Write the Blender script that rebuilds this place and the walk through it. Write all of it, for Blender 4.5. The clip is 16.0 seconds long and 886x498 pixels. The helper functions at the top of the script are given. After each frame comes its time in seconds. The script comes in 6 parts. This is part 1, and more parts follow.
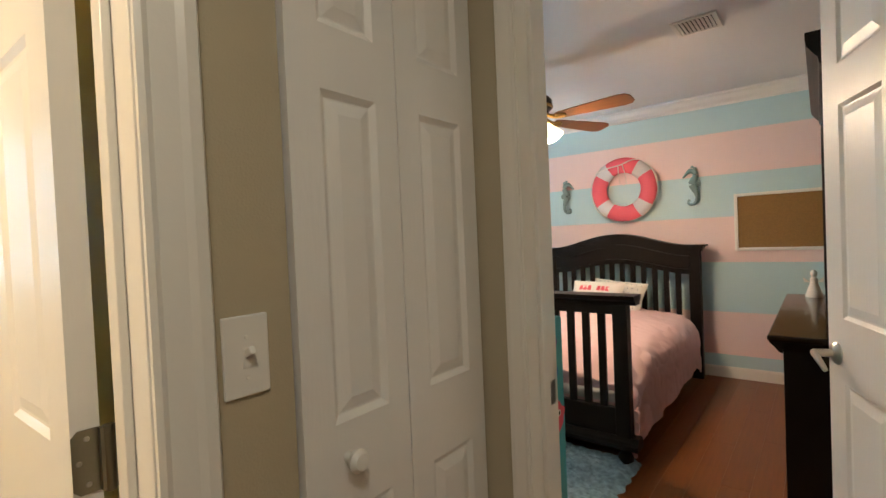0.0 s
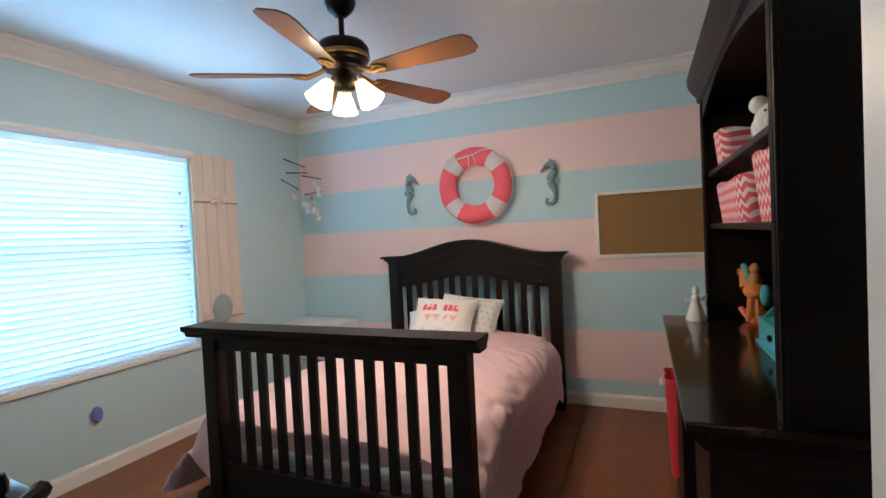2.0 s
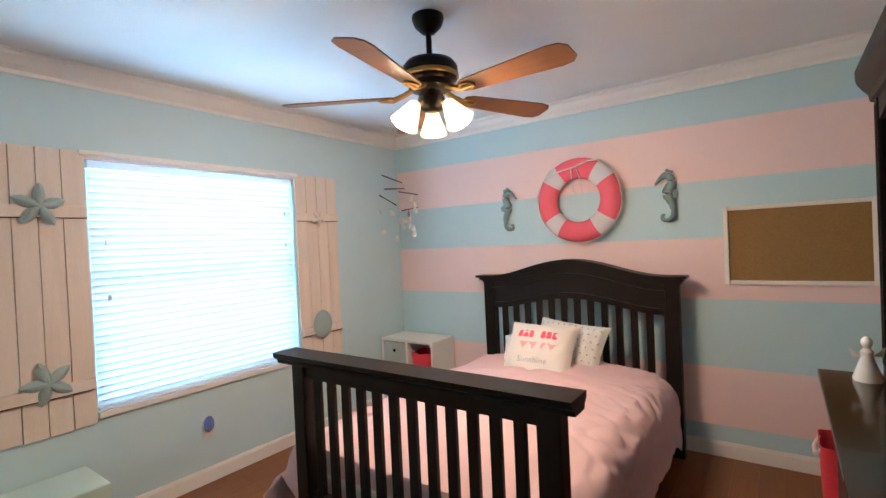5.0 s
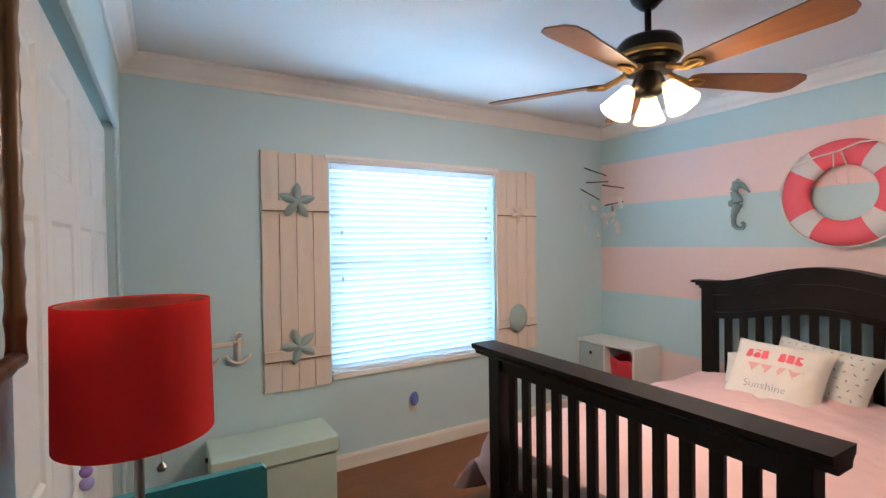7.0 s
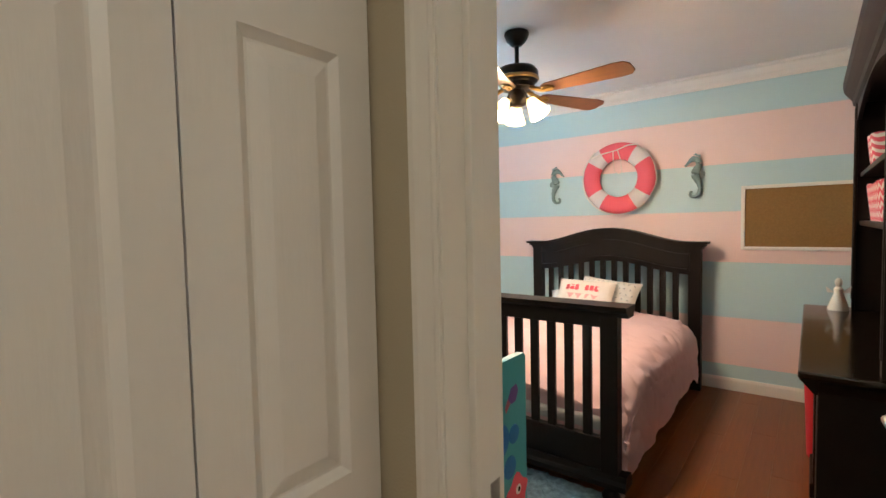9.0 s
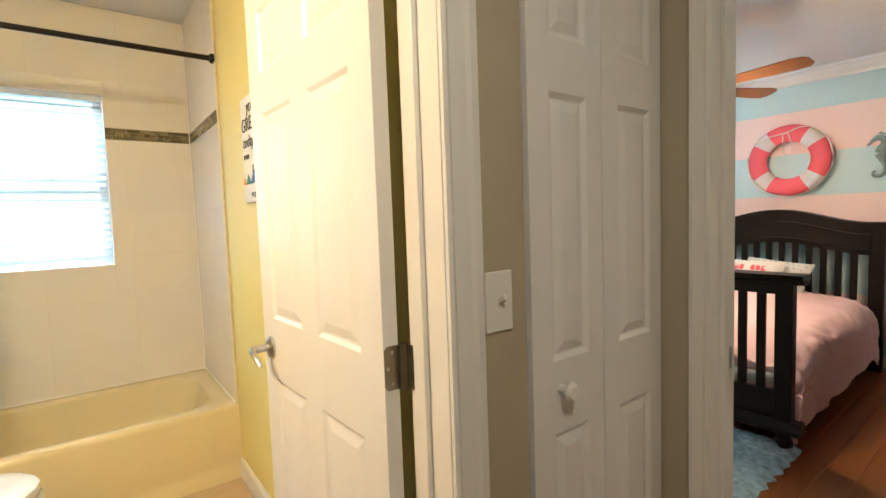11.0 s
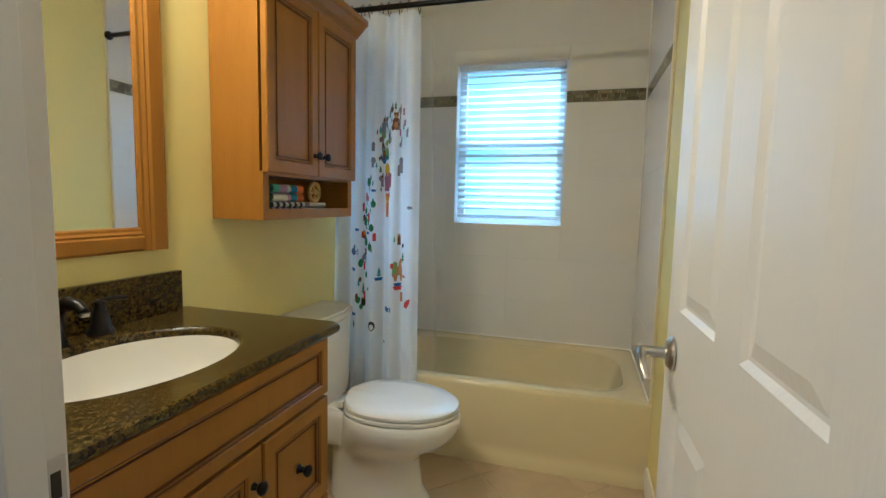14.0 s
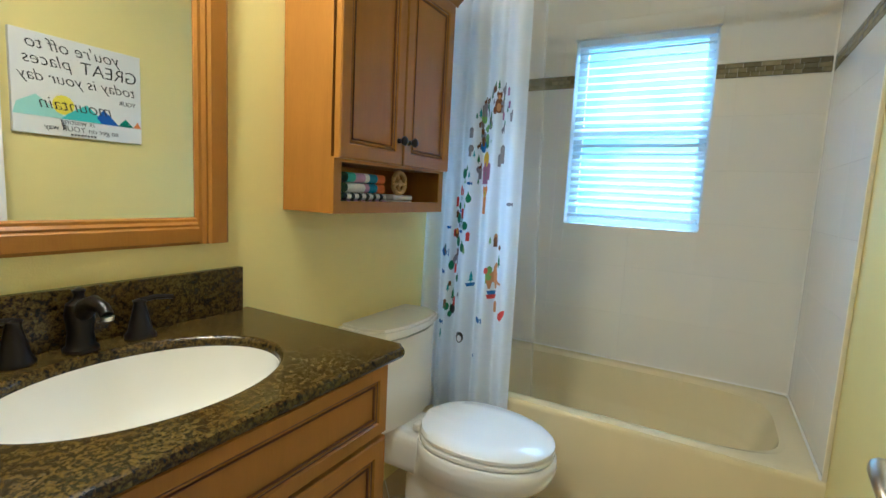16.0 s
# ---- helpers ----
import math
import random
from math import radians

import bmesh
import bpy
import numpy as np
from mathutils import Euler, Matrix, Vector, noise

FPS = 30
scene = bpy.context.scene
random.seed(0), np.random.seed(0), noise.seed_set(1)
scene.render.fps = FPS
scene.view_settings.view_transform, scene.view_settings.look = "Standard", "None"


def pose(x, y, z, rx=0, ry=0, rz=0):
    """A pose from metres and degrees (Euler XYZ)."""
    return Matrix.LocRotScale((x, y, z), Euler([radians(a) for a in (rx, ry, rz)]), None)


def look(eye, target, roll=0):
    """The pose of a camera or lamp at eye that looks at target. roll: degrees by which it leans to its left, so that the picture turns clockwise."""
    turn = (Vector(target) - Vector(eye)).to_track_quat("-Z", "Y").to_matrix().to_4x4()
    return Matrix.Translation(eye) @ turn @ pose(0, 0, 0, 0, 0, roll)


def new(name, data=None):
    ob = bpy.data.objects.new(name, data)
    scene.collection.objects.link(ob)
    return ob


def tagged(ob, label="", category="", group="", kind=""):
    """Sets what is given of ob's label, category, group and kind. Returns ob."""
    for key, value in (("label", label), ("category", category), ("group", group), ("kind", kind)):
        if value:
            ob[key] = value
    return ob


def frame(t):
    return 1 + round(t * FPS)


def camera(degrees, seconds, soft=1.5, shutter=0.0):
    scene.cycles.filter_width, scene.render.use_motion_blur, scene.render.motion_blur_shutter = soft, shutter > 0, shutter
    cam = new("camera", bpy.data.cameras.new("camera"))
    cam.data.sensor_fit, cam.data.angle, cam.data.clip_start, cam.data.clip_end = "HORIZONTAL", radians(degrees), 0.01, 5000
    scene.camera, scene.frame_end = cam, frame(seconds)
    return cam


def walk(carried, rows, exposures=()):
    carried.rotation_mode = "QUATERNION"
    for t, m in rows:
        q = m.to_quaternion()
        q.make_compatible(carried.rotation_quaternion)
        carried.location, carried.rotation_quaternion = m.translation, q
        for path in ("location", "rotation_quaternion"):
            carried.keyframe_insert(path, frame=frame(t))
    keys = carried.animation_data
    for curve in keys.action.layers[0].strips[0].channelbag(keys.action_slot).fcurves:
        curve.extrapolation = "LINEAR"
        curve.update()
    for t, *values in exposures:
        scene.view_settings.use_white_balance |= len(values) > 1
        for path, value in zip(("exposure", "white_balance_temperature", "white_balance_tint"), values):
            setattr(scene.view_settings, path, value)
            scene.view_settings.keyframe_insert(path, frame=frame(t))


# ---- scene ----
cam = camera(86.6, 16.0)
PATH = [
    (0, (0.387, 0.478, 1.304), (-0.866, 2.036, 1.261), -2.5),
    (0.5, (0.325, 0.773, 1.29), (-0.743, 2.464, 1.249), -2.2),
    (1, (0.274, 1.071, 1.293), (-0.655, 2.842, 1.248), -2.4),
    (1.5, (0.209, 1.318, 1.296), (-0.643, 3.127, 1.248), -2.5),
    (2, (0.141, 1.543, 1.314), (-0.646, 3.381, 1.258), -2.8),
    (2.5, (0.115, 1.685, 1.348), (-0.612, 3.548, 1.288), -3.0),
    (3, (0.129, 1.742, 1.367), (-0.598, 3.604, 1.302), -2.8),
    (5.5, (0.115, 1.74, 1.444), (-1.241, 3.21, 1.433), -2.3),
    (6, (0.115, 1.763, 1.452), (-1.412, 3.054, 1.447), -1.7),
    (6.5, (0.077, 1.759, 1.458), (-1.565, 2.901, 1.447), -1.3),
    (7, (0.065, 1.759, 1.449), (-1.655, 2.78, 1.42), -0.8),
    (7.5, (0.074, 1.702, 1.417), (-1.633, 2.743, 1.372), 0.3),
    (8, (0.137, 1.521, 1.372), (-1.374, 2.829, 1.288), 0.9),
    (8.2, (0.156, 1.417, 1.346), (-1.251, 2.836, 1.261), 0.8),
    (10.3, (0.352, 0.323, 1.33), (-0.822, 1.938, 1.217), -1.9),
    (10.5, (0.361, 0.275, 1.325), (-0.933, 1.795, 1.214), -2.2),
    (11, (0.388, 0.196, 1.314), (-1.204, 1.399, 1.178), -2.0),
    (11.5, (0.371, 0.165, 1.309), (-1.402, 1.074, 1.137), -2.1),
    (12, (0.309, 0.21, 1.284), (-1.576, 0.846, 1.078), -2.4),
    (12.5, (0.212, 0.314, 1.256), (-1.748, 0.646, 1.042), -1.9),
    (13, (0.149, 0.402, 1.25), (-1.839, 0.399, 1.03), -0.8),
    (13.5, (0.067, 0.436, 1.241), (-1.896, 0.116, 1.013), 0.3),
    (14, (-0.046, 0.432, 1.228), (-1.957, -0.124, 1.032), 1.3),
    (14.5, (-0.153, 0.416, 1.225), (-2.008, -0.306, 1.026), 1.9),
    (15, (-0.242, 0.397, 1.212), (-2.03, -0.47, 0.985), 2.3),
    (15.5, (-0.318, 0.369, 1.204), (-2.058, -0.585, 0.957), 2.5),
    (16, (-0.347, 0.364, 1.23), (-2.078, -0.61, 0.996), 2.9),
]
EXPOSE = [(0, 0.32, 5900, 10), (0.5, 0.55, 5600, 9), (1.0, 0.50, 5400, 8), (1.5, 0.42, 5250, 10), (2.0, 0.05, 5150, 10), (3.0, -0.05, 5250, 12), (5.3, 0.32, 5550, 16), (6.5, 0.22, 5550, 16), (7.5, 0.03, 5400, 15), (8.0, 0.16, 5350, 13), (8.3, 0.25, 5600, 12), (10.3, 0.88, 5900, 10), (11.0, 0.58, 5800, 9), (11.5, 0.33, 5700, 8), (12.0, 0.14, 5500, 7), (13.0, -0.05, 5000, 6), (13.5, -0.22, 4850, 6), (14.0, -0.36, 4700, 5), (14.5, -0.24, 4550, 3), (15.0, -0.10, 4400, 2), (16.0, -0.02, 4350, 2)]
walk(cam, [(t, look(eye, target, roll)) for t, eye, target, roll in PATH], EXPOSE)

# ---- world, sun, large lights ----
world = bpy.data.worlds.new("world")
scene.world = world
world.use_nodes = True
wn = world.node_tree.nodes
sky = wn.new("ShaderNodeTexSky")
sky.sky_type, sky.sun_disc, sky.sun_elevation, sky.sun_rotation = "NISHITA", False, radians(48), radians(100)
world.node_tree.links.new(sky.outputs[0], wn["Background"].inputs[0])
wn["Background"].inputs[1].default_value = 0.12
sun = new("sun", bpy.data.lights.new("sun", "SUN"))
sun.data.energy, sun.data.angle, sun.data.color = 2.5, radians(0.5), (1.0, 0.95, 0.88)
sun.matrix_world = look((6, -2, 8), (0, 0, 0))


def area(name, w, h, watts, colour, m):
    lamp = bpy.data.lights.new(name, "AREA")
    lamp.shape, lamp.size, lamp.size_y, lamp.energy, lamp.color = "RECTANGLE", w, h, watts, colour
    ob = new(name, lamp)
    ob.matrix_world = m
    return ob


def bulb(name, place, watts, colour, r=0.025):
    lamp = bpy.data.lights.new(name, "POINT")
    lamp.energy, lamp.color, lamp.shadow_soft_size = watts, colour, r
    ob = new(name, lamp)
    ob.location = place
    return ob


WARM = (1.0, 0.72, 0.44)
SKYC = (0.50, 0.80, 1.0)
area("bedroom_window_light", 1.26, 1.30, 64, SKYC, look((-2.975, 3.30, 1.29), (0, 3.30, 1.29)))
area("bath_window_light", 1.0, 0.7, 210, (0.54, 0.76, 1.0), look((-3.95, -0.01, 2.86), (-2.5, -0.01, 1.55)))
# assumed warm lamp above the mirror, out of view; no fixture is built
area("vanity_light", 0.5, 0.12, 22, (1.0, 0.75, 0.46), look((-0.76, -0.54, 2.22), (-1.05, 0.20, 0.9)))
# added unseen lamp that only brightens the hall
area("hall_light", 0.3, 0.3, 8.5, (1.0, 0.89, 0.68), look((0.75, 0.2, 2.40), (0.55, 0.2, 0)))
FAN = (-1.13, 3.43)

# ---- materials ----


def mat(name, col, rough=0.5, metal=0.0, var=0.08, scale=5.0, bump=0.05, bscale=120.0, spec=0.5, coat=0.0, stretch=(1, 1, 1), emit=None, grain=0.0):
    m = bpy.data.materials.new(name)
    m.use_nodes = True
    t = m.node_tree
    b = t.nodes["Principled BSDF"]
    b.inputs["Roughness"].default_value, b.inputs["Metallic"].default_value = rough, metal
    b.inputs["Specular IOR Level"].default_value, b.inputs["Coat Weight"].default_value = spec, coat
    co = t.nodes.new("ShaderNodeTexCoord")
    mp = t.nodes.new("ShaderNodeMapping")
    mp.inputs["Scale"].default_value = stretch
    t.links.new(co.outputs["Object"], mp.inputs[0])
    n1, n2 = t.nodes.new("ShaderNodeTexNoise"), t.nodes.new("ShaderNodeTexNoise")
    n1.inputs["Scale"].default_value, n1.inputs["Detail"].default_value = scale, 4
    n2.inputs["Scale"].default_value, n2.inputs["Detail"].default_value = bscale, 3
    t.links.new(mp.outputs[0], n1.inputs["Vector"])
    t.links.new(mp.outputs[0], n2.inputs["Vector"])
    mix = t.nodes.new("ShaderNodeMix")
    mix.data_type = "RGBA"
    mix.inputs[6].default_value = (*[min(1, c * (1 - var)) for c in col], 1)
    mix.inputs[7].default_value = (*[min(1, c * (1 + var)) for c in col], 1)
    if grain:
        add = t.nodes.new("ShaderNodeMath")
        add.operation = "MULTIPLY_ADD"
        t.links.new(n2.outputs["Fac"], add.inputs[0])
        add.inputs[1].default_value = grain
        t.links.new(n1.outputs["Fac"], add.inputs[2])
        sub = t.nodes.new("ShaderNodeMath")
        sub.operation = "SUBTRACT"
        sub.inputs[1].default_value = grain / 2
        t.links.new(add.outputs[0], sub.inputs[0])
        t.links.new(sub.outputs[0], mix.inputs[0])
    else:
        t.links.new(n1.outputs["Fac"], mix.inputs[0])
    t.links.new(mix.outputs[2], b.inputs["Base Color"])
    if bump:
        bp = t.nodes.new("ShaderNodeBump")
        bp.inputs["Strength"].default_value, bp.inputs["Distance"].default_value = bump, 0.01
        t.links.new(n2.outputs["Fac"], bp.inputs["Height"])
        t.links.new(bp.outputs[0], b.inputs["Normal"])
    if emit:
        b.inputs["Emission Color"].default_value, b.inputs["Emission Strength"].default_value = (*emit[:3], 1), emit[3]
    return m


def ramp_on_z(m, stops, top):
    """Painted bands by height: stops are (height, colour) from the floor up."""
    t = m.node_tree
    b = t.nodes["Principled BSDF"]
    geo, sep, div, rp = (t.nodes.new("ShaderNode" + k) for k in ("NewGeometry", "SeparateXYZ", "Math", "ValToRGB"))
    nz = t.nodes.new("ShaderNodeTexNoise")
    nz.inputs["Scale"].default_value = 60
    jit = t.nodes.new("ShaderNodeMath")
    jit.operation = "MULTIPLY_ADD"
    div.operation, div.inputs[1].default_value = "DIVIDE", top
    t.links.new(geo.outputs["Position"], sep.inputs[0])
    t.links.new(geo.outputs["Position"], nz.inputs["Vector"])
    t.links.new(nz.outputs["Fac"], jit.inputs[0])
    jit.inputs[1].default_value = 0.006
    t.links.new(sep.outputs["Z"], jit.inputs[2])
    t.links.new(jit.outputs[0], div.inputs[0])
    t.links.new(div.outputs[0], rp.inputs[0])
    rp.color_ramp.interpolation = "CONSTANT"
    els = rp.color_ramp.elements
    els[0].position, els[0].color = 0, (*stops[0][1], 1)
    els[1].position, els[1].color = stops[1][0] / top, (*stops[1][1], 1)
    for h, c in stops[2:]:
        els.new(h / top).color = (*c, 1)
    t.links.new(rp.outputs[0], b.inputs["Base Color"])
    return m


def random_tint(m, amount):
    """Piece by piece lighter and darker, by the object's own random number."""
    t = m.node_tree
    b = t.nodes["Principled BSDF"]
    src = b.inputs["Base Color"].links[0].from_socket
    info, hsv, mr = (t.nodes.new("ShaderNode" + k) for k in ("ObjectInfo", "HueSaturation", "MapRange"))
    mr.inputs["To Min"].default_value, mr.inputs["To Max"].default_value = 1 - amount, 1 + amount
    t.links.new(info.outputs["Random"], mr.inputs["Value"])
    t.links.new(mr.outputs[0], hsv.inputs["Value"])
    t.links.new(src, hsv.inputs["Color"])
    t.links.new(hsv.outputs[0], b.inputs["Base Color"])
    return m


TEAL, PINK = (0.49, 0.66, 0.69), (0.82, 0.62, 0.59)
M = {}
M["aqua"] = mat("aqua_wall_paint", (0.54, 0.69, 0.72), 0.55, var=0.03, bump=0.12, bscale=260)
M["stripes"] = ramp_on_z(mat("striped_wall_paint", TEAL, 0.55, bump=0.12, bscale=260), [(0, TEAL), (0.20, PINK), (0.565, TEAL), (1.0, PINK), (1.39, TEAL), (1.745, PINK), (2.11, TEAL)], 2.44)
M["beige"] = mat("beige_hall_paint", (0.46, 0.40, 0.28), 0.6, var=0.04, bump=0.15, bscale=240)
M["lime"] = mat("pale_green_bath_paint", (0.82, 0.71, 0.26), 0.5, var=0.03, bump=0.12, bscale=260)
M["ceil"] = mat("ceiling_paint", (0.76, 0.75, 0.73), 0.8, var=0.03, bump=0.3, bscale=160)
M["white"] = mat("white_gloss_paint", (0.80, 0.77, 0.71), 0.32, var=0.03, bump=0.04, bscale=90)
M["doorpaint"] = mat("white_door_paint", (0.80, 0.78, 0.75), 0.36, var=0.03, bump=0.06, bscale=140, stretch=(1, 1, 0.15))
M["crown"] = mat("crown_paint", (0.80, 0.76, 0.72), 0.4, var=0.04, bump=0.05)
M["floorwood"] = random_tint(mat("red_brown_laminate", (0.185, 0.055, 0.008), 0.30, var=0.30, scale=7, bump=0.03, bscale=60, stretch=(8, 0.6, 1), grain=0.8), 0.05)
M["joint"] = mat("dark_joint", (0.03, 0.015, 0.01), 0.8)
M["espresso"] = mat("espresso_wood", (0.0085, 0.0055, 0.0045), 0.42, var=0.4, scale=6, bump=0.05, bscale=70, stretch=(1, 1, 1), spec=0.22)
M["espressogloss"] = mat("polished_espresso_wood", (0.011, 0.007, 0.005), 0.16, var=0.3, scale=6, bump=0.01, bscale=70, spec=0.5, coat=0.2)
M["pink"] = mat("pink_cotton", (0.76, 0.52, 0.52), 0.85, var=0.05, bump=0.25, bscale=400, spec=0.2)
M["mattress"] = mat("white_ticking", (0.7, 0.68, 0.66), 0.9)
M["metal"] = mat("brushed_nickel", (0.55, 0.52, 0.47), 0.28, 1.0, bump=0.02)
M["hinge"] = mat("aged_hinge_steel", (0.30, 0.28, 0.22), 0.38, 1.0, var=0.2)
M["bronze"] = mat("oil_rubbed_bronze", (0.011, 0.009, 0.008), 0.30, 0.2, var=0.3, spec=0.25)
M["gold"] = mat("antique_brass_trim", (0.40, 0.26, 0.09), 0.35, 0.8, var=0.3)
M["blade"] = mat("walnut_blade", (0.22, 0.085, 0.025), 0.35, var=0.3, scale=5, bump=0.03, stretch=(1, 10, 1), bscale=40)
M["shutter"] = mat("whitewashed_pine", (0.74, 0.62, 0.52), 0.7, var=0.12, scale=4, bump=0.15, bscale=60, stretch=(6, 6, 0.5), grain=0.6)
# near-black colour that paints the shade in gaps, openings and under battens
M["darkgap"] = mat("gap_shade", (0.05, 0.04, 0.03), 0.9)
M["starfish"] = mat("grey_green_resin", (0.34, 0.42, 0.40), 0.8, var=0.15, bump=0.5, bscale=90)
M["seahorse"] = mat("verdigris_metal", (0.21, 0.30, 0.30), 0.65, var=0.3, scale=18, bump=0.2, bscale=90)
M["cork"] = mat("cork", (0.27, 0.155, 0.05), 0.9, var=0.2, scale=90, bump=0.3, bscale=220)
M["buoyred"] = mat("coral_pink_canvas", (0.78, 0.11, 0.15), 0.6, var=0.06, bump=0.1, bscale=300)
M["buoywhite"] = mat("grey_white_canvas", (0.66, 0.62, 0.62), 0.7, var=0.06)
M["rope"] = mat("white_rope", (0.75, 0.68, 0.62), 0.8)
M["turq"] = mat("turquoise_paint", (0.08, 0.37, 0.42), 0.42, var=0.06, bump=0.05)
M["mint"] = mat("mint_painted_wood", (0.52, 0.63, 0.55), 0.55, var=0.08, bump=0.08, bscale=50)
M["cubwhite"] = mat("white_laminate", (0.74, 0.73, 0.70), 0.45, var=0.03)
M["grey"] = mat("grey_green_drawer", (0.40, 0.46, 0.45), 0.6)
M["red"] = mat("red_fabric", (0.62, 0.035, 0.05), 0.65, var=0.1, bump=0.1, bscale=400)
M["blackplastic"] = mat("black_gloss_plastic", (0.008, 0.009, 0.012), 0.2, var=0.1, spec=0.3)
M["silver"] = mat("silver_plastic", (0.55, 0.56, 0.58), 0.3, 0.6)
M["mirror"] = mat("mirror_silver", (0.9, 0.9, 0.9), 0.015, 1.0, var=0.0, bump=0.0)
M["rug"] = mat("blue_grey_shag", (0.26, 0.38, 0.45), 0.95, var=0.75, scale=30, bump=0.6, bscale=200, spec=0.1)
M["tile"] = random_tint(mat("white_wall_tile", (0.82, 0.78, 0.71), 0.12, var=0.02, scale=3, bump=0.02, bscale=6), 0.015)
M["grout"] = mat("grout", (0.84, 0.80, 0.73), 0.9, bump=0.2)
M["floortile"] = random_tint(mat("beige_floor_tile", (0.56, 0.42, 0.25), 0.35, var=0.18, scale=9, bump=0.05, bscale=30), 0.06)
M["tub"] = mat("almond_enamel", (0.76, 0.65, 0.38), 0.10, var=0.02, bump=0.0, spec=0.6)
M["china"] = mat("white_china", (0.82, 0.80, 0.75), 0.07, var=0.01, bump=0.0, spec=0.6)
M["maple"] = mat("honey_maple", (0.325, 0.142, 0.012), 0.36, spec=0.3, var=0.16, scale=5, bump=0.03, bscale=60, stretch=(5, 5, 0.5), grain=0.6, coat=0.04)
M["mapledark"] = mat("dark_maple", (0.13, 0.045, 0.010), 0.5, var=0.3)
M["granite"] = mat("brown_granite", (0.060, 0.034, 0.006), 0.20, var=0.95, scale=125, bump=0.0, bscale=300, grain=0.7, spec=0.32)


def speckle(m, stops):
    """Mineral grains: the two noises of a material spread over a ramp of colours."""
    t = m.node_tree
    mix = t.nodes["Principled BSDF"].inputs["Base Color"].links[0].from_node
    rp = t.nodes.new("ShaderNodeValToRGB")
    t.links.new(mix.inputs[0].links[0].from_socket, rp.inputs[0])
    els = rp.color_ramp.elements
    els[0].position, els[0].color = stops[0][0], (*stops[0][1], 1)
    els[1].position, els[1].color = stops[1][0], (*stops[1][1], 1)
    for h, c in stops[2:]:
        els.new(h).color = (*c, 1)
    t.links.new(rp.outputs[0], t.nodes["Principled BSDF"].inputs["Base Color"])


speckle(M["granite"], [(0.34, (0.006, 0.005, 0.003)), (0.46, (0.036, 0.022, 0.005)), (0.56, (0.072, 0.046, 0.008)), (0.66, (0.115, 0.078, 0.014)), (0.74, (0.04, 0.035, 0.025))])
M["mosaic"] = random_tint(mat("mosaic_glass", (0.22, 0.19, 0.11), 0.2, var=0.3, scale=40), 0.5)
M["slat"] = mat("blind_slat", (0.86, 0.86, 0.84), 0.45, var=0.02, bump=0.02)
M["curtain"] = mat("white_polyester", (0.92, 0.90, 0.93), 0.7, var=0.02, bump=0.05, bscale=500)
M["glass"] = mat("window_glass", (0.9, 0.97, 0.97), 0.02, var=0, bump=0)
M["glass"].node_tree.nodes["Principled BSDF"].inputs["Transmission Weight"].default_value = 1.0
M["liner"] = mat("clear_vinyl_liner", (0.85, 0.9, 0.95), 0.25, var=0, bump=0)
M["liner"].node_tree.nodes["Principled BSDF"].inputs["Alpha"].default_value = 0.09
M["shade"] = mat("lit_frosted_glass", (0.9, 0.78, 0.5), 0.3, var=0.05, emit=(1.0, 0.62, 0.24, 4.5))
M["lampred"] = mat("red_lamp_fabric", (0.95, 0.085, 0.075), 0.85, var=0.05, bump=0.15, bscale=500)
M["salt"] = mat("orange_rock_salt", (0.75, 0.32, 0.14), 0.45, var=0.25, scale=12, bump=0.5, bscale=25, emit=(1.0, 0.33, 0.10, 0.25))
M["day"] = mat("daylight_haze", (0.5, 0.6, 0.6), 1.0, emit=(0.60, 0.88, 1.0, 1.3))
t = M["day"].node_tree
nz, rpd = t.nodes.new("ShaderNodeTexNoise"), t.nodes.new("ShaderNodeValToRGB")
nz.inputs["Scale"].default_value = 0.9
t.links.new(t.nodes["Texture Coordinate"].outputs["Object"], nz.inputs["Vector"])
t.links.new(nz.outputs["Fac"], rpd.inputs[0])
rpd.color_ramp.elements[0].position, rpd.color_ramp.elements[0].color = 0.42, (0.16, 0.62, 0.72, 1)
rpd.color_ramp.elements[1].position, rpd.color_ramp.elements[1].color = 0.62, (0.62, 0.95, 1.0, 1)
t.links.new(rpd.outputs[0], t.nodes["Principled BSDF"].inputs["Emission Color"])
M["lining"] = mat("cream_lining", (0.62, 0.42, 0.30), 0.8)
for key, share in (("slat", 0.30), ("curtain", 0.50), ("lampred", 0.70), ("lining", 0.75)):
    t = M[key].node_tree
    tr, ms = t.nodes.new("ShaderNodeBsdfTranslucent"), t.nodes.new("ShaderNodeMixShader")
    tr.inputs["Color"].default_value = (1.0, 0.09, 0.08, 1) if key == "lampred" else (0.85, 0.92, 0.95, 1)
    ms.inputs[0].default_value = share
    t.links.new(t.nodes["Principled BSDF"].outputs[0], ms.inputs[1])
    t.links.new(tr.outputs[0], ms.inputs[2])
    t.links.new(ms.outputs[0], t.nodes["Material Output"].inputs[0])

# ---- builders ----


def part(name, bm, material, parent=None, label="", smooth=False):
    me = bpy.data.meshes.new(name)
    bm.normal_update()
    bm.to_mesh(me)
    bm.free()
    me.materials.append(M[material] if isinstance(material, str) else material)
    if smooth:
        me.polygons.foreach_set("use_smooth", [True] * len(me.polygons))
        me.set_sharp_from_angle(angle=radians(40))
    ob = new(name, me)
    if parent:
        ob.parent = parent
        ob.matrix_parent_inverse = parent_inverse(parent)
    if label:
        tagged(ob, label)
    return ob


def parent_inverse(p):
    return p.matrix_basis.inverted() if p.type == "EMPTY" else Matrix()


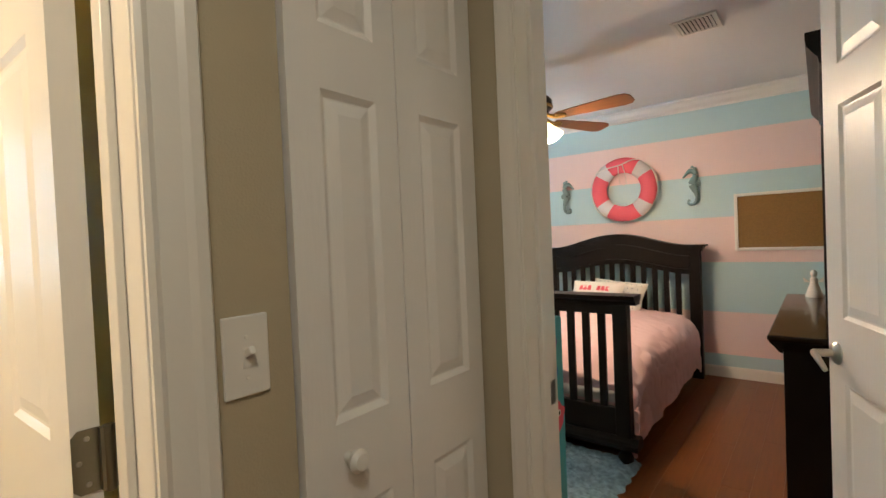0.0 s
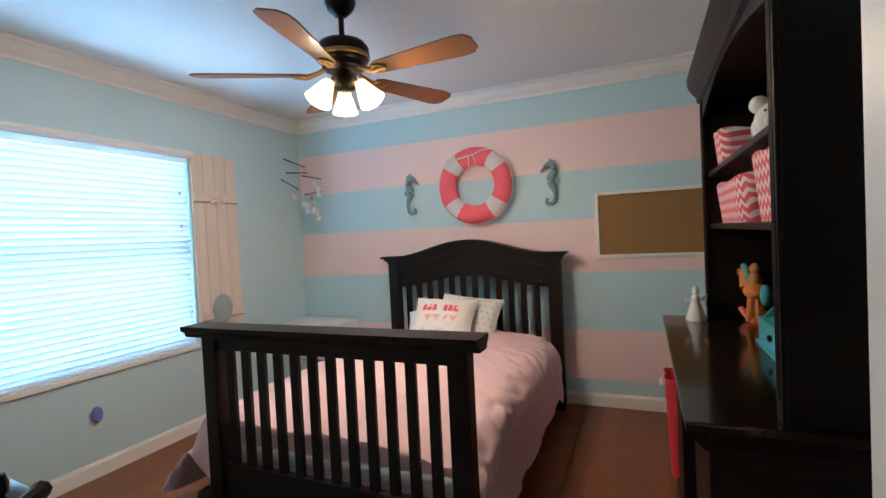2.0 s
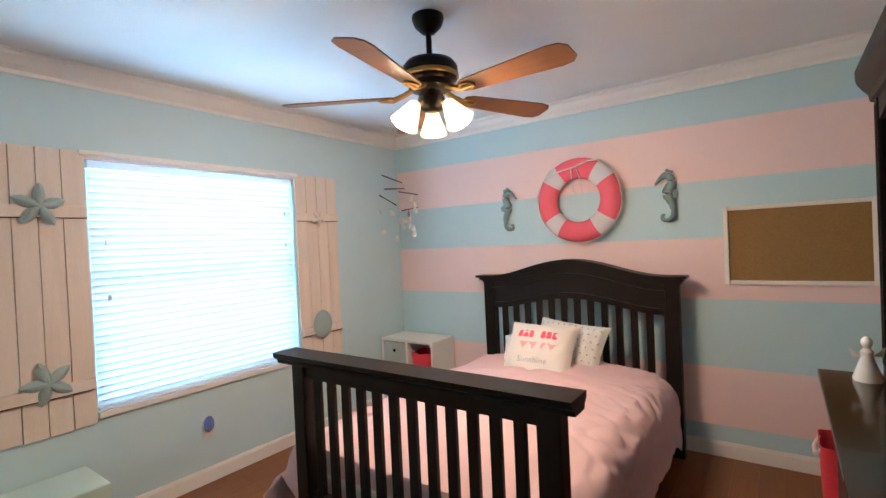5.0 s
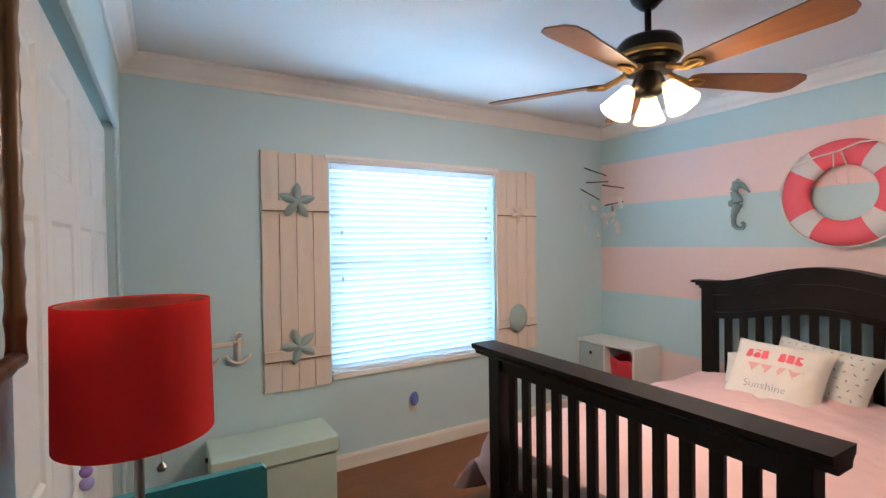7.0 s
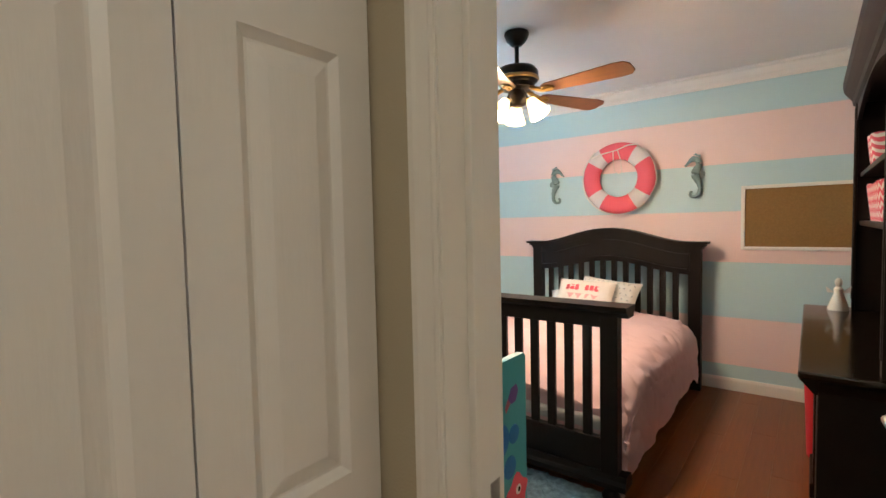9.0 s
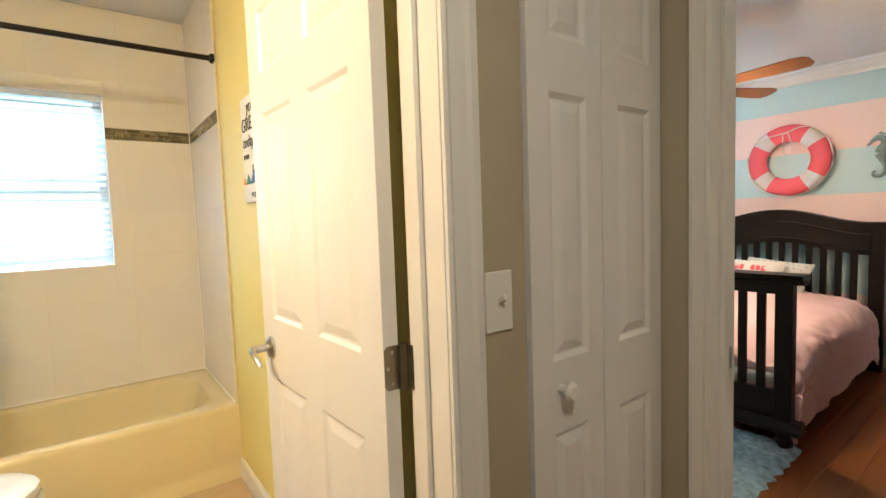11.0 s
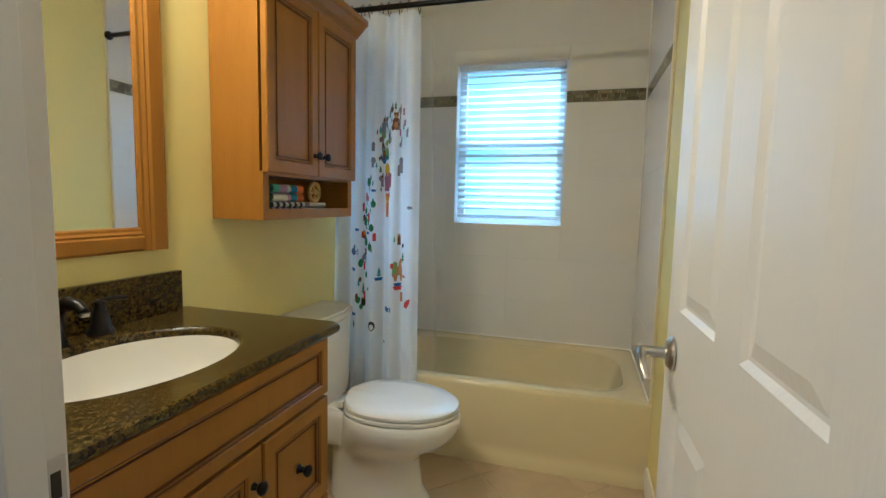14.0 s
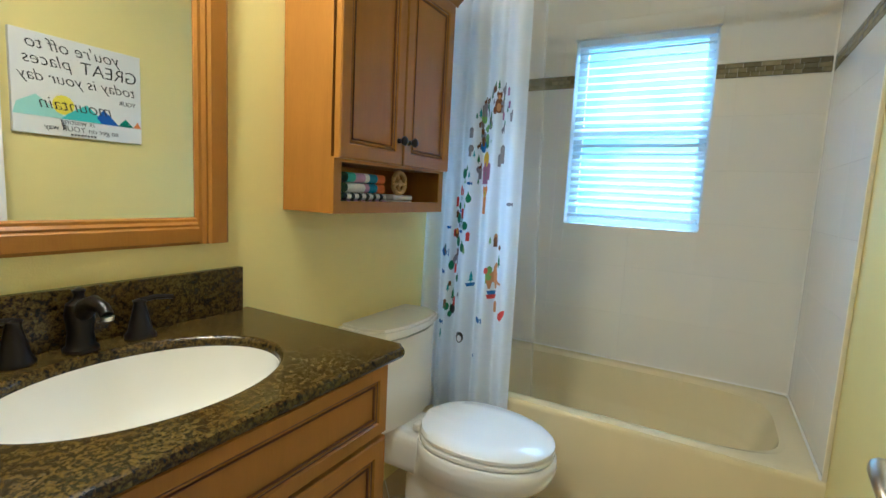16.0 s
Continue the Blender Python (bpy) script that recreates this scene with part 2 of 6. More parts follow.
def thing(name, base, label, category, group="", kind=""):
    e = new(name)
    e.empty_display_size = 0.05
    e.matrix_basis = Matrix.Translation(base)
    return tagged(e, label, category, group, kind)


def boxes(*bs, bev=0.0, seg=2, m=None):
    out = bmesh.new()
    for x0, x1, y0, y1, z0, z1 in bs:
        g = bmesh.ops.create_cube(out, size=1, matrix=Matrix.Translation(((x0 + x1) / 2, (y0 + y1) / 2, (z0 + z1) / 2)) @ Matrix.Diagonal((abs(x1 - x0), abs(y1 - y0), abs(z1 - z0), 1)))
    if bev:
        bmesh.ops.bevel(out, geom=list(out.edges), offset=bev, segments=seg, affect="EDGES", profile=0.5)
    if m:
        out.transform(m)
    return out


def lathe(profile, n=28, m=None, sx=1.0, sy=1.0, caps=True):
    out = bmesh.new()
    rings = []
    for r, z in profile:
        if r < 1e-5:
            rings.append([out.verts.new((0, 0, z))])
        else:
            rings.append([out.verts.new((sx * r * math.cos(2 * math.pi * i / n), sy * r * math.sin(2 * math.pi * i / n), z)) for i in range(n)])
    for a, b in zip(rings, rings[1:]):
        for i in range(n):
            j = (i + 1) % n
            q = [a[i % len(a)], a[j % len(a)], b[j % len(b)], b[i % len(b)]]
            q = list(dict.fromkeys(q))
            if len(q) > 2:
                out.faces.new(q)
    for ring, flip in ((rings[0], True), (rings[-1], False)):
        if caps and len(ring) > 2:
            out.faces.new(list(reversed(ring)) if flip else ring)
    bmesh.ops.recalc_face_normals(out, faces=list(out.faces))
    if m:
        out.transform(m)
    return out


def tube(points, r, n=8, closed=False):
    out = bmesh.new()
    pts = [Vector(p) for p in points]
    rings = []
    for k, p in enumerate(pts):
        a = pts[k - 1] if k or closed else p
        b = pts[(k + 1) % len(pts)] if k + 1 < len(pts) or closed else p
        q = (b - a).to_track_quat("Z", "Y").to_matrix()
        rr = r[k] if isinstance(r, (list, tuple)) else r
        rings.append([out.verts.new(p + q @ Vector((rr * math.cos(2 * math.pi * i / n), rr * math.sin(2 * math.pi * i / n), 0))) for i in range(n)])
    pairs = list(zip(rings, rings[1:])) + ([(rings[-1], rings[0])] if closed else [])
    for a, b in pairs:
        for i in range(n):
            out.faces.new((a[i], a[(i + 1) % n], b[(i + 1) % n], b[i]))
    if not closed:
        out.faces.new(list(reversed(rings[0])))
        out.faces.new(rings[-1])
    bmesh.ops.recalc_face_normals(out, faces=list(out.faces))
    return out


def prism(poly, axis, a0, a1, bev=0.0):
    """A polygon of two coordinates drawn out along an axis from a0 to a1."""
    place = {"x": lambda u, v, a: (a, u, v), "y": lambda u, v, a: (u, a, v), "z": lambda u, v, a: (u, v, a)}[axis]
    out = bmesh.new()
    lo, hi = ([out.verts.new(place(u, v, a)) for u, v in poly] for a in (a0, a1))
    n = len(poly)
    for i in range(n):
        out.faces.new((lo[i], lo[(i + 1) % n], hi[(i + 1) % n], hi[i]))
    out.faces.new(lo)
    out.faces.new(hi)
    bmesh.ops.recalc_face_normals(out, faces=list(out.faces))
    if bev:
        rim = [e for e in out.edges if any(len(f.verts) > 4 or n <= 4 for f in e.link_faces)]
        bmesh.ops.bevel(out, geom=rim, offset=bev, segments=2, affect="EDGES")
    return out


def surface(fn, nu, nv, thick=0.0, closed=False):
    out = bmesh.new()
    vs = [[out.verts.new(fn(i / nu, j / nv)) for j in range(nv + 1)] for i in range(nu if closed else nu + 1)]
    for i in range(nu):
        for j in range(nv):
            k = (i + 1) % len(vs)
            out.faces.new((vs[i][j], vs[k][j], vs[k][j + 1], vs[i][j + 1]))
    bmesh.ops.recalc_face_normals(out, faces=list(out.faces))
    if thick:
        bmesh.ops.solidify(out, geom=list(out.faces), thickness=thick)
    return out


def padded(fn, nu, nv, thick):
    """A quilted sheet: the surface, an inner copy set back along the normals, and the hem between them."""
    out = surface(fn, nu, nv)
    out.normal_update()
    out.verts.ensure_lookup_table()
    n = len(out.verts)
    pairs = [(v.co.copy(), v.normal.copy()) for v in out.verts]
    inner = [out.verts.new(c - d * thick) for c, d in pairs]
    out.verts.index_update()
    out.verts.ensure_lookup_table()
    faces, rim = list(out.faces), [e for e in out.edges if e.is_boundary]
    hem = [(e.verts[0].index, e.verts[1].index) for e in rim]
    for f in faces:
        out.faces.new([inner[v.index] for v in reversed(f.verts)])
    for a, b in hem:
        out.faces.new((out.verts[a], out.verts[b], inner[b], inner[a]))
    bmesh.ops.recalc_face_normals(out, faces=list(out.faces))
    return out


def join(*bms):
    out = bms[0]
    for b in bms[1:]:
        me = bpy.data.meshes.new("tmp")
        b.to_mesh(me)
        b.free()
        out.from_mesh(me)
        bpy.data.meshes.remove(me)
    return out


def panelled(w, h, thick, rects, m, prof=((0.0, 0.0), (0.010, -0.007), (0.016, -0.007), (0.040, -0.001)), both=True):
    """A leaf of w by h with moulded panels; local x along it, y through it (front at 0, facing -y), z up."""
    out = bmesh.new()
    for side in (0, 1) if both else (0,):
        def at(u, v, d):
            return out.verts.new((u, -d if side == 0 else thick + d, v))

        us = sorted({0, w, *[r[0] for r in rects], *[r[1] for r in rects]})
        vs = sorted({0, h, *[r[2] for r in rects], *[r[3] for r in rects]})
        for a, b in zip(us, us[1:]):
            for c, d in zip(vs, vs[1:]):
                if not any(r[0] <= (a + b) / 2 <= r[1] and r[2] <= (c + d) / 2 <= r[3] for r in rects):
                    out.faces.new((at(a, c, 0), at(b, c, 0), at(b, d, 0), at(a, d, 0)))
        for u0, u1, v0, v1 in rects:
            loops = [[at(u0 + i, v0 + i, d), at(u1 - i, v0 + i, d), at(u1 - i, v1 - i, d), at(u0 + i, v1 - i, d)] for i, d in prof]
            for p, q in zip(loops, loops[1:]):
                for k in range(4):
                    out.faces.new((p[k], p[(k + 1) % 4], q[(k + 1) % 4], q[k]))
            out.faces.new(loops[-1])
    bmesh.ops.remove_doubles(out, verts=list(out.verts), dist=1e-5)
    e = [(0, 0), (w, 0), (w, h), (0, h)]
    for (a, b), (c, d) in zip(e, e[1:] + e[:1]):
        out.faces.new([out.verts.new(p) for p in ((a, 0, b), (c, 0, d), (c, thick, d), (a, thick, b))])
    if not both:
        out.faces.new([out.verts.new((a, thick, b)) for a, b in e])
    bmesh.ops.remove_doubles(out, verts=list(out.verts), dist=1e-5)
    bmesh.ops.recalc_face_normals(out, faces=list(out.faces))
    out.transform(m)
    return out


def spin(points, m):
    return [m @ Vector(p) for p in points]


def lettering(name, text, size, m, material, parent, depth=0.001, align="CENTER", shear=0.0):
    cu = bpy.data.curves.new(name, "FONT")
    cu.body, cu.size, cu.extrude, cu.align_x, cu.shear = text, size, depth, align, shear
    cu.offset = -0.012 * size
    ob = new(name, cu)
    me = bpy.data.meshes.new_from_object(ob)
    bpy.data.objects.remove(ob)
    out = bmesh.new()
    out.from_mesh(me)
    bpy.data.meshes.remove(me)
    out.transform(m)
    return part(name, out, material, parent)


def flat(poly, m, depth=0.002):
    out = prism(poly, "z", 0, depth)
    out.transform(m)
    return out

# ---- structure ----
CEIL, BCEIL = 2.44, 2.56


def wall(name, mtl, label, *bs):
    return tagged(part(name, boxes(*bs), mtl), label, "wall", kind="structure")


wall("wall_north", "stripes", "pink and aqua striped painted bedroom wall", (-2.97, 0.92, 5.15, 5.27, 0, CEIL))
wall("wall_west", "aqua", "pale aqua painted bedroom wall round a window", (-2.97, -2.85, 1.43, 2.66, 0, CEIL), (-2.97, -2.85, 3.947, 5.15, 0, CEIL), (-2.97, -2.85, 2.66, 3.947, 0, 0.612), (-2.97, -2.85, 2.66, 3.947, 1.965, CEIL))
wall("wall_east", "aqua", "pale aqua painted bedroom wall", (0.80, 0.92, 1.575, 5.15, 0, CEIL))
wall("wall_south", "aqua", "pale aqua painted bedroom wall with a closet opening", (-2.85, -2.47, 1.475, 1.575, 0, CEIL), (-2.47, -0.80, 1.475, 1.575, 2.0, CEIL), (-0.80, -0.162, 1.505, 1.575, 0, CEIL), (0.665, 0.92, 1.505, 1.575, 0, CEIL), (-0.162, 0.665, 1.505, 1.575, 2.06, CEIL))
wall("wall_hall_north", "beige", "beige painted hall wall round the bedroom doorway", (-0.385, -0.162, 1.43, 1.505, 0, CEIL), (0.665, 1.27, 1.43, 1.505, 0, CEIL), (-0.162, 0.665, 1.43, 1.505, 2.06, CEIL))
wall("wall_hall_west", "beige", "beige painted hall wall with a closet opening", (-0.325, -0.278, 0.719, 0.908, 0, CEIL), (-0.325, -0.278, 0.908, 1.43, 2.04, CEIL), (-0.325, -0.278, -0.110, 0.719, 2.06, CEIL), (-0.325, -0.278, -1.6, -0.110, 0, CEIL))
wall("wall_hall_east", "beige", "beige painted hall wall", (1.15, 1.27, -1.6, 1.43, 0, CEIL))
wall("wall_hall_south", "beige", "beige painted hall wall", (-0.385, 1.27, -1.72, -1.6, 0, CEIL))
wall("wall_bath_east", "lime", "pale green painted bathroom wall beside the door", (-0.398, -0.325, 0.719, 0.763, 0, BCEIL), (-0.398, -0.325, -0.110, 0.719, 2.06, BCEIL), (-0.398, -0.325, -0.73, -0.110, 0, BCEIL))
wall("wall_bath_north", "lime", "pale green painted bathroom wall", (-3.065, -0.325, 0.763, 0.875, 0, BCEIL))
wall("wall_bath_south", "lime", "pale green painted bathroom wall behind the vanity", (-3.065, -0.325, -0.85, -0.73, 0, BCEIL))
wall("wall_bath_west", "grout", "tiled bathroom wall round a window", (-3.065, -2.955, -0.73, -0.342, 0, BCEIL), (-3.065, -2.955, 0.318, 0.763, 0, BCEIL), (-3.065, -2.955, -0.342, 0.318, 0, 1.105), (-3.065, -2.955, -0.342, 0.318, 2.085, BCEIL))
wall("wall_closet", "beige", "plain closet walls behind the folding doors", (-1.0, -0.325, 0.875, 0.90, 0, CEIL), (-1.0, -0.97, 0.90, 1.475, 0, CEIL), (-2.85, -1.0, 0.875, 0.90, 0, CEIL))
tagged(part("ceiling", boxes((-2.97, 0.92, 1.43, 5.27, CEIL, CEIL + 0.1)), "ceil"), "white textured bedroom ceiling", "ceiling", kind="structure")
tagged(part("ceiling_hall", boxes((-1.0, 1.27, -1.72, 1.43, CEIL, CEIL + 0.1)), "ceil"), "white hall ceiling", "ceiling", kind="structure")
tagged(part("ceiling_bath", boxes((-3.065, -0.325, -0.85, 0.875, BCEIL + 0.002, BCEIL + 0.1)), "ceil"), "white bathroom ceiling", "ceiling", kind="structure")
floor = tagged(part("floor", boxes((-2.97, 0.92, 1.475, 5.27, -0.1, -0.006)), "joint"), "red-brown laminate plank bedroom floor", "floor", kind="structure")
floor_hall = tagged(part("floor_hall", boxes((-1.0, 1.27, -1.72, 1.475, -0.1, -0.006)), "joint"), "red-brown laminate plank hall floor", "floor", kind="structure")
floor_bath = tagged(part("floor_bath", boxes((-3.065, -0.325, -0.85, 0.875, -0.004, 0.002)), "grout"), "beige diagonal tile bathroom floor", "floor", kind="structure")

# crown moulding and baseboards of the bedroom
CROWN = [(0.0, 0.0), (0.010, 0.0), (0.016, 0.018), (0.045, 0.040), (0.072, 0.075), (0.090, 0.082), (0.090, 0.100), (0.0, 0.100)]


def crown(name, axis, wall_at, sign, a0, a1):
    poly = [(wall_at + sign * u, 2.338 + v) for u, v in CROWN]
    return tagged(part(name, prism(poly, axis, a0, a1), "crown"), "white crown moulding under the ceiling", "moulding", kind="structure")


crown("trim_crown_north", "x", 5.15, -1, -2.85, 0.80)
crown("trim_crown_west", "y", -2.85, 1, 1.575, 5.15)
crown("trim_crown_east", "y", 0.80, -1, 1.575, 5.15)
crown("trim_crown_south", "x", 1.575, 1, -2.85, 0.80)


def baseboard(name, axis, wall_at, sign, a0, a1, h=0.095):
    poly = [(wall_at, 0.0), (wall_at + sign * 0.014, 0.0), (wall_at + sign * 0.014, h - 0.018), (wall_at + sign * 0.008, h), (wall_at, h)]
    return tagged(part(name, prism(poly, axis, a0, a1), "white"), "white painted baseboard", "baseboard", kind="structure")


baseboard("baseboard_north", "x", 5.15, -1, -2.85, 0.80)
baseboard("baseboard_west", "y", -2.85, 1, 1.575, 5.14)
baseboard("baseboard_east", "y", 0.80, -1, 1.575, 5.14)
baseboard("baseboard_south", "x", 1.575, 1, -0.80, -0.21)
baseboard("baseboard_bath_north", "x", 0.763, -1, -2.15, -0.40, 0.11)

# door frames: jambs, stops and moulded casings
CASE = [(0.0, 0.0), (0.0, 0.010), (0.006, 0.013), (0.012, 0.010), (0.024, 0.013), (0.036, 0.016), (0.044, 0.020), (0.056, 0.020), (0.060, 0.014), (0.060, 0.0)]


def door_frame(name, axis, o0, o1, f0, f1, top, label):
    """A lined opening from o0 to o1 along its wall, whose faces lie at f0 and f1."""
    e = thing(name, (0, 0, 0), label, "door frame", kind="structure")

    def bx(a0, a1, b0, b1, z0, z1):
        return (a0, a1, b0, b1, z0, z1) if axis == "x" else (b0, b1, a0, a1, z0, z1)

    t = 0.019
    part("jamb", boxes(bx(o0 - t, o0, f0 - 0.001, f1 + 0.001, 0, top), bev=0.001), "white", e)
    part("jamb", boxes(bx(o1, o1 + t, f0 - 0.001, f1 + 0.001, 0, top), bev=0.001), "white", e)
    part("head_jamb", boxes(bx(o0 - t, o1 + t, f0 - 0.001, f1 + 0.001, top, top + t), bev=0.001), "white", e)
    return e


def casing(e, axis, edge, sign, face, out, top):
    """One leg of casing: edge of the opening, direction away from it, wall face and the way out of the wall."""
    pts = [(edge + sign * u, face + out * d) for u, d in CASE]
    poly = pts if axis == "x" else [(b, a) for a, b in pts]
    part("casing", prism(poly, "z", 0.0, top), "white", e)


bed_frame = door_frame("door_frame_1", "x", -0.142, 0.645, 1.43, 1.575, 2.04, "white painted bedroom door frame with moulded casing")
casing(bed_frame, "x", -0.146, -0.75, 1.43, -0.6, 2.10)
casing(bed_frame, "x", 0.650, 1, 1.43, -1, 2.10)
casing(bed_frame, "x", -0.147, -1, 1.575, 0.5, 2.10)
casing(bed_frame, "x", 0.650, 1, 1.575, 1, 2.10)
part("door_stop", boxes((-0.142, -0.130, 1.483, 1.515, 0, 2.04), bev=0.002), "white", bed_frame)
part("door_stop", boxes((0.633, 0.645, 1.483, 1.515, 0, 2.04), bev=0.002), "white", bed_frame)
part("strike_plate", boxes((-0.1435, -0.141, 1.535, 1.562, 0.88, 0.94), bev=0.0005), "metal", bed_frame, "brushed metal strike plate")
bath_frame = door_frame("door_frame_2", "y", -0.090, 0.700, -0.399, -0.277, 2.04, "white painted bathroom door frame with moulded casing")
casing(bath_frame, "y", 0.703, 1.28, -0.278, 1.1, 2.10)
casing(bath_frame, "y", -0.097, -1, -0.278, 1.1, 2.10)
part("door_stop", boxes((-0.372, -0.335, 0.688, 0.700, 0, 2.04), bev=0.002), "white", bath_frame)
part("door_stop", boxes((-0.372, -0.335, -0.090, -0.078, 0, 2.04), bev=0.002), "white", bath_frame)
part("strike_plate", boxes((-0.396, -0.374, -0.0915, -0.088, 0.89, 0.95), bev=0.0005), "metal", bath_frame, "brushed metal strike plate")
# dark plate painted as the shade inside the latch opening
part("latch_hole", boxes((-0.390, -0.380, -0.088, -0.0872, 0.905, 0.935)), "darkgap", bath_frame)

# ---- doors ----


def lever(e, m, flip=1):
    """Lever handle: rosette, neck and a curved grip; local -y is out of the door, x towards the hinge."""
    h = part("handle", join(lathe([(0, 0.0), (0.033, 0.0), (0.033, 0.004), (0.026, 0.012), (0.012, 0.015), (0.011, 0.058), (0.0, 0.058)], 24, m @ pose(0, 0, 0, 90, 0, 0)),
                        tube(spin([(0, -0.056, 0), (flip * 0.018, -0.062, 0.001), (flip * 0.042, -0.063, -0.006), (flip * 0.064, -0.061, -0.017), (flip * 0.080, -0.057, -0.032)], m), [0.011, 0.010, 0.009, 0.008, 0.006], 10)), "metal", e, "brushed nickel lever handle", True)
    return h


def six_panel(w, h, s=0.10, mid=0.10):
    """Panel rectangles of a six-panel leaf."""
    p = (w - 2 * s - mid) / 2
    rows = ((0.20, 0.836), (1.022, 1.622), (1.735, h - 0.11))
    return [(s + k * (p + mid), s + k * (p + mid) + p, a, b) for k in (0, 1) for a, b in rows]


def hinge(parent, z):
    """Butt hinge between the door's end and the jamb, with rounded leaves and screws."""
    r = [(0.0, -0.045), (0.026, -0.045), (0.034, -0.037), (0.034, 0.037), (0.026, 0.045), (0.0, 0.045)]
    a = prism([(0.682 - u, z + v) for u, v in r], "x", -0.4178, -0.4158)
    b = prism([(-0.399 + u, z + v) for u, v in r], "y", 0.6975, 0.6995)
    pin = lathe([(0, -0.047), (0.0065, -0.047), (0.0065, 0.047), (0, 0.047)], 14, pose(-0.4085, 0.690, z))
    h = part("hinge", join(a, b, pin, boxes((-0.4165, -0.406, 0.680, 0.699, z - 0.0445, z + 0.0445))), "hinge", parent, "aged steel butt hinge", True)
    for k, v in ((0.014, -0.032), (0.024, 0.0), (0.014, 0.032)):
        part("screw", lathe([(0, 0), (0.004, 0), (0.003, 0.0012), (0, 0.0012)], 10, pose(-0.4158, 0.680 - k, z + v, 0, 90, 0)), "metal", h)
        part("screw", lathe([(0, 0), (0.004, 0), (0.003, 0.0012), (0, 0.0012)], 10, pose(-0.397 + k, 0.6975, z + v, 90, 0, 0)), "metal", h)


bath_door = thing("door_2", (-0.418, 0.665, 0), "white six-panel bathroom door standing open against the wall", "door", kind="structure")
bd = pose(-0.418, 0.648, 0.008, 0, 0, 2.3) @ Matrix.Scale(-1, 4, (1, 0, 0))
part("leaf", panelled(0.700, 2.02, 0.035, six_panel(0.700, 2.02, 0.09), bd), "doorpaint", bath_door)
lever(bath_door, pose(-1.056, 0.6215, 0.938), 1)
hinge(bath_door, 1.015)
hinge(bath_door, 0.22)
hinge(bath_door, 1.80)

bed_door = thing("door_1", (0.640, 1.585, 0), "white six-panel bedroom door standing open", "door", kind="structure")
DANG = 108.6
bm_ = pose(0.642, 1.580, 0.008, 0, 0, DANG)
part("leaf", panelled(0.760, 2.02, 0.035, six_panel(0.760, 2.02), bm_ @ Matrix.Scale(-1, 4, (0, 1, 0)) @ pose(0, 0, 0)), "doorpaint", bed_door)
lever(bed_door, bm_ @ pose(0.70, 0.0, 0.915, 0, 0, 180), 1)
lever(bed_door, bm_ @ pose(0.70, -0.035, 0.915), -1)
part("latch", boxes((0.7585, 0.7625, -0.025, -0.010, 0.89, 0.945), bev=0.001, m=bm_), "metal", bed_door, "brushed metal latch plate")


def bifold_leaf(y0, w, e):
    rects = [(0.064, w - 0.055, 0.20, 0.824), (0.064, w - 0.055, 0.985, 1.560), (0.064, w - 0.055, 1.672, 1.92)]
    m = pose(-0.266, y0, 0.008, 0, 0, 90)
    return part("leaf", panelled(w, 2.02, 0.030, rects, m, prof=((0, 0), (0.012, -0.008), (0.016, -0.008), (0.038, -0.0015))), "doorpaint", e)


closet_doors = thing("door_3", (-0.266, 1.16, 0), "white moulded bifold closet doors, shut", "closet door", kind="structure")
bifold_leaf(0.913, 0.247, closet_doors)
bifold_leaf(1.163, 0.262, closet_doors)
part("knob", lathe([(0, 0), (0.010, 0), (0.009, 0.012), (0.019, 0.022), (0.021, 0.030), (0.014, 0.038), (0, 0.040)], 20, pose(-0.266, 1.000, 0.930, 0, 90, 0)), "white", closet_doors, "round white wooden knob", True)

bc = thing("door_4", (-1.75, 1.55, 0), "white bedroom closet doors under an aqua header", "closet door", kind="structure")
for k in range(4):
    w = 0.409
    part("leaf", panelled(w, 1.95, 0.030, [(0.06, w - 0.06, 0.20, 0.80), (0.06, w - 0.06, 0.96, 1.50), (0.06, w - 0.06, 1.61, 1.85)], pose(-0.812 - 0.412 * k, 1.545, 0.01, 0, 0, 180)), "doorpaint", bc)
part("header_trim", boxes((-2.50, -0.79, 1.5765, 1.592, 1.975, 2.035), bev=0.003), "aqua", bc)
part("side_trim", boxes((-2.50, -2.47, 1.5765, 1.590, 0, 1.975), bev=0.003), "aqua", bc)

charm = thing("door_charm", (-1.45, 1.58, 0.83), "purple and yellow bead charm hanging on the closet door", "charm")
part("cord", tube([(-1.45, 1.549, 0.96), (-1.45, 1.560, 0.925), (-1.45, 1.566, 0.88)], 0.0025, 6), "white", charm)
for z, rad, key, col in ((0.895, 0.012, "yellow_bead", (0.75, 0.50, 0.12)), (0.868, 0.015, "violet_bead", (0.36, 0.22, 0.62)), (0.836, 0.017, "lilac_bead", (0.52, 0.40, 0.74))):
    part("bead", lathe([(0, -rad)] + [(rad * math.sin(math.pi * i / 8), -rad * math.cos(math.pi * i / 8)) for i in range(1, 8)] + [(0, rad)], 16, pose(-1.45, 1.567 + rad * 0.5, z)), mat(key, col, 0.5), charm, smooth=True)

# ---- windows and blinds ----


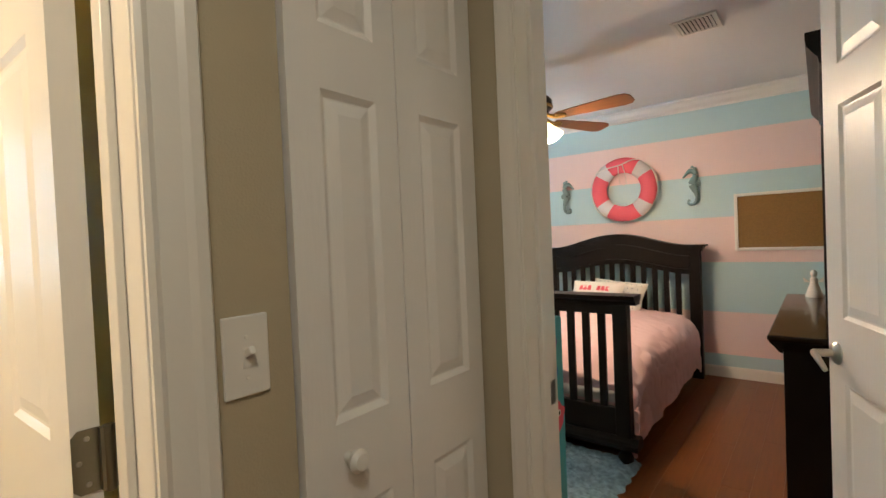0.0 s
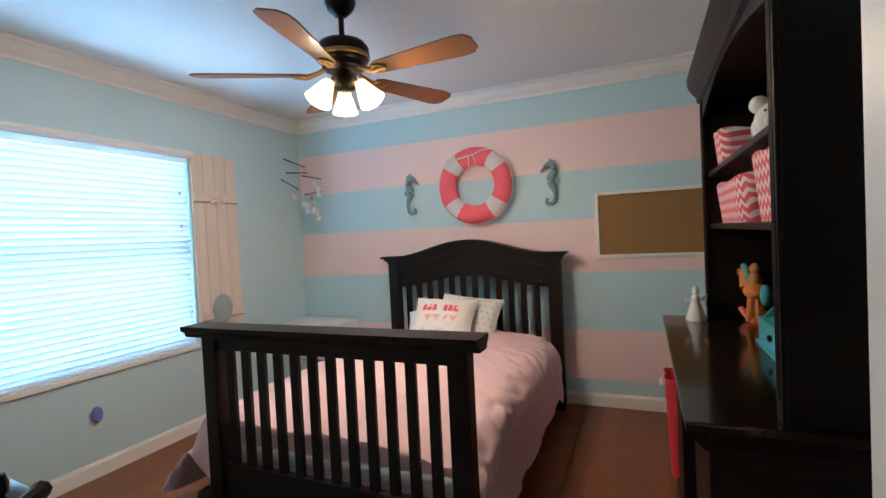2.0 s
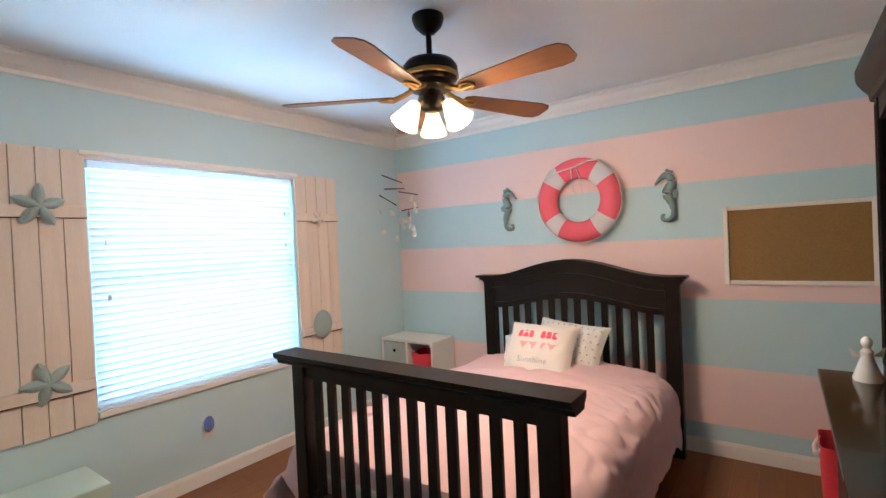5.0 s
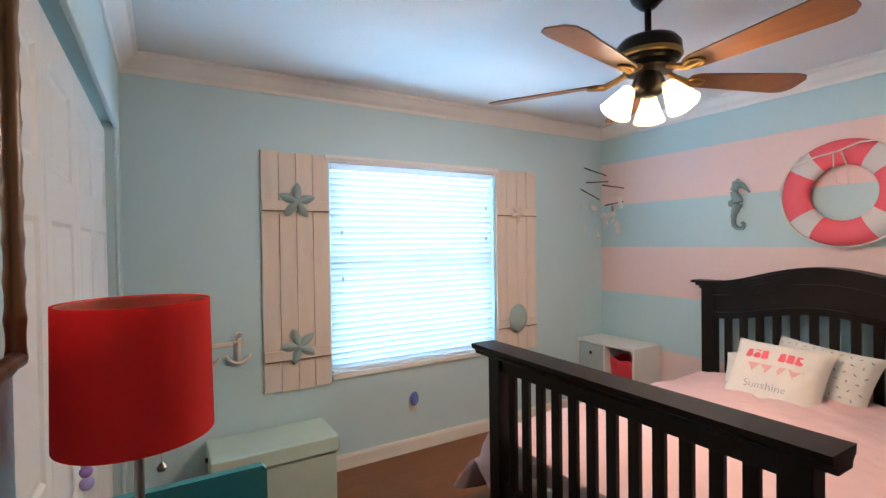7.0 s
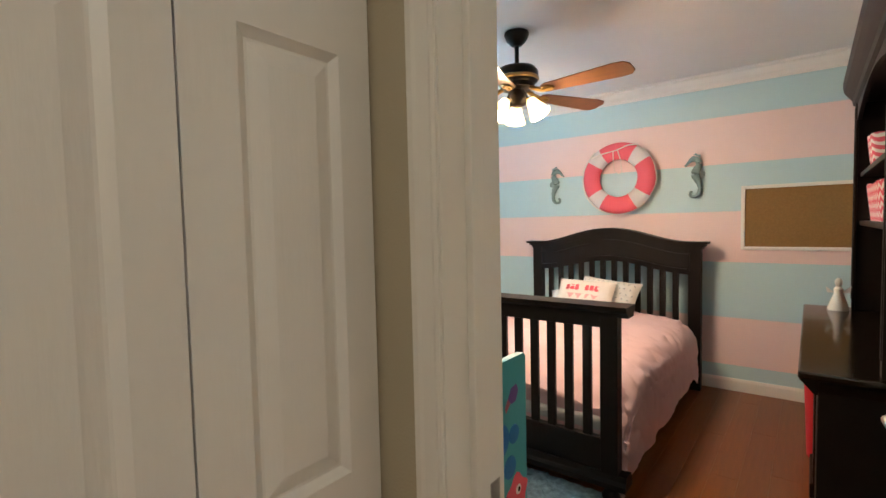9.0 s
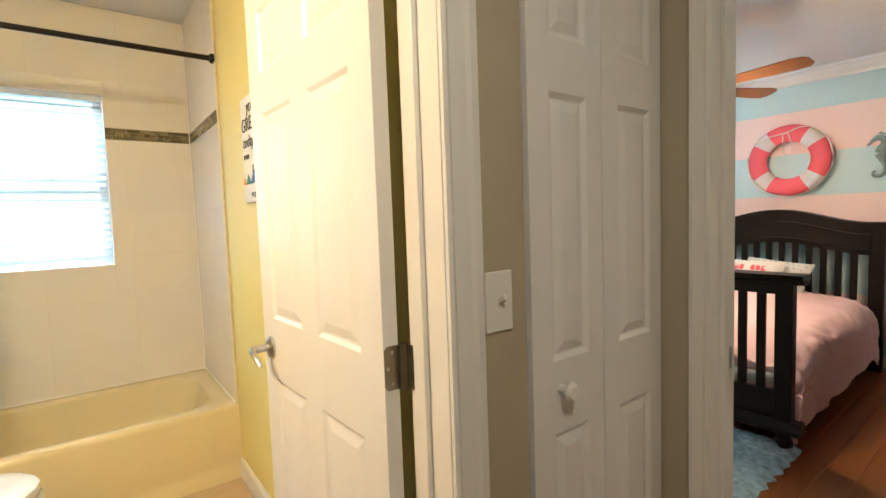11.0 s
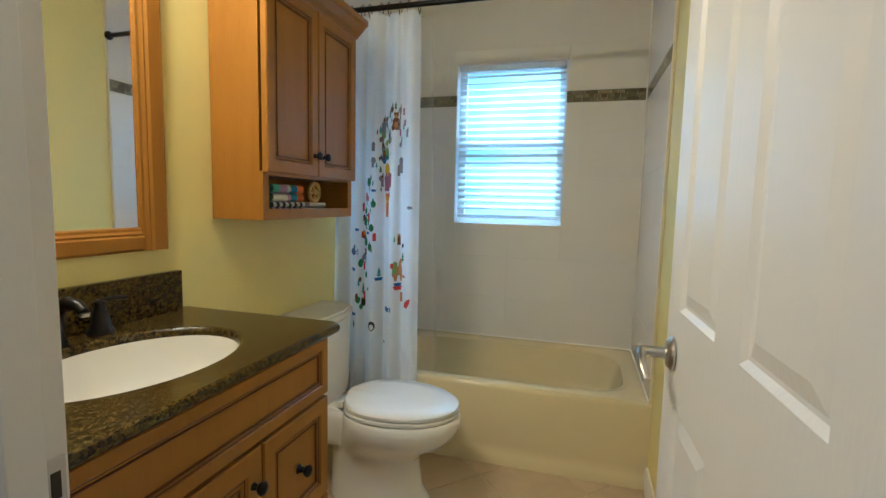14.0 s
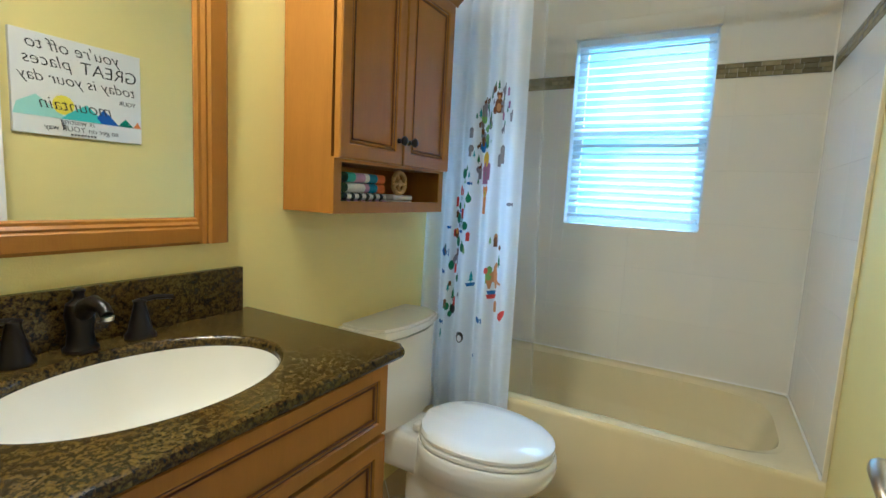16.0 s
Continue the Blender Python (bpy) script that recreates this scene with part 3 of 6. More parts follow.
def blind(e, y0, y1, z0, z1, x, pitch, tilt, rail=0.03):
    n = int((z1 - z0 - 0.07) / pitch)
    first = None
    for k in range(n):
        z = z1 - 0.055 - (k + 0.5) * pitch
        if first is None:
            sl = surface(lambda u, v: ((u - 0.5) * pitch * 1.32, y0 + (y1 - y0) * v, 0.003 * math.sin(math.pi * u)), 4, 1, 0.0012)
            sl.transform(pose(0, 0, 0, 0, tilt, 0))
            first = part("slat", sl, "slat", e)
            first.matrix_basis = Matrix.Translation((x, 0, z))
        else:
            o = new("slat", first.data)
            o.parent, o.matrix_parent_inverse = e, parent_inverse(e)
            o.matrix_basis = Matrix.Translation((x, 0, z))
    part("headrail", boxes((x - 0.025, x + 0.022, y0, y1, z1 - 0.045, z1 - 0.003), bev=0.002), "slat", e)
    part("bottom_rail", boxes((x - 0.02, x + 0.02, y0, y1, z0 + 0.004, z0 + 0.026), bev=0.004), "slat", e)
    return e


def sash_window(name, x, y0, y1, z0, z1, mid, label):
    e = thing(name, (x, (y0 + y1) / 2, z0), label, "window", kind="structure")
    f = 0.045
    part("window_frame", boxes((x - 0.03, x + 0.01, y0, y0 + f, z0, z1), (x - 0.03, x + 0.01, y1 - f, y1, z0, z1), (x - 0.028, x + 0.008, y0 + f, y1 - f, z0, z0 + f), (x - 0.028, x + 0.008, y0 + f, y1 - f, z1 - f, z1)), "white", e)
    part("meeting_rail", boxes((x - 0.03, x + 0.012, y0 + f, y1 - f, mid - 0.025, mid + 0.025)), "white", e)
    for a, b in ((z0 + f, mid - 0.025), (mid + 0.025, z1 - f)):
        g = part("pane", boxes((x - 0.012, x - 0.008, y0 + f, y1 - f, a, b)), "glass", e)
        g.visible_shadow = False
    return e


sash_window("window_1", -2.935, 2.66, 3.947, 0.612, 1.965, 1.30, "white sash window behind closed blinds")
bl = blind(thing("window_blind", (-2.865, 3.30, 0.615), "white horizontal slat blind, lowered and nearly closed", "blind"), 2.668, 3.940, 0.618, 1.962, -2.868, 0.0385, -60)
for y in (2.74, 3.87):
    for z in (1.70, 1.47) if y > 3 else (1.52, 1.22):
        part("cord_clip", boxes((-2.846, -2.840, y - 0.008, y + 0.008, z - 0.015, z + 0.015), bev=0.002), "silver", bl)
tagged(part("trim_window_head", prism([(-2.85, 1.962), (-2.838, 1.962), (-2.832, 1.975), (-2.820, 1.985), (-2.820, 2.005), (-2.85, 2.005)], "y", 2.63, 3.975), "crown"), "white trim above the bedroom window", "trim", kind="structure")
tagged(part("trim_window_sill", boxes((-2.90, -2.830, 2.662, 3.945, 0.588, 0.6205), bev=0.003), "white"), "white window sill", "sill", kind="structure")
sash_window("window_2", -3.035, -0.342, 0.318, 1.105, 2.085, 1.61, "white bathroom sash window behind a blind")
blind(thing("window_blind", (-2.975, 0, 1.12), "white horizontal slat blind over the bathroom window, half open", "blind"), -0.330, 0.308, 1.135, 2.080, -2.975, 0.040, 27)
tagged(part("trim_bath_window_head", boxes((-2.965, -2.922, -0.350, 0.326, 2.066, 2.146), bev=0.004), "white"), "white valance over the bathroom window blind", "trim", kind="structure")
tagged(part("backdrop", boxes((-6.0, -5.9, -4.5, 8.0, -1.0, 5.0)), "day"), "pale bright daylight outside the windows", "backdrop", kind="structure")
tagged(part("ground", boxes((-60, 60, -60, 60, -0.42, -0.40)), mat("grass_ground", (0.06, 0.10, 0.03), 0.95, var=0.3)), "grassy ground outside", "ground", kind="structure")

# ---- bedroom: bed ----
bed = thing("bed", (-1.12, 4.0, 0), "espresso wooden full-size bed with slatted headboard and footboard", "bed")


def arch(x, low, rise, x0=-1.86, x1=-0.395):
    u = (x - x0) / (x1 - x0)
    return low + rise * (0.5 - 0.5 * math.cos(2 * math.pi * min(1, max(0, (u - 0.08) / 0.84)))) ** 0.9


N = 28
XS = [-1.83 + (1.83 - 0.425) * i / N for i in range(N + 1)]
hb = part("headboard_panel", prism([(x, arch(x, 0.905, 0.09)) for x in XS] + [(x, arch(x, 1.115, 0.115)) for x in reversed(XS)], "y", 4.985, 5.03), "espresso", bed)
XI = [-1.74 + (1.74 - 0.515) * i / N for i in range(N + 1)]
part("panel_moulding", join(prism([(x, arch(x, 0.932, 0.09)) for x in XI] + [(x, arch(x, 0.950, 0.09)) for x in reversed(XI)], "y", 4.962, 4.99), prism([(x, arch(x, 1.048, 0.112)) for x in XI] + [(x, arch(x, 1.066, 0.112)) for x in reversed(XI)], "y", 4.962, 4.99), boxes((-1.758, -1.74, 4.962, 4.99, 0.932, 1.066), (-0.515, -0.497, 4.962, 4.99, 0.932, 1.066))), "espresso", hb)
XC = [-1.885 + (1.885 - 0.37) * i / N for i in range(N + 1)]
for nm, d0, d1, y0, ends in (("cap", 0.028, 0.046, 4.935, 0.0), ("cap_cove", 0.008, 0.029, 4.955, 0.022), ("cap_bead", -0.012, 0.009, 4.972, 0.040)):
    xs = [-1.885 + ends] + [x for x in XC if -1.885 + ends + 0.01 < x < -0.37 - ends - 0.01] + [-0.37 - ends]
    part(nm, prism([(x, arch(x, 1.115 + d0, 0.115)) for x in xs] + [(x, arch(x, 1.115 + d1, 0.115)) for x in reversed(xs)], "y", y0, 5.055), "espresso", hb)
for x in (-1.79, -0.465):
    part("post", boxes((x - 0.045, x + 0.045, 4.975, 5.04, 0, 1.11), bev=0.004), "espresso", bed)
part("rail", boxes((-1.75, -0.505, 4.99, 5.025, 0.30, 0.48), bev=0.004), "espresso", bed)
for k in range(12):
    x = -1.667 + 0.0968 * k
    part("slat", boxes((x - 0.0225, x + 0.0225, 4.995, 5.018, 0.47, arch(x, 0.92, 0.09)), bev=0.003), "espresso", bed)
# footboard
fb = part("footboard_rail", boxes((-1.71, -0.49, 3.095, 3.135, 0.842, 0.905), bev=0.003), "espresso", bed)
part("cap", prism([(3.075, 0.90), (3.068, 0.918), (3.050, 0.930), (3.046, 0.952), (3.180, 0.952), (3.176, 0.930), (3.160, 0.918), (3.155, 0.90)], "x", -1.845, -0.395), "espresso", fb)
for x in (-1.712, -0.486):
    part("post", boxes((x - 0.040, x + 0.040, 3.080, 3.150, 0.10, 0.90), bev=0.004), "espresso", bed)
    part("foot", lathe([(0, 0), (0.022, 0), (0.040, 0.02), (0.042, 0.05), (0.025, 0.075), (0.03, 0.10), (0, 0.10)], 20, pose(x, 3.115, 0)), "espresso", bed, smooth=True)
part("rail", boxes((-1.70, -0.50, 3.095, 3.135, 0.16, 0.315), bev=0.004), "espresso", bed)
part("base_moulding", prism([(3.060, 0.100), (3.060, 0.125), (3.075, 0.140), (3.082, 0.165), (3.15, 0.165), (3.17, 0.125), (3.17, 0.100)], "x", -1.835, -0.405), "espresso", bed)
for k in range(12):
    x = -1.612 + 0.0922 * k
    part("slat", boxes((x - 0.0215, x + 0.0215, 3.104, 3.126, 0.305, 0.85), bev=0.003), "espresso", bed)
for x in (-1.765, -0.525):
    part("side_rail", boxes((x - 0.015, x + 0.015, 3.14, 4.98, 0.17, 0.32), bev=0.004), "espresso", bed)
tagged(part("mattress", boxes((-1.76, -0.53, 3.16, 4.965, 0.30, 0.40), bev=0.04, seg=3), "mattress", smooth=True), "white mattress on the bed", "mattress")


def quilt(u, v):
    """Comforter: u across the bed, v from the hem at the foot to the head."""
    half, drop, foot = 0.695, 0.50, 0.14
    FLAT = 0.56
    s = (u - 0.5) * 2 * (half + drop)
    run = (v - foot) / (1 - foot)
    y = 3.185 + 1.77 * max(run, 0.0)
    down = max(0.0, -run) / foot * (1 - foot)
    a = abs(s)
    sg = 1 if s > 0 else -1
    if sg < 0:
        FLAT += 0.075 * max(0.0, 1 - max(run, 0.0) * 1.6)
    puck = max(0.0, math.cos(s * 21 + 1.5 * math.sin(y * 9))) ** 8 * max(0.0, math.cos(y * 17)) ** 6
    crease = 1 - abs(noise.noise(Vector((s * 5 + 0.8 * y, y * 8 - 1.5 * s, 3))))
    side = min(1.0, max(0.0, (a - 0.42) / 0.2))
    wr = 0.011 * noise.noise(Vector((s * 4.5, y * 4, 1))) + 0.007 * noise.noise(Vector((s * 11, y * 10, 5))) + 0.004 * noise.noise(Vector((s * 24, y * 22, 9))) - 0.007 * puck - (0.005 + 0.006 * side) * crease ** 9
    head = max(0.0, (run - 0.93) / 0.07)
    if a < FLAT:
        x, z = s, 0.57 + wr + 0.055 * (1 - (a / FLAT) ** 2)
    else:
        b = a - FLAT
        r = 0.17 if sg < 0 else 0.145
        if b < r * math.pi / 2:
            x, z = sg * (FLAT + r * math.sin(b / r) + wr), 0.57 + wr - r + r * math.cos(b / r)
        else:
            d = (b - r * math.pi / 2) * (1.0 if sg < 0 else 0.80 - 0.10 * max(run, 0.0))
            fold = min(1.0, max(0.0, run * 6)) * (0.022 if sg < 0 else 0.010) * (d / drop) * math.sin(y * 17 + 2.4 * math.sin(y * 3.7) + sg)
            flare = 0.05 * d + (0.62 * d * max(0.0, 1 - run * 1.3) if sg < 0 else -0.05 * d)
            x, z = sg * (FLAT + r + flare + fold + 0.7 * wr), 0.57 - r - d
    low = min(1.0, max(0.0, (-0.05 - s) / 0.55))
    z -= 0.030 * low * low * (3 - 2 * low) * max(0.0, 1 - max(run, 0.0) * 1.5)
    end = max(0.0, 1 - max(run, 0.0) / 0.26)
    z -= (0.15 if a < FLAT + 0.2 else 0.15 * max(0.0, 1 - (a - FLAT - 0.2) / 0.2)) * end * end * (1.0 if s > -0.2 else max(0.2, 1 + (s + 0.2) * 1.6))
    ny = y - 0.010 - (0.012 * math.sin(down * 2.5) if down else 0.0)
    if down:
        z = z - 0.34 * down * (1.0 if a < half else max(0.0, 1 - (a - half) / 0.25))
        ny += 0.018 * down * noise.noise(Vector((s * 7, down * 2, 2)))
    if down and a > FLAT:
        ny -= 0.022 * down * min(1.0, (a - FLAT) / 0.2)
    return Vector((-1.135 + x, ny, max(0.022, z - 0.07 * head)))


q = padded(quilt, 150, 170, 0.012)
tagged(part("comforter", q, "pink", smooth=True), "soft pink pintuck comforter draped over the bed", "comforter")


def pillow(name, w, h, t, m, material, label, flange=0.0):
    def side(sg):
        def f(u, v):
            px, py = 2 * u - 1, 2 * v - 1
            n = noise.noise(Vector((px * 2.3 + w * 9, py * 2.3, sg)))
            puff = max(0.0, (1 - px ** 4) * (1 - py ** 4)) ** 0.62
            crease = 0.010 * noise.noise(Vector((px * 6, py * 6, w * 20))) * puff
            return Vector((px * w / 2 * (1 - 0.07 * (1 - py * py)), sg * t / 2 * puff * (1 + 0.10 * n) + crease, py * h / 2 * (1 - 0.07 * (1 - px * px))))

        return f

    b_ = join(surface(side(-1), 26, 26), surface(side(1), 26, 26))
    bmesh.ops.remove_doubles(b_, verts=list(b_.verts), dist=1e-4)
    b_.transform(m)
    return tagged(part(name, b_, material, smooth=True), label, "pillow")


M["print"] = mat("cream_print_cotton", (0.78, 0.72, 0.66), 0.85, var=0.04, bump=0.2, bscale=400)
M["floral"] = mat("sprigged_cotton", (0.72, 0.70, 0.66), 0.85, var=0.10, scale=28, bump=0.2, bscale=300)
PB = pose(-1.08, 4.78, 0.690, -34, 5, -4)
back_pillow = pillow("pillow", 0.50, 0.38, 0.16, PB, "floral", "white pillow with small grey sprigs against the headboard")
PF = pose(-1.190, 4.56, 0.682, -40, 2, 5)
front = pillow("pillow", 0.46, 0.45, 0.16, PF, "print", "cream cushion with a red awning, pink pennants and a word")
PW = pose(-1.36, 4.72, 0.662, -46, -8, 10)
pillow("pillow", 0.34, 0.28, 0.12, PW, "mattress", "plain white pillow behind the cushion")


def face_y(x, z, w, h, t):
    """Depth of the front of a pillow of that size at a point of its face."""
    py = z / (h / 2)
    px = x / (w / 2 * (1 - 0.07 * (1 - py * py)))
    py = z / (h / 2 * (1 - 0.07 * (1 - px * px)))
    puff = max(0.0, (1 - px ** 4) * (1 - py ** 4)) ** 0.62
    n = noise.noise(Vector((px * 2.3 + w * 9, py * 2.3, -1)))
    return -t / 2 * puff * (1 + 0.10 * n) + 0.010 * noise.noise(Vector((px * 6, py * 6, w * 20))) * puff - 0.0022


def on_front(poly, m, size):
    """A printed shape laid on the bulging front of a pillow; poly is in metres of its face."""
    out = bmesh.new()

    def bulge(x, z):
        return out.verts.new(m @ Vector((x, face_y(x, z, *size), z)))

    mid = bulge(sum(p[0] for p in poly) / len(poly), sum(p[1] for p in poly) / len(poly))
    ring = [bulge(*p) for p in poly]
    for a, b in zip(ring, ring[1:] + ring[:1]):
        out.faces.new((mid, a, b))
    bmesh.ops.recalc_face_normals(out, faces=list(out.faces))
    return out


SF, SB = (0.46, 0.45, 0.16), (0.50, 0.38, 0.16)
M["palepink"] = mat("pale_pink_print", (0.75, 0.42, 0.42), 0.85)
for k, x in enumerate((-0.125, -0.088, -0.051, 0.030, 0.067, 0.104)):
    part("awning", on_front([(x - 0.013, 0.128), (x + 0.013, 0.128), (x + 0.0175, 0.085), (x + 0.012, 0.076), (x - 0.012, 0.076), (x - 0.0175, 0.085)], PF, SF), "buoyred", front)
part("pennant_string", on_front([(-0.135, 0.046), (0.135, 0.046), (0.135, 0.042), (-0.135, 0.042)], PF, SF), "palepink", front)
for k in range(4):
    x = -0.090 + 0.062 * k
    part("pennant", on_front([(x - 0.028, 0.043), (x + 0.028, 0.043), (x + 0.002, -0.008)], PF, SF), "palepink", front)
M["sprig"] = mat("grey_sprig_print", (0.30, 0.33, 0.36), 0.85)
for i in range(11):
    for j in range(7):
        x, z, a = -0.21 + 0.042 * i + 0.021 * (j % 2), -0.135 + 0.045 * j, (i * 1.7 + j * 2.3)
        c, s = 0.011 * math.cos(a), 0.011 * math.sin(a)
        if abs(x) < 0.225:
            part("sprig", on_front([(x - c, z - s), (x - 0.4 * s, z + 0.4 * c), (x + c, z + s), (x + 0.4 * s, z - 0.4 * c)], PB, SB), "sprig", back_pillow)
M["ink"] = mat("grey_ink", (0.33, 0.35, 0.36), 0.8)
word = lettering("word", "Sunshine", 0.056, pose(-0.01, 0, -0.100, 90, 0, 0), "ink", front, 0.0004)
for v in word.data.vertices:
    v.co = PF @ Vector((v.co.x, face_y(v.co.x, v.co.z, *SF) + v.co.y - 0.001, v.co.z))

# ---- bedroom: desk with hutch ----
desk = thing("desk", (0.50, 3.40, 0), "espresso wooden desk with drawers on plinth", "desk")
dt = part("desktop", boxes((0.212, 0.795, 2.715, 4.105, 0.845, 0.868), bev=0.006), "espressogloss", desk)
part("edge_moulding", prism([(0.226, 0.845), (0.216, 0.838), (0.232, 0.822), (0.250, 0.800), (0.262, 0.796), (0.262, 0.845)], "y", 2.735, 4.085), "espresso", desk)
part("edge_moulding", prism([(2.728, 0.845), (2.720, 0.838), (2.734, 0.822), (2.752, 0.800), (2.762, 0.796), (2.762, 0.845)], "x", 0.262, 0.795), "espresso", desk)
for y0, y1 in ((2.752, 3.12), (3.72, 4.07)):
    pd = part("pedestal", boxes((0.262, 0.795, y0, y1, 0.06, 0.845), bev=0.004), "espresso", desk)
    for k in range(3):
        z = 0.10 + 0.235 * k
        d = part("drawer_front", panelled(y1 - y0 - 0.03, 0.22, 0.016, [(0.02, y1 - y0 - 0.05, 0.02, 0.20)], pose(0.2615, y1 - 0.015, z, 0, 0, -90), both=False), "espresso", pd)
    part("plinth", boxes((0.250, 0.795, y0 - 0.01, y1 + 0.01, 0, 0.07), bev=0.006), "espresso", desk)
part("back_panel", boxes((0.77, 0.79, 3.12, 3.72, 0.1, 0.845)), "espresso", desk)
hutch = thing("hutch", (0.60, 3.42, 0.868), "tall espresso hutch with open shelves and arched cornice", "hutch")
for y in (2.765, 4.045):
    sd = part("side", boxes((0.412, 0.795, y - 0.013, y + 0.013, 0.868, 1.95), bev=0.002), "espresso", hutch)
    part("pilaster", boxes((0.402, 0.414, y - 0.024, y + 0.024, 0.868, 1.90), bev=0.003), "espresso", sd)
    for dy in (-0.012, 0, 0.012):
        part("flute", boxes((0.3995, 0.403, y + dy - 0.003, y + dy + 0.003, 0.92, 1.86), bev=0.001), "espresso", sd)
part("back", boxes((0.78, 0.795, 2.778, 4.032, 0.868, 1.95)), "espresso", hutch)
for z in (1.31, 1.545):
    part("shelf", boxes((0.425, 0.78, 2.778, 4.032, z - 0.022, z), bev=0.003), "espresso", hutch)
part("top", boxes((0.40, 0.795, 2.752, 4.058, 1.93, 1.95)), "espresso", hutch)
ys = [2.789 + (4.021 - 2.789) * i / 20 for i in range(21)]
part("valance", prism([(y, 1.80 + 0.075 * math.sin(math.pi * i / 20)) for i, y in enumerate(ys)] + [(4.021, 1.93), (2.789, 1.93)], "x", 0.408, 0.425), "espresso", hutch)
COR = [(0.0, 0.0), (-0.010, 0.006), (-0.014, 0.03), (-0.030, 0.05), (-0.046, 0.075), (-0.050, 0.10), (-0.050, 0.125), (0.40, 0.125), (0.40, 0.0)]
part("cornice", prism([(0.405 + a, 1.88 + b) for a, b in COR], "y", 2.70, 4.11), "espresso", hutch)

# ---- bedroom: ceiling fan ----
fan = thing("ceiling_fan", (*FAN, 2.44), "bronze five-blade ceiling fan with three lit glass shades", "ceiling fan")
F = pose(*FAN, 0)
FL = pose(*FAN, -0.032)
part("canopy", lathe([(0, 2.44), (0.070, 2.44), (0.072, 2.425), (0.060, 2.395), (0.030, 2.365), (0.018, 2.360), (0, 2.360)], 32, F), "bronze", fan, smooth=True)
part("downrod", lathe([(0, 2.23), (0.013, 2.23), (0.013, 2.37), (0, 2.37)], 16, F), "bronze", fan, smooth=True)
part("motor", lathe([(0, 2.285), (0.05, 2.285), (0.105, 2.268), (0.122, 2.245), (0.124, 2.205), (0.116, 2.185), (0.10, 2.175), (0.098, 2.150), (0.07, 2.140), (0, 2.140)], 40, FL), "bronze", fan, smooth=True)
part("motor_band", lathe([(0.1245, 2.212), (0.1265, 2.208), (0.1265, 2.196), (0.122, 2.192), (0.10, 2.192), (0.10, 2.212), (0.1245, 2.212)], 40, FL, caps=False), "gold", fan, smooth=True)
part("switch_housing", lathe([(0, 2.14), (0.045, 2.14), (0.060, 2.11), (0.060, 2.075), (0.045, 2.055), (0.02, 2.045), (0, 2.045)], 28, FL), "bronze", fan, smooth=True)
BL = [(0.17, -0.030), (0.20, -0.046), (0.60, -0.072), (0.648, -0.064), (0.672, -0.036), (0.672, 0.036), (0.648, 0.064), (0.60, 0.072), (0.20, 0.046), (0.17, 0.030)]
for k in range(5):
    a = -5 + 72 * k
    bmat = FL @ pose(0, 0, 2.118, 0, 0, a) @ pose(0, 0, 0, -12, 0, 0)
    b_ = prism(BL, "z", 0, 0.006)
    b_.transform(bmat)
    bl_ = part("blade", b_, "blade", fan)
    part("blade_iron", join(tube(spin([(0.085, 0, 0.03), (0.12, 0, 0.012), (0.17, 0, -0.006), (0.235, 0, -0.006)], bmat), [0.012, 0.012, 0.014, 0.006], 8), tube(spin([(0.20 + 0.035 * math.cos(i * math.pi / 8), 0.026 * math.sin(i * math.pi / 8), -0.005) for i in range(16)], bmat), 0.006, 6, True)), "gold", bl_, "antique brass blade arm", True)
for k in range(3):
    a = 245 + 120 * k
    arm = FL @ pose(0, 0, 2.075, 0, 0, a)
    ar = part("light_arm", tube(spin([(0.04, 0, 0.0), (0.065, 0, 0.008), (0.085, 0, 0.0)], arm), 0.010, 8), "gold", fan, smooth=True)
    sm = arm @ pose(0.080, 0, 0.004, 0, 0, 0) @ pose(0, 0, 0, 0, -32, 0)
    part("light_shade", lathe([(0.020, 0.0), (0.026, -0.006), (0.034, -0.03), (0.048, -0.07), (0.060, -0.105), (0.063, -0.112), (0.060, -0.112), (0.045, -0.07), (0.031, -0.03), (0.018, -0.004), (0.020, 0.0)], 28, sm, caps=False), "shade", ar, "glowing frosted glass bell shade", True)
    bulb("fan_bulb", sm @ Vector((0, 0, -0.110)), 25, WARM, 0.03)

# ---- bathroom: tub, toilet, vanity ----
tubt = thing("bathtub", (-2.55, 0.01, 0), "almond enamel alcove bathtub", "bathtub")


def tub_shape(u, v):
    a = 2 * math.pi * u
    ca, sa = math.cos(a), math.sin(a)

    def sup(rx, ry, n):
        d = (abs(ca) ** n + abs(sa) ** n) ** (-1 / n)
        return rx * ca * d, ry * sa * d

    prof = ((0.0, 0.386, 0.394, 0.7465, 40), (0.12, 0.392, 0.390, 0.738, 30), (0.16, 0.392, 0.335, 0.675, 6), (0.22, 0.380, 0.315, 0.655, 4.5), (0.5, 0.20, 0.285, 0.60, 4), (0.8, 0.085, 0.25, 0.55, 3.5), (0.9, 0.06, 0.18, 0.45, 3), (1.0, 0.058, 0.001, 0.001, 2))
    k = next(i for i in range(len(prof) - 1) if prof[i + 1][0] >= v - 1e-9)
    p, q_ = prof[k], prof[k + 1]
    w = (v - p[0]) / (q_[0] - p[0])
    z, rx, ry, n = (p[i] + (q_[i] - p[i]) * w for i in (1, 2, 3, 4))
    x, y = sup(rx, ry, n)
    return Vector((-2.550 + x, 0.016 + y, z))


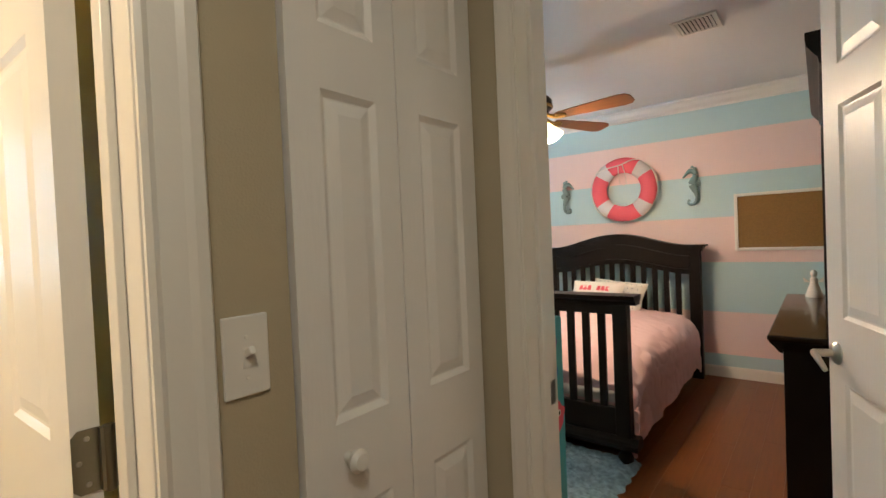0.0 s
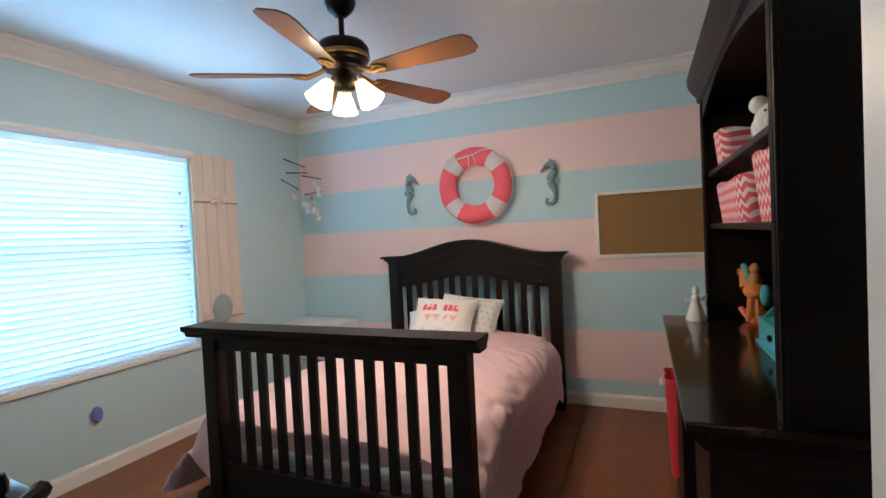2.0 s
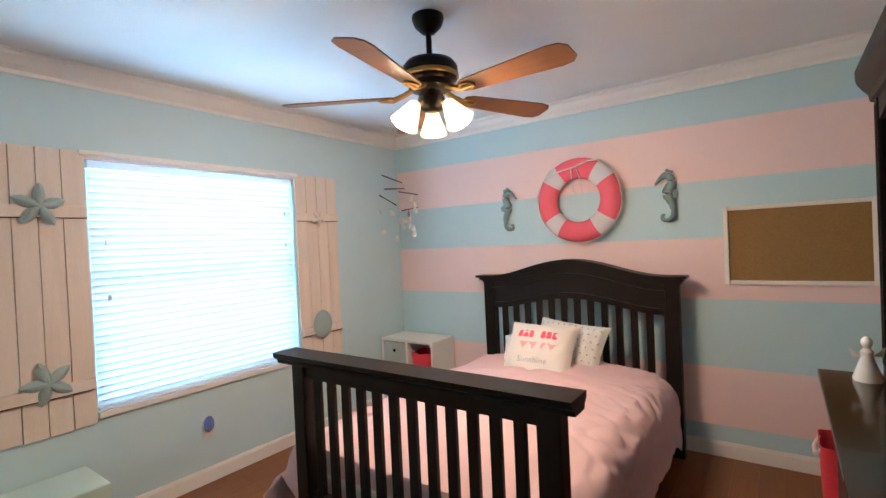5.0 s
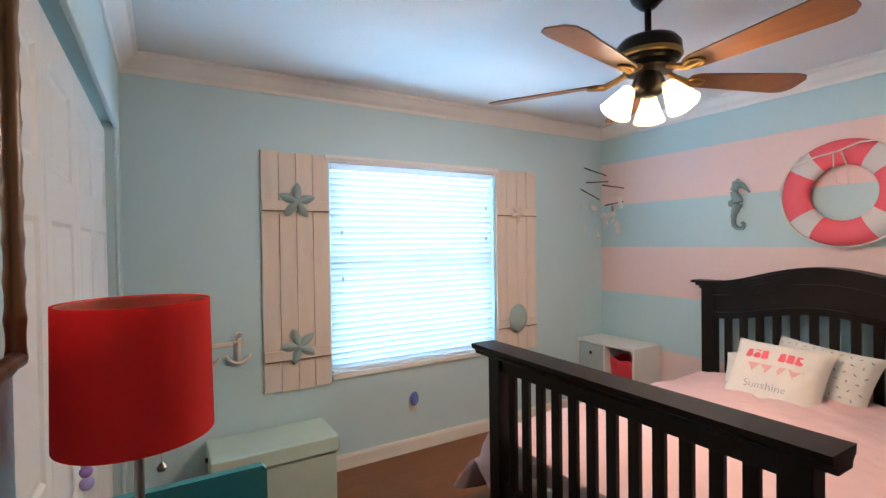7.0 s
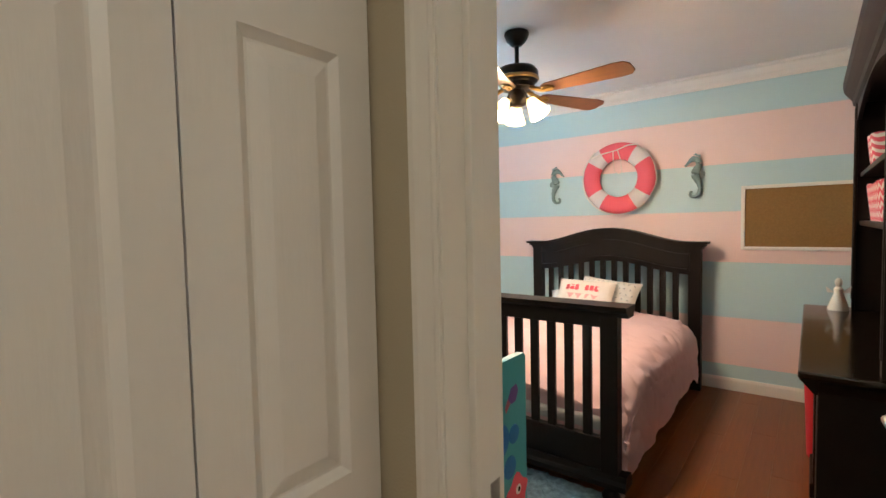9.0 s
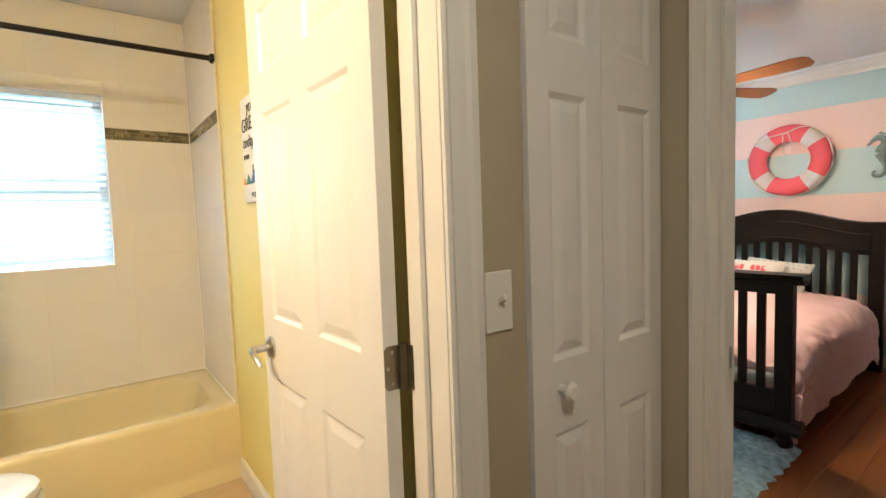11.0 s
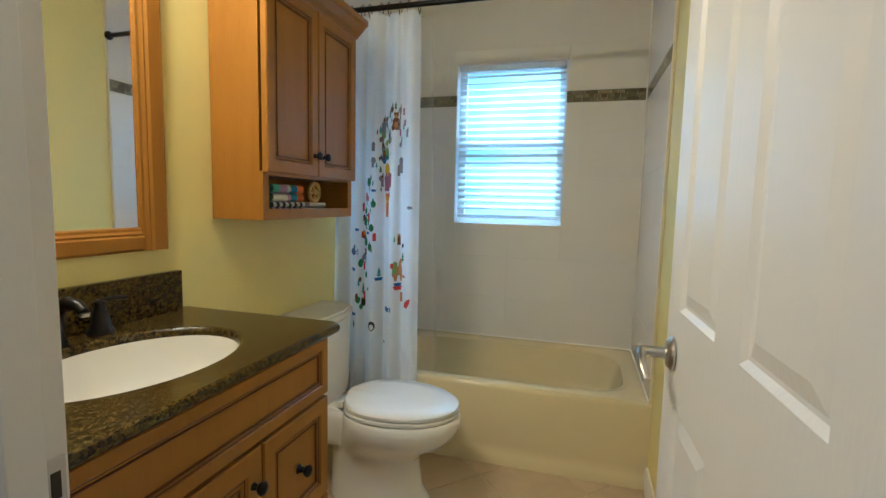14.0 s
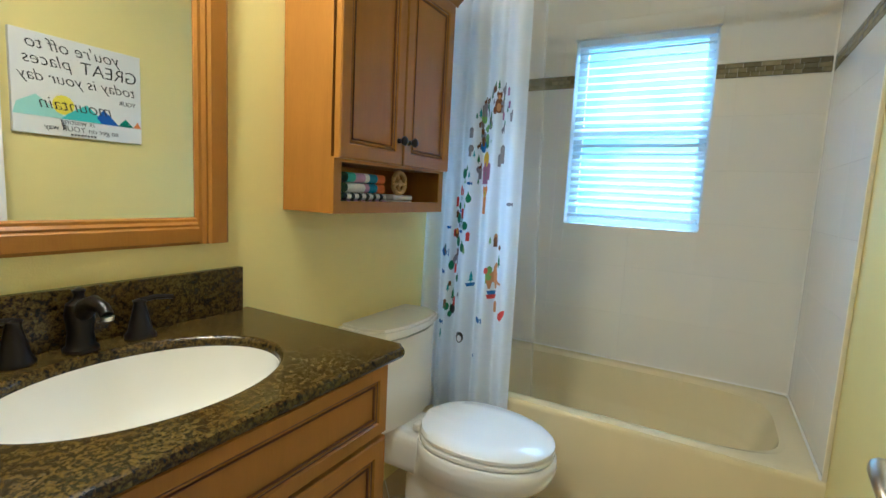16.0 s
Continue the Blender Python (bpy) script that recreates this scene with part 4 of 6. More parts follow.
part("basin", surface(tub_shape, 96, 50, 0, True), "tub", tubt, smooth=True)
part("apron", prism([(-2.200, 0.0), (-2.200, 0.386), (-2.170, 0.392), (-2.160, 0.389), (-2.154, 0.380), (-2.152, 0.366), (-2.158, 0.10), (-2.157, 0.060), (-2.148, 0.048), (-2.146, 0.0)], "y", -0.728, 0.7625), "tub", tubt, smooth=True)
part("drain", lathe([(0, 0), (0.03, 0), (0.028, 0.005), (0, 0.006)], 20, pose(-2.55, 0.45, 0.062)), "metal", tubt, smooth=True)

toilet = thing("toilet", (-1.77, -0.30, 0), "white two-piece toilet with the lid down", "toilet")


def egg(r, cy, ext, n=40):
    """Elongated bowl outline: half-width r, centre cy, reach ext forward."""
    pts = []
    for i in range(n):
        a = 2 * math.pi * i / n
        c, s = math.cos(a), math.sin(a)
        pts.append((r * c, cy + (ext if s > 0 else 0.20) * (abs(s) ** 0.92 if s > 0 else abs(s) ** 0.8) * (1 if s > 0 else -1)))
    return pts


def stack(levels, x0):
    out = bmesh.new()
    rings = [[out.verts.new((x0 + x, y, z)) for x, y in egg(r, cy, ext)] for r, cy, ext, z in levels]
    for a, b in zip(rings, rings[1:]):
        for i in range(len(a)):
            j = (i + 1) % len(a)
            out.faces.new((a[i], a[j], b[j], b[i]))
    out.faces.new(list(reversed(rings[0])))
    out.faces.new(rings[-1])
    bmesh.ops.recalc_face_normals(out, faces=list(out.faces))
    return out


TX = -1.775
part("bowl", stack([(0.122, -0.34, 0.235, 0.0), (0.120, -0.34, 0.232, 0.02), (0.106, -0.34, 0.200, 0.07), (0.100, -0.34, 0.185, 0.19), (0.118, -0.325, 0.205, 0.235), (0.160, -0.29, 0.250, 0.275), (0.188, -0.272, 0.274, 0.32), (0.197, -0.268, 0.282, 0.355), (0.196, -0.268, 0.280, 0.383), (0.189, -0.268, 0.272, 0.392)], TX), "china", toilet, smooth=True)
part("seat", stack([(0.182, -0.265, 0.262, 0.393), (0.189, -0.265, 0.270, 0.398), (0.189, -0.265, 0.270, 0.408), (0.184, -0.265, 0.264, 0.412)], TX), "china", toilet, smooth=True)
part("lid", stack([(0.180, -0.262, 0.258, 0.414), (0.187, -0.262, 0.266, 0.418), (0.187, -0.262, 0.266, 0.428), (0.176, -0.262, 0.252, 0.437), (0.12, -0.262, 0.18, 0.441), (0.04, -0.262, 0.06, 0.442)], TX), "china", toilet, smooth=True)
part("tank", prism([(TX - 0.19, -0.722), (TX + 0.19, -0.722), (TX + 0.20, -0.62), (TX + 0.16, -0.555), (TX + 0.06, -0.530), (TX - 0.06, -0.530), (TX - 0.16, -0.555), (TX - 0.20, -0.62)], "z", 0.375, 0.725, bev=0.012), "china", toilet, smooth=True)
part("tank_lid", prism([(TX - 0.205, -0.727), (TX + 0.205, -0.727), (TX + 0.215, -0.62), (TX + 0.175, -0.545), (TX + 0.07, -0.516), (TX - 0.07, -0.516), (TX - 0.175, -0.545), (TX - 0.215, -0.62)], "z", 0.722, 0.760, bev=0.010), "china", toilet, smooth=True)
part("base_shelf", boxes((TX - 0.105, TX + 0.105, -0.70, -0.40, 0.22, 0.383), bev=0.045, seg=4), "china", toilet, smooth=True)
for x in (-0.07, 0.07):
    part("seat_hinge", boxes((TX + x - 0.02, TX + x + 0.02, -0.478, -0.45, 0.392, 0.420), bev=0.006), "china", toilet)

vanity = thing("vanity_cabinet", (-0.77, -0.46, 0), "honey maple bathroom vanity with drawers and doors", "vanity")
for b in ((-1.145, -1.127, -0.726, -0.222, 0.09, 0.868), (-0.408, -0.390, -0.726, -0.222, 0.09, 0.868)):
    part("side", boxes(b, bev=0.001), "maple", vanity)
part("back", boxes((-1.127, -0.408, -0.726, -0.720, 0.09, 0.868)), "maple", vanity)
part("bottom", boxes((-1.127, -0.408, -0.720, -0.222, 0.09, 0.108)), "maple", vanity)
part("face_frame", boxes((-1.127, -0.408, -0.240, -0.2221, 0.108, 0.868)), "maple", vanity)
part("toe_kick", boxes((-1.135, -0.395, -0.72, -0.29, 0.0, 0.09)), "mapledark", vanity)
CAB = ((0.0, 0.0), (0.004, 0.003), (0.045, 0.003), (0.052, -0.003), (0.058, 0.0), (0.064, -0.006), (0.075, -0.006))
VF = lambda x, z: pose(x, -0.2215 + 0.018, z, 0, 0, 180)


def maple_front(name, parent, x_right, w, z0, h, knob=None, k=1.0):
    """A framed cabinet front with dark lines in its groove; x_right is its end towards the hall."""
    m = VF(x_right, z0)
    f = part(name, panelled(w, h, 0.018, [(0.0005, w - 0.0005, 0.0005, h - 0.0005)], m, prof=[(i * k, d) for i, d in CAB], both=False), "maple", parent)
    for i, g in ((0.051 * k, 0.0018), (0.065 * k, 0.0016)):
        for a in ((i, w - i, i, i + g), (i, w - i, h - i - g, h - i), (i, i + g, i, h - i), (w - i - g, w - i, i, h - i)):
            part("glaze_line", boxes((a[0], a[1], 0.0005, 0.006, a[2], a[3]), m=m), "mapledark", f)
    if knob:
        part("knob", lathe([(0, 0), (0.012, 0), (0.008, 0.004), (0.006, 0.014), (0.014, 0.022), (0.015, 0.028), (0.009, 0.034), (0, 0.035)], 18, m @ pose(knob[0], 0, knob[1], 90, 0, 0)), "bronze", f, "oil-rubbed bronze knob", True)
    return f


maple_front("drawer_front", vanity, -0.395, 0.745, 0.712, 0.152, None, 0.6)
maple_front("door", vanity, -0.395, 0.470, 0.105, 0.597, (0.440, 0.52))
maple_front("drawer_front", vanity, -0.870, 0.270, 0.432, 0.270, (0.135, 0.135), 0.8)
maple_front("drawer_front", vanity, -0.870, 0.270, 0.105, 0.320, (0.135, 0.16), 0.8)

# ---- bedroom: on the walls ----
WX = -2.85


def shutter(y0, y1, z0, z1, label):
    e = thing("window_shutter", (WX, (y0 + y1) / 2, z0), label, "shutter", "shutters beside the window")
    n = 4
    w = (y1 - y0) / n
    for k in range(n):
        part("plank", boxes((WX + 0.001, WX + 0.017, y0 + w * k + 0.0015, y0 + w * (k + 1) - 0.0015, z0 + random.uniform(-0.006, 0.006), z1 + random.uniform(-0.006, 0.006)), bev=0.0015, seg=1), "shutter", e)
    for z in (z0 + 0.22, z1 - 0.32):
        b = part("batten", boxes((WX + 0.0171, WX + 0.033, y0 + 0.004, y1 - 0.004, z - 0.030, z + 0.030), bev=0.002, seg=1), "shutter", e)
        # solid dark strip drawn as the shadow under the batten
        part("shadow_gap", boxes((WX + 0.0175, WX + 0.0325, y0 + 0.004, y1 - 0.004, z - 0.0335, z - 0.0302)), "darkgap", b)
    return e


shutter(2.250, 2.652, 0.565, 2.0, "whitewashed plank shutter with two starfish")
shutter(3.962, 4.358, 0.585, 2.0, "whitewashed plank shutter with a sand dollar and small starfish")


def star(name, y, z, r, material, label, turn=0.0, x=WX + 0.034):
    out = bmesh.new()
    top = out.verts.new((0.022 * r / 0.1, 0, 0))
    ring = []
    for k in range(40):
        a = 2 * math.pi * k / 40
        d = min(k % 8, 8 - k % 8) / 4
        rr = r * (0.36 + 0.64 * (1 - d) ** 0.95) * (1 + 0.06 * noise.noise(Vector((k * 0.5, r, turn))))
        ring.append((rr, a + turn, d))
    outer = [out.verts.new((0.0, rr * math.sin(a), rr * math.cos(a))) for rr, a, d in ring]
    mid = [out.verts.new(((0.016 + 0.004 * (1 - d)) * r / 0.1, 0.55 * rr * math.sin(a), 0.55 * rr * math.cos(a))) for rr, a, d in ring]
    for k in range(40):
        j = (k + 1) % 40
        out.faces.new((outer[k], outer[j], mid[j], mid[k]))
        out.faces.new((mid[k], mid[j], top))
    out.faces.new(list(reversed(outer)))
    bmesh.ops.recalc_face_normals(out, faces=list(out.faces))
    out.transform(Matrix.Translation((x, y, z)))
    return tagged(part(name, out, material, smooth=True), label, "starfish", "wall starfish")


star("starfish", 2.452, 1.705, 0.115, "starfish", "grey-green starfish on the upper shutter batten", 0.05)
star("starfish", 2.452, 0.835, 0.115, "starfish", "grey-green starfish on the lower shutter batten", -0.35)
star("starfish", 4.16, 1.665, 0.075, "shutter", "small pale starfish on a shutter batten", 0.5)
tagged(part("sand_dollar", lathe([(0, 0), (0.095, 0), (0.100, 0.006), (0.090, 0.014), (0.05, 0.020), (0, 0.022)], 36, pose(WX + 0.034, 4.146, 0.845, 0, 90, 0), 1.1, 0.9), "starfish", smooth=True), "round grey sand dollar on a shutter", "sand dollar")

anchor = thing("wall_anchor", (WX, 2.10, 0.86), "whitewashed wooden anchor hook rail", "wall hook")
part("rail", boxes((WX + 0.001, WX + 0.020, 1.76, 2.07, 0.905, 0.935), bev=0.003), "shutter", anchor)
part("ring", tube([(WX + 0.022, 2.10 + 0.022 * math.sin(i * math.pi / 8), 0.975 + 0.022 * math.cos(i * math.pi / 8)) for i in range(16)], 0.007, 8, True), "shutter", anchor, smooth=True)
part("shank", boxes((WX + 0.010, WX + 0.030, 2.088, 2.112, 0.79, 0.955), bev=0.004), "shutter", anchor)
part("stock", boxes((WX + 0.012, WX + 0.032, 2.06, 2.14, 0.925, 0.945), bev=0.004), "shutter", anchor)
part("arms", tube([(WX + 0.022, 2.10 + 0.085 * math.sin(a), 0.862 - 0.085 * math.cos(a)) for a in [math.radians(-75 + 15 * i) for i in range(11)]], [0.005, 0.010, 0.012, 0.012, 0.012, 0.013, 0.012, 0.012, 0.012, 0.010, 0.005], 8), "shutter", anchor, smooth=True)
part("arms", tube([(WX + 0.022, 1.89 + 0.085 * math.sin(a), 0.862 - 0.085 * math.cos(a)) for a in [math.radians(-75 + 15 * i) for i in range(11)]], [0.005, 0.010, 0.012, 0.012, 0.012, 0.013, 0.012, 0.012, 0.012, 0.010, 0.005], 8), "shutter", anchor, smooth=True)

outlet = thing("wall_outlet", (WX, 3.232, 0.34), "white wall outlet with a blue shell night light", "outlet")
part("plate", boxes((WX + 0.001, WX + 0.007, 3.197, 3.267, 0.285, 0.40), bev=0.002), "white", outlet)
part("night_light", lathe([(0, 0), (0.030, 0), (0.033, 0.012), (0.024, 0.030), (0, 0.036)], 24, pose(WX + 0.0075, 3.232, 0.368, 0, 90, 0), 1.5, 1.0), mat("violet_blue_shell", (0.16, 0.22, 0.55), 0.35, var=0.3, scale=30), outlet, "violet-blue shell shade", True)

# life ring
ring_t = thing("life_ring", (-1.078, 5.09, 1.70), "coral and white canvas life ring with rope", "life ring")
RC, RR, RT = Vector((-1.078, 5.098, 1.700)), 0.232, 0.073


def ring_arc(a0, a1, steps=10, r=RT):
    def f(u, v):
        a, b = a0 + (a1 - a0) * u, 2 * math.pi * v
        rr = RR + r * math.cos(b)
        return Vector((RC.x + rr * math.sin(a), RC.y + 0.62 * r * math.sin(b), RC.z + rr * math.cos(a)))

    return surface(f, steps, 20)


for k in range(4):
    c = math.radians(45 + 90 * k)
    h = math.radians(13)
    part("band", ring_arc(c - h, c + h, 6, RT + 0.002), "buoywhite", ring_t, "grey-white canvas band", True)
    part("segment", ring_arc(c + h, c + math.pi / 2 - h, 16), "buoyred", ring_t, smooth=True)
part("rope", tube([(RC.x + (0.312 + 0.004 * math.sin(8 * a)) * math.sin(a), RC.y - 0.010, RC.z + 0.312 * math.cos(a)) for a in [math.radians(40 + 8 * i) for i in range(36)]] + [(-1.30, 5.05, 1.885), (-1.18, 5.035, 1.915), (-1.078, 5.03, 1.930), (-0.98, 5.035, 1.965), (-0.90, 5.05, 1.965)], 0.005, 6), "rope", ring_t, smooth=True)
part("hanging_cord", tube([(-1.105, 5.045, 1.925), (-1.115, 5.08, 1.83), (-1.110, 5.10, 1.76), (-1.075, 5.10, 1.74), (-1.045, 5.09, 1.75), (-1.05, 5.06, 1.86), (-1.065, 5.04, 1.928)], 0.004, 6), "rope", ring_t, smooth=True)


def seahorse(x, z_top, h, face, label):
    e = []
    base = [(0.19, 0.725, 0.024), (0.15, 0.765, 0.028), (0.10, 0.825, 0.042), (0.03, 0.880, 0.068), (-0.05, 0.865, 0.074), (-0.10, 0.79, 0.070), (-0.08, 0.70, 0.080), (-0.03, 0.61, 0.100), (-0.02, 0.52, 0.102), (-0.06, 0.42, 0.082), (-0.10, 0.32, 0.062), (-0.11, 0.22, 0.052), (-0.10, 0.12, 0.047), (-0.04, 0.05, 0.044), (0.05, 0.045, 0.040), (0.10, 0.10, 0.036), (0.07, 0.155, 0.030), (0.02, 0.13, 0.024)]
    pts, rs = [], []
    for (u0, v0, r0), (u1, v1, r1) in zip(base, base[1:]):
        for k in range(3):
            f = k / 3
            ridge = 1.07 if k == 1 else 0.96
            pts.append((x + face * (u0 + (u1 - u0) * f) * h, 5.124, z_top - h + (v0 + (v1 - v0) * f) * h))
            rs.append((r0 + (r1 - r0) * f) * h * 0.88 * ridge)
    b = tube(pts, rs, 10)
    fin = prism([(x - face * 0.10 * h, z_top - 0.36 * h), (x - face * 0.20 * h, z_top - 0.43 * h), (x - face * 0.19 * h, z_top - 0.52 * h), (x - face * 0.10 * h, z_top - 0.55 * h)], "y", 5.119, 5.129)
    crest = prism([(x + face * 0.02 * h, z_top - 0.04 * h), (x - face * 0.03 * h, z_top + 0.005 * h), (x - face * 0.07 * h, z_top - 0.04 * h), (x - face * 0.12 * h, z_top - 0.04 * h), (x - face * 0.13 * h, z_top - 0.10 * h)], "y", 5.119, 5.129)
    return tagged(part("seahorse", join(b, fin, crest), "seahorse", smooth=True), label, "wall ornament", "seahorses on the striped wall")


seahorse(-1.655, 1.853, 0.355, 1, "verdigris metal seahorse facing the life ring")
seahorse(-0.495, 1.853, 0.355, -1, "verdigris metal seahorse beside the cork board")

board = thing("cork_board", (0.18, 5.14, 1.10), "cork notice board in a white frame", "notice board")
part("cork", boxes((-0.16, 0.515, 5.138, 5.147, 1.115, 1.555)), "cork", board)
for b in ((-0.18, -0.155, 5.125, 5.149, 1.095, 1.575), (0.51, 0.535, 5.125, 5.149, 1.095, 1.575), (-0.155, 0.51, 5.126, 5.149, 1.095, 1.12), (-0.155, 0.51, 5.126, 5.149, 1.55, 1.575)):
    part("frame_bar", boxes(b, bev=0.004), "white", board)

vent = thing("ceiling_vent", (-0.13, 3.46, CEIL), "white louvred ceiling air vent", "vent")
# dark sheet that paints the unlit duct behind the louvres
part("backing", boxes((-0.225, -0.035, 3.36, 3.56, CEIL - 0.004, CEIL - 0.001)), "darkgap", vent)
for b in ((-0.245, -0.22, 3.34, 3.58, CEIL - 0.012, CEIL - 0.001), (-0.04, -0.015, 3.34, 3.58, CEIL - 0.012, CEIL - 0.001), (-0.22, -0.04, 3.34, 3.365, CEIL - 0.012, CEIL - 0.001), (-0.22, -0.04, 3.555, 3.58, CEIL - 0.012, CEIL - 0.001)):
    part("frame", boxes(b, bev=0.003), "white", vent)
for k in range(9):
    part("slat", boxes((-0.010, 0.010, 3.365, 3.555, -0.001, 0.001), m=pose(-0.21 + 0.02 * k, 0, CEIL - 0.011, 0, 28, 0)), "white", vent)

# driftwood mobile
M["toyshell"] = mat("brown_pink_shell", (0.34, 0.17, 0.12), 0.5, var=0.3, scale=40)
mob = thing("shell_mobile", (-2.62, 4.93, 2.06), "driftwood and shell mobile hanging in the corner", "mobile")
sticks = ((-2.75, 2.075, 0.17, -28), (-2.73, 1.985, 0.15, -2), (-2.83, 1.90, 0.20, -38), (-2.57, 1.93, 0.14, -14), (-2.56, 1.79, 0.11, 14))
for x, z, L, a in sticks:
    c, s = math.cos(radians(a)) * L / 2, math.sin(radians(a)) * L / 2
    pts = [(x + u * c + 0.004 * noise.noise(Vector((x, u, 1))), 4.93 + 0.05 * u, z + u * s) for u in (-1, -0.5, 0, 0.5, 1)]
    part("stick", tube(pts, [0.006, 0.006, 0.005, 0.005, 0.006], 6), "bronze", mob, "dark driftwood twig")
part("cord", tube([(-2.64, 4.93, 2.436), (-2.65, 4.93, 2.06), (-2.66, 4.93, 1.98), (-2.64, 4.93, 1.78), (-2.62, 4.93, 1.45)], 0.0012, 5), "rope", mob)
for i in range(17):
    x, z = random.choice((-2.90, -2.72, -2.66, -2.62, -2.58, -2.52)), random.uniform(1.42, 1.86)
    r = random.uniform(0.016, 0.030)
    part("shell", lathe([(0, 0), (r * 0.7, 0.010), (r, 0.025), (r * 0.5, 0.055), (0, 0.065)], 10, pose(x, 4.93 + random.uniform(-0.03, 0.03), z, random.uniform(-40, 40), random.uniform(-40, 40), 0), 1, 0.5), random.choice(("rope", "white", "shutter", "toyshell", "rope")), mob, smooth=True)
    part("thread", tube([(x, 4.93, z + 0.06), (x, 4.93, min(1.93, z + 0.30))], 0.0008, 4), "rope", mob)

for o in mob.children:
    if o.name.split(".")[0] != "cord":
        o.data.transform(Matrix.Translation((0.03, 0, -0.045)))

# bamboo-style mirror on the south wall
mir = thing("wall_mirror", (-0.48, 1.58, 1.28), "mirror in a dark bamboo-style wooden frame", "mirror")
part("glass", boxes((-0.755, -0.26, 1.578, 1.586, 1.31, 2.03)), "mirror", mir, "silvered mirror glass")
M["bamboo"] = mat("dark_bamboo_wood", (0.16, 0.075, 0.028), 0.3, var=0.35, scale=14, bump=0.1)
for k, (p, q_) in enumerate((((-0.768, 1.30), (-0.768, 2.04)), ((-0.245, 1.30), (-0.245, 2.04)), ((-0.768, 1.30), (-0.245, 1.30)), ((-0.768, 2.04), (-0.245, 2.04)))):
    n = 14 if k < 2 else 9
    pts, rs = [], []
    for i in range(n * 3 + 1):
        u = i / (n * 3)
        pts.append((p[0] + (q_[0] - p[0]) * u, 1.586, p[1] + (q_[1] - p[1]) * u))
        rs.append(0.0130 if i % 3 == 0 else 0.0112)
    part("frame_bar", tube(pts, rs, 12), "bamboo", mir, smooth=True)

for o in anchor.children:
    o.data.transform(Matrix.Translation((WX, 2.115, 0.86)) @ Matrix.Diagonal((1, 0.78, 0.78, 1)) @ Matrix.Translation((-WX, -2.10, -0.885)))

# ---- bedroom: turquoise toy shelf and what stands on it ----
shelf = thing("toy_shelf", (-0.575, 1.75, 0), "turquoise painted wooden toy shelf with sea creatures", "shelf")
for x in (-0.304, -0.881):
    pn = part("side_panel", prism([(1.582, 0), (1.918, 0), (1.918, 1.027), (1.910, 1.035), (1.590, 1.035), (1.582, 1.027)], "x", x, x + 0.018), "turq", shelf)
    if x > -0.5:
        for y, z, r in ((1.779, 0.986, 0.030), (1.800, 0.862, 0.038), (1.725, 0.905, 0.026), (1.86, 0.86, 0.022), (1.66, 0.98, 0.024), (1.84, 0.79, 0.026)):
            part("bubble", lathe([(0, 0), (r, 0), (r * 0.97, 0.0012), (0, 0.0014)], 24, pose(x + 0.0181, y, z, 0, 90, 0)), mat("bubble_blue", (0.02, 0.17, 0.46), 0.4, var=0.25, scale=20) if "bubble_blue" not in bpy.data.materials else bpy.data.materials["bubble_blue"], pn)
        fish = [(1.835, 0.945), (1.850, 0.968), (1.872, 0.972), (1.880, 0.955), (1.868, 0.935), (1.850, 0.932)]
        part("fish", prism(fish, "x", x + 0.0181, x + 0.0195), mat("fish_purple", (0.16, 0.07, 0.28), 0.45), pn)
        part("fish_tail", prism([(1.836, 0.948), (1.822, 0.930), (1.826, 0.918), (1.845, 0.936)], "x", x + 0.0181, x + 0.0193), mat("fish_pink", (0.50, 0.12, 0.16), 0.45), pn)
        crab = [(1.87 + 0.045 * math.cos(a) * (1 + 0.15 * math.sin(5 * a)), 0.715 + 0.045 * math.sin(a) * (1 + 0.15 * math.cos(4 * a))) for a in [i * math.pi / 12 for i in range(24)]]
        cb = part("crab", prism(crab, "x", x + 0.0181, x + 0.0197), "buoyred", pn)
        part("eye", lathe([(0, 0), (0.012, 0), (0, 0.0015)], 16, pose(x + 0.0198, 1.875, 0.725, 0, 90, 0)), "white", cb)
        part("pupil", lathe([(0, 0), (0.006, 0), (0, 0.0015)], 16, pose(x + 0.0206, 1.876, 0.725, 0, 90, 0)), "blackplastic", cb)
for z in (0.10, 0.42, 0.935):
    part("shelf_board", boxes((-0.863, -0.304, 1.584, 1.905, z - 0.018, z), bev=0.001), "turq", shelf)
part("back_board", boxes((-0.863, -0.304, 1.582, 1.590, 0.02, 0.935)), "turq", shelf)

lamp = thing("table_lamp", (-0.790, 1.720, 0.935), "table lamp with a red drum shade on a metal stem", "lamp")
L = pose(-0.790, 1.720, 0)
part("base", lathe([(0, 0.935), (0.055, 0.935), (0.058, 0.942), (0.03, 0.955), (0.012, 0.962), (0, 0.962)], 24, L), "metal", lamp, smooth=True)
part("stem", lathe([(0, 0.96), (0.007, 0.96), (0.007, 1.25), (0, 1.25)], 14, L), "metal", lamp, "brushed metal stem", True)
part("shade", surface(lambda u, v: L @ Vector(((0.105 - 0.003 * v) * math.cos(2 * math.pi * u), (0.105 - 0.003 * v) * math.sin(2 * math.pi * u), 1.163 + 0.203 * v)), 48, 6, 0.003, True), "lampred", lamp, "red fabric drum shade", True)
part("shade_lining", surface(lambda u, v: L @ Vector(((0.1005 - 0.003 * v) * math.cos(2 * math.pi * u), (0.1005 - 0.003 * v) * math.sin(2 * math.pi * u), 1.165 + 0.199 * v)), 48, 2, 0.0006, True), "lining", lamp, "cream inner lining", True)
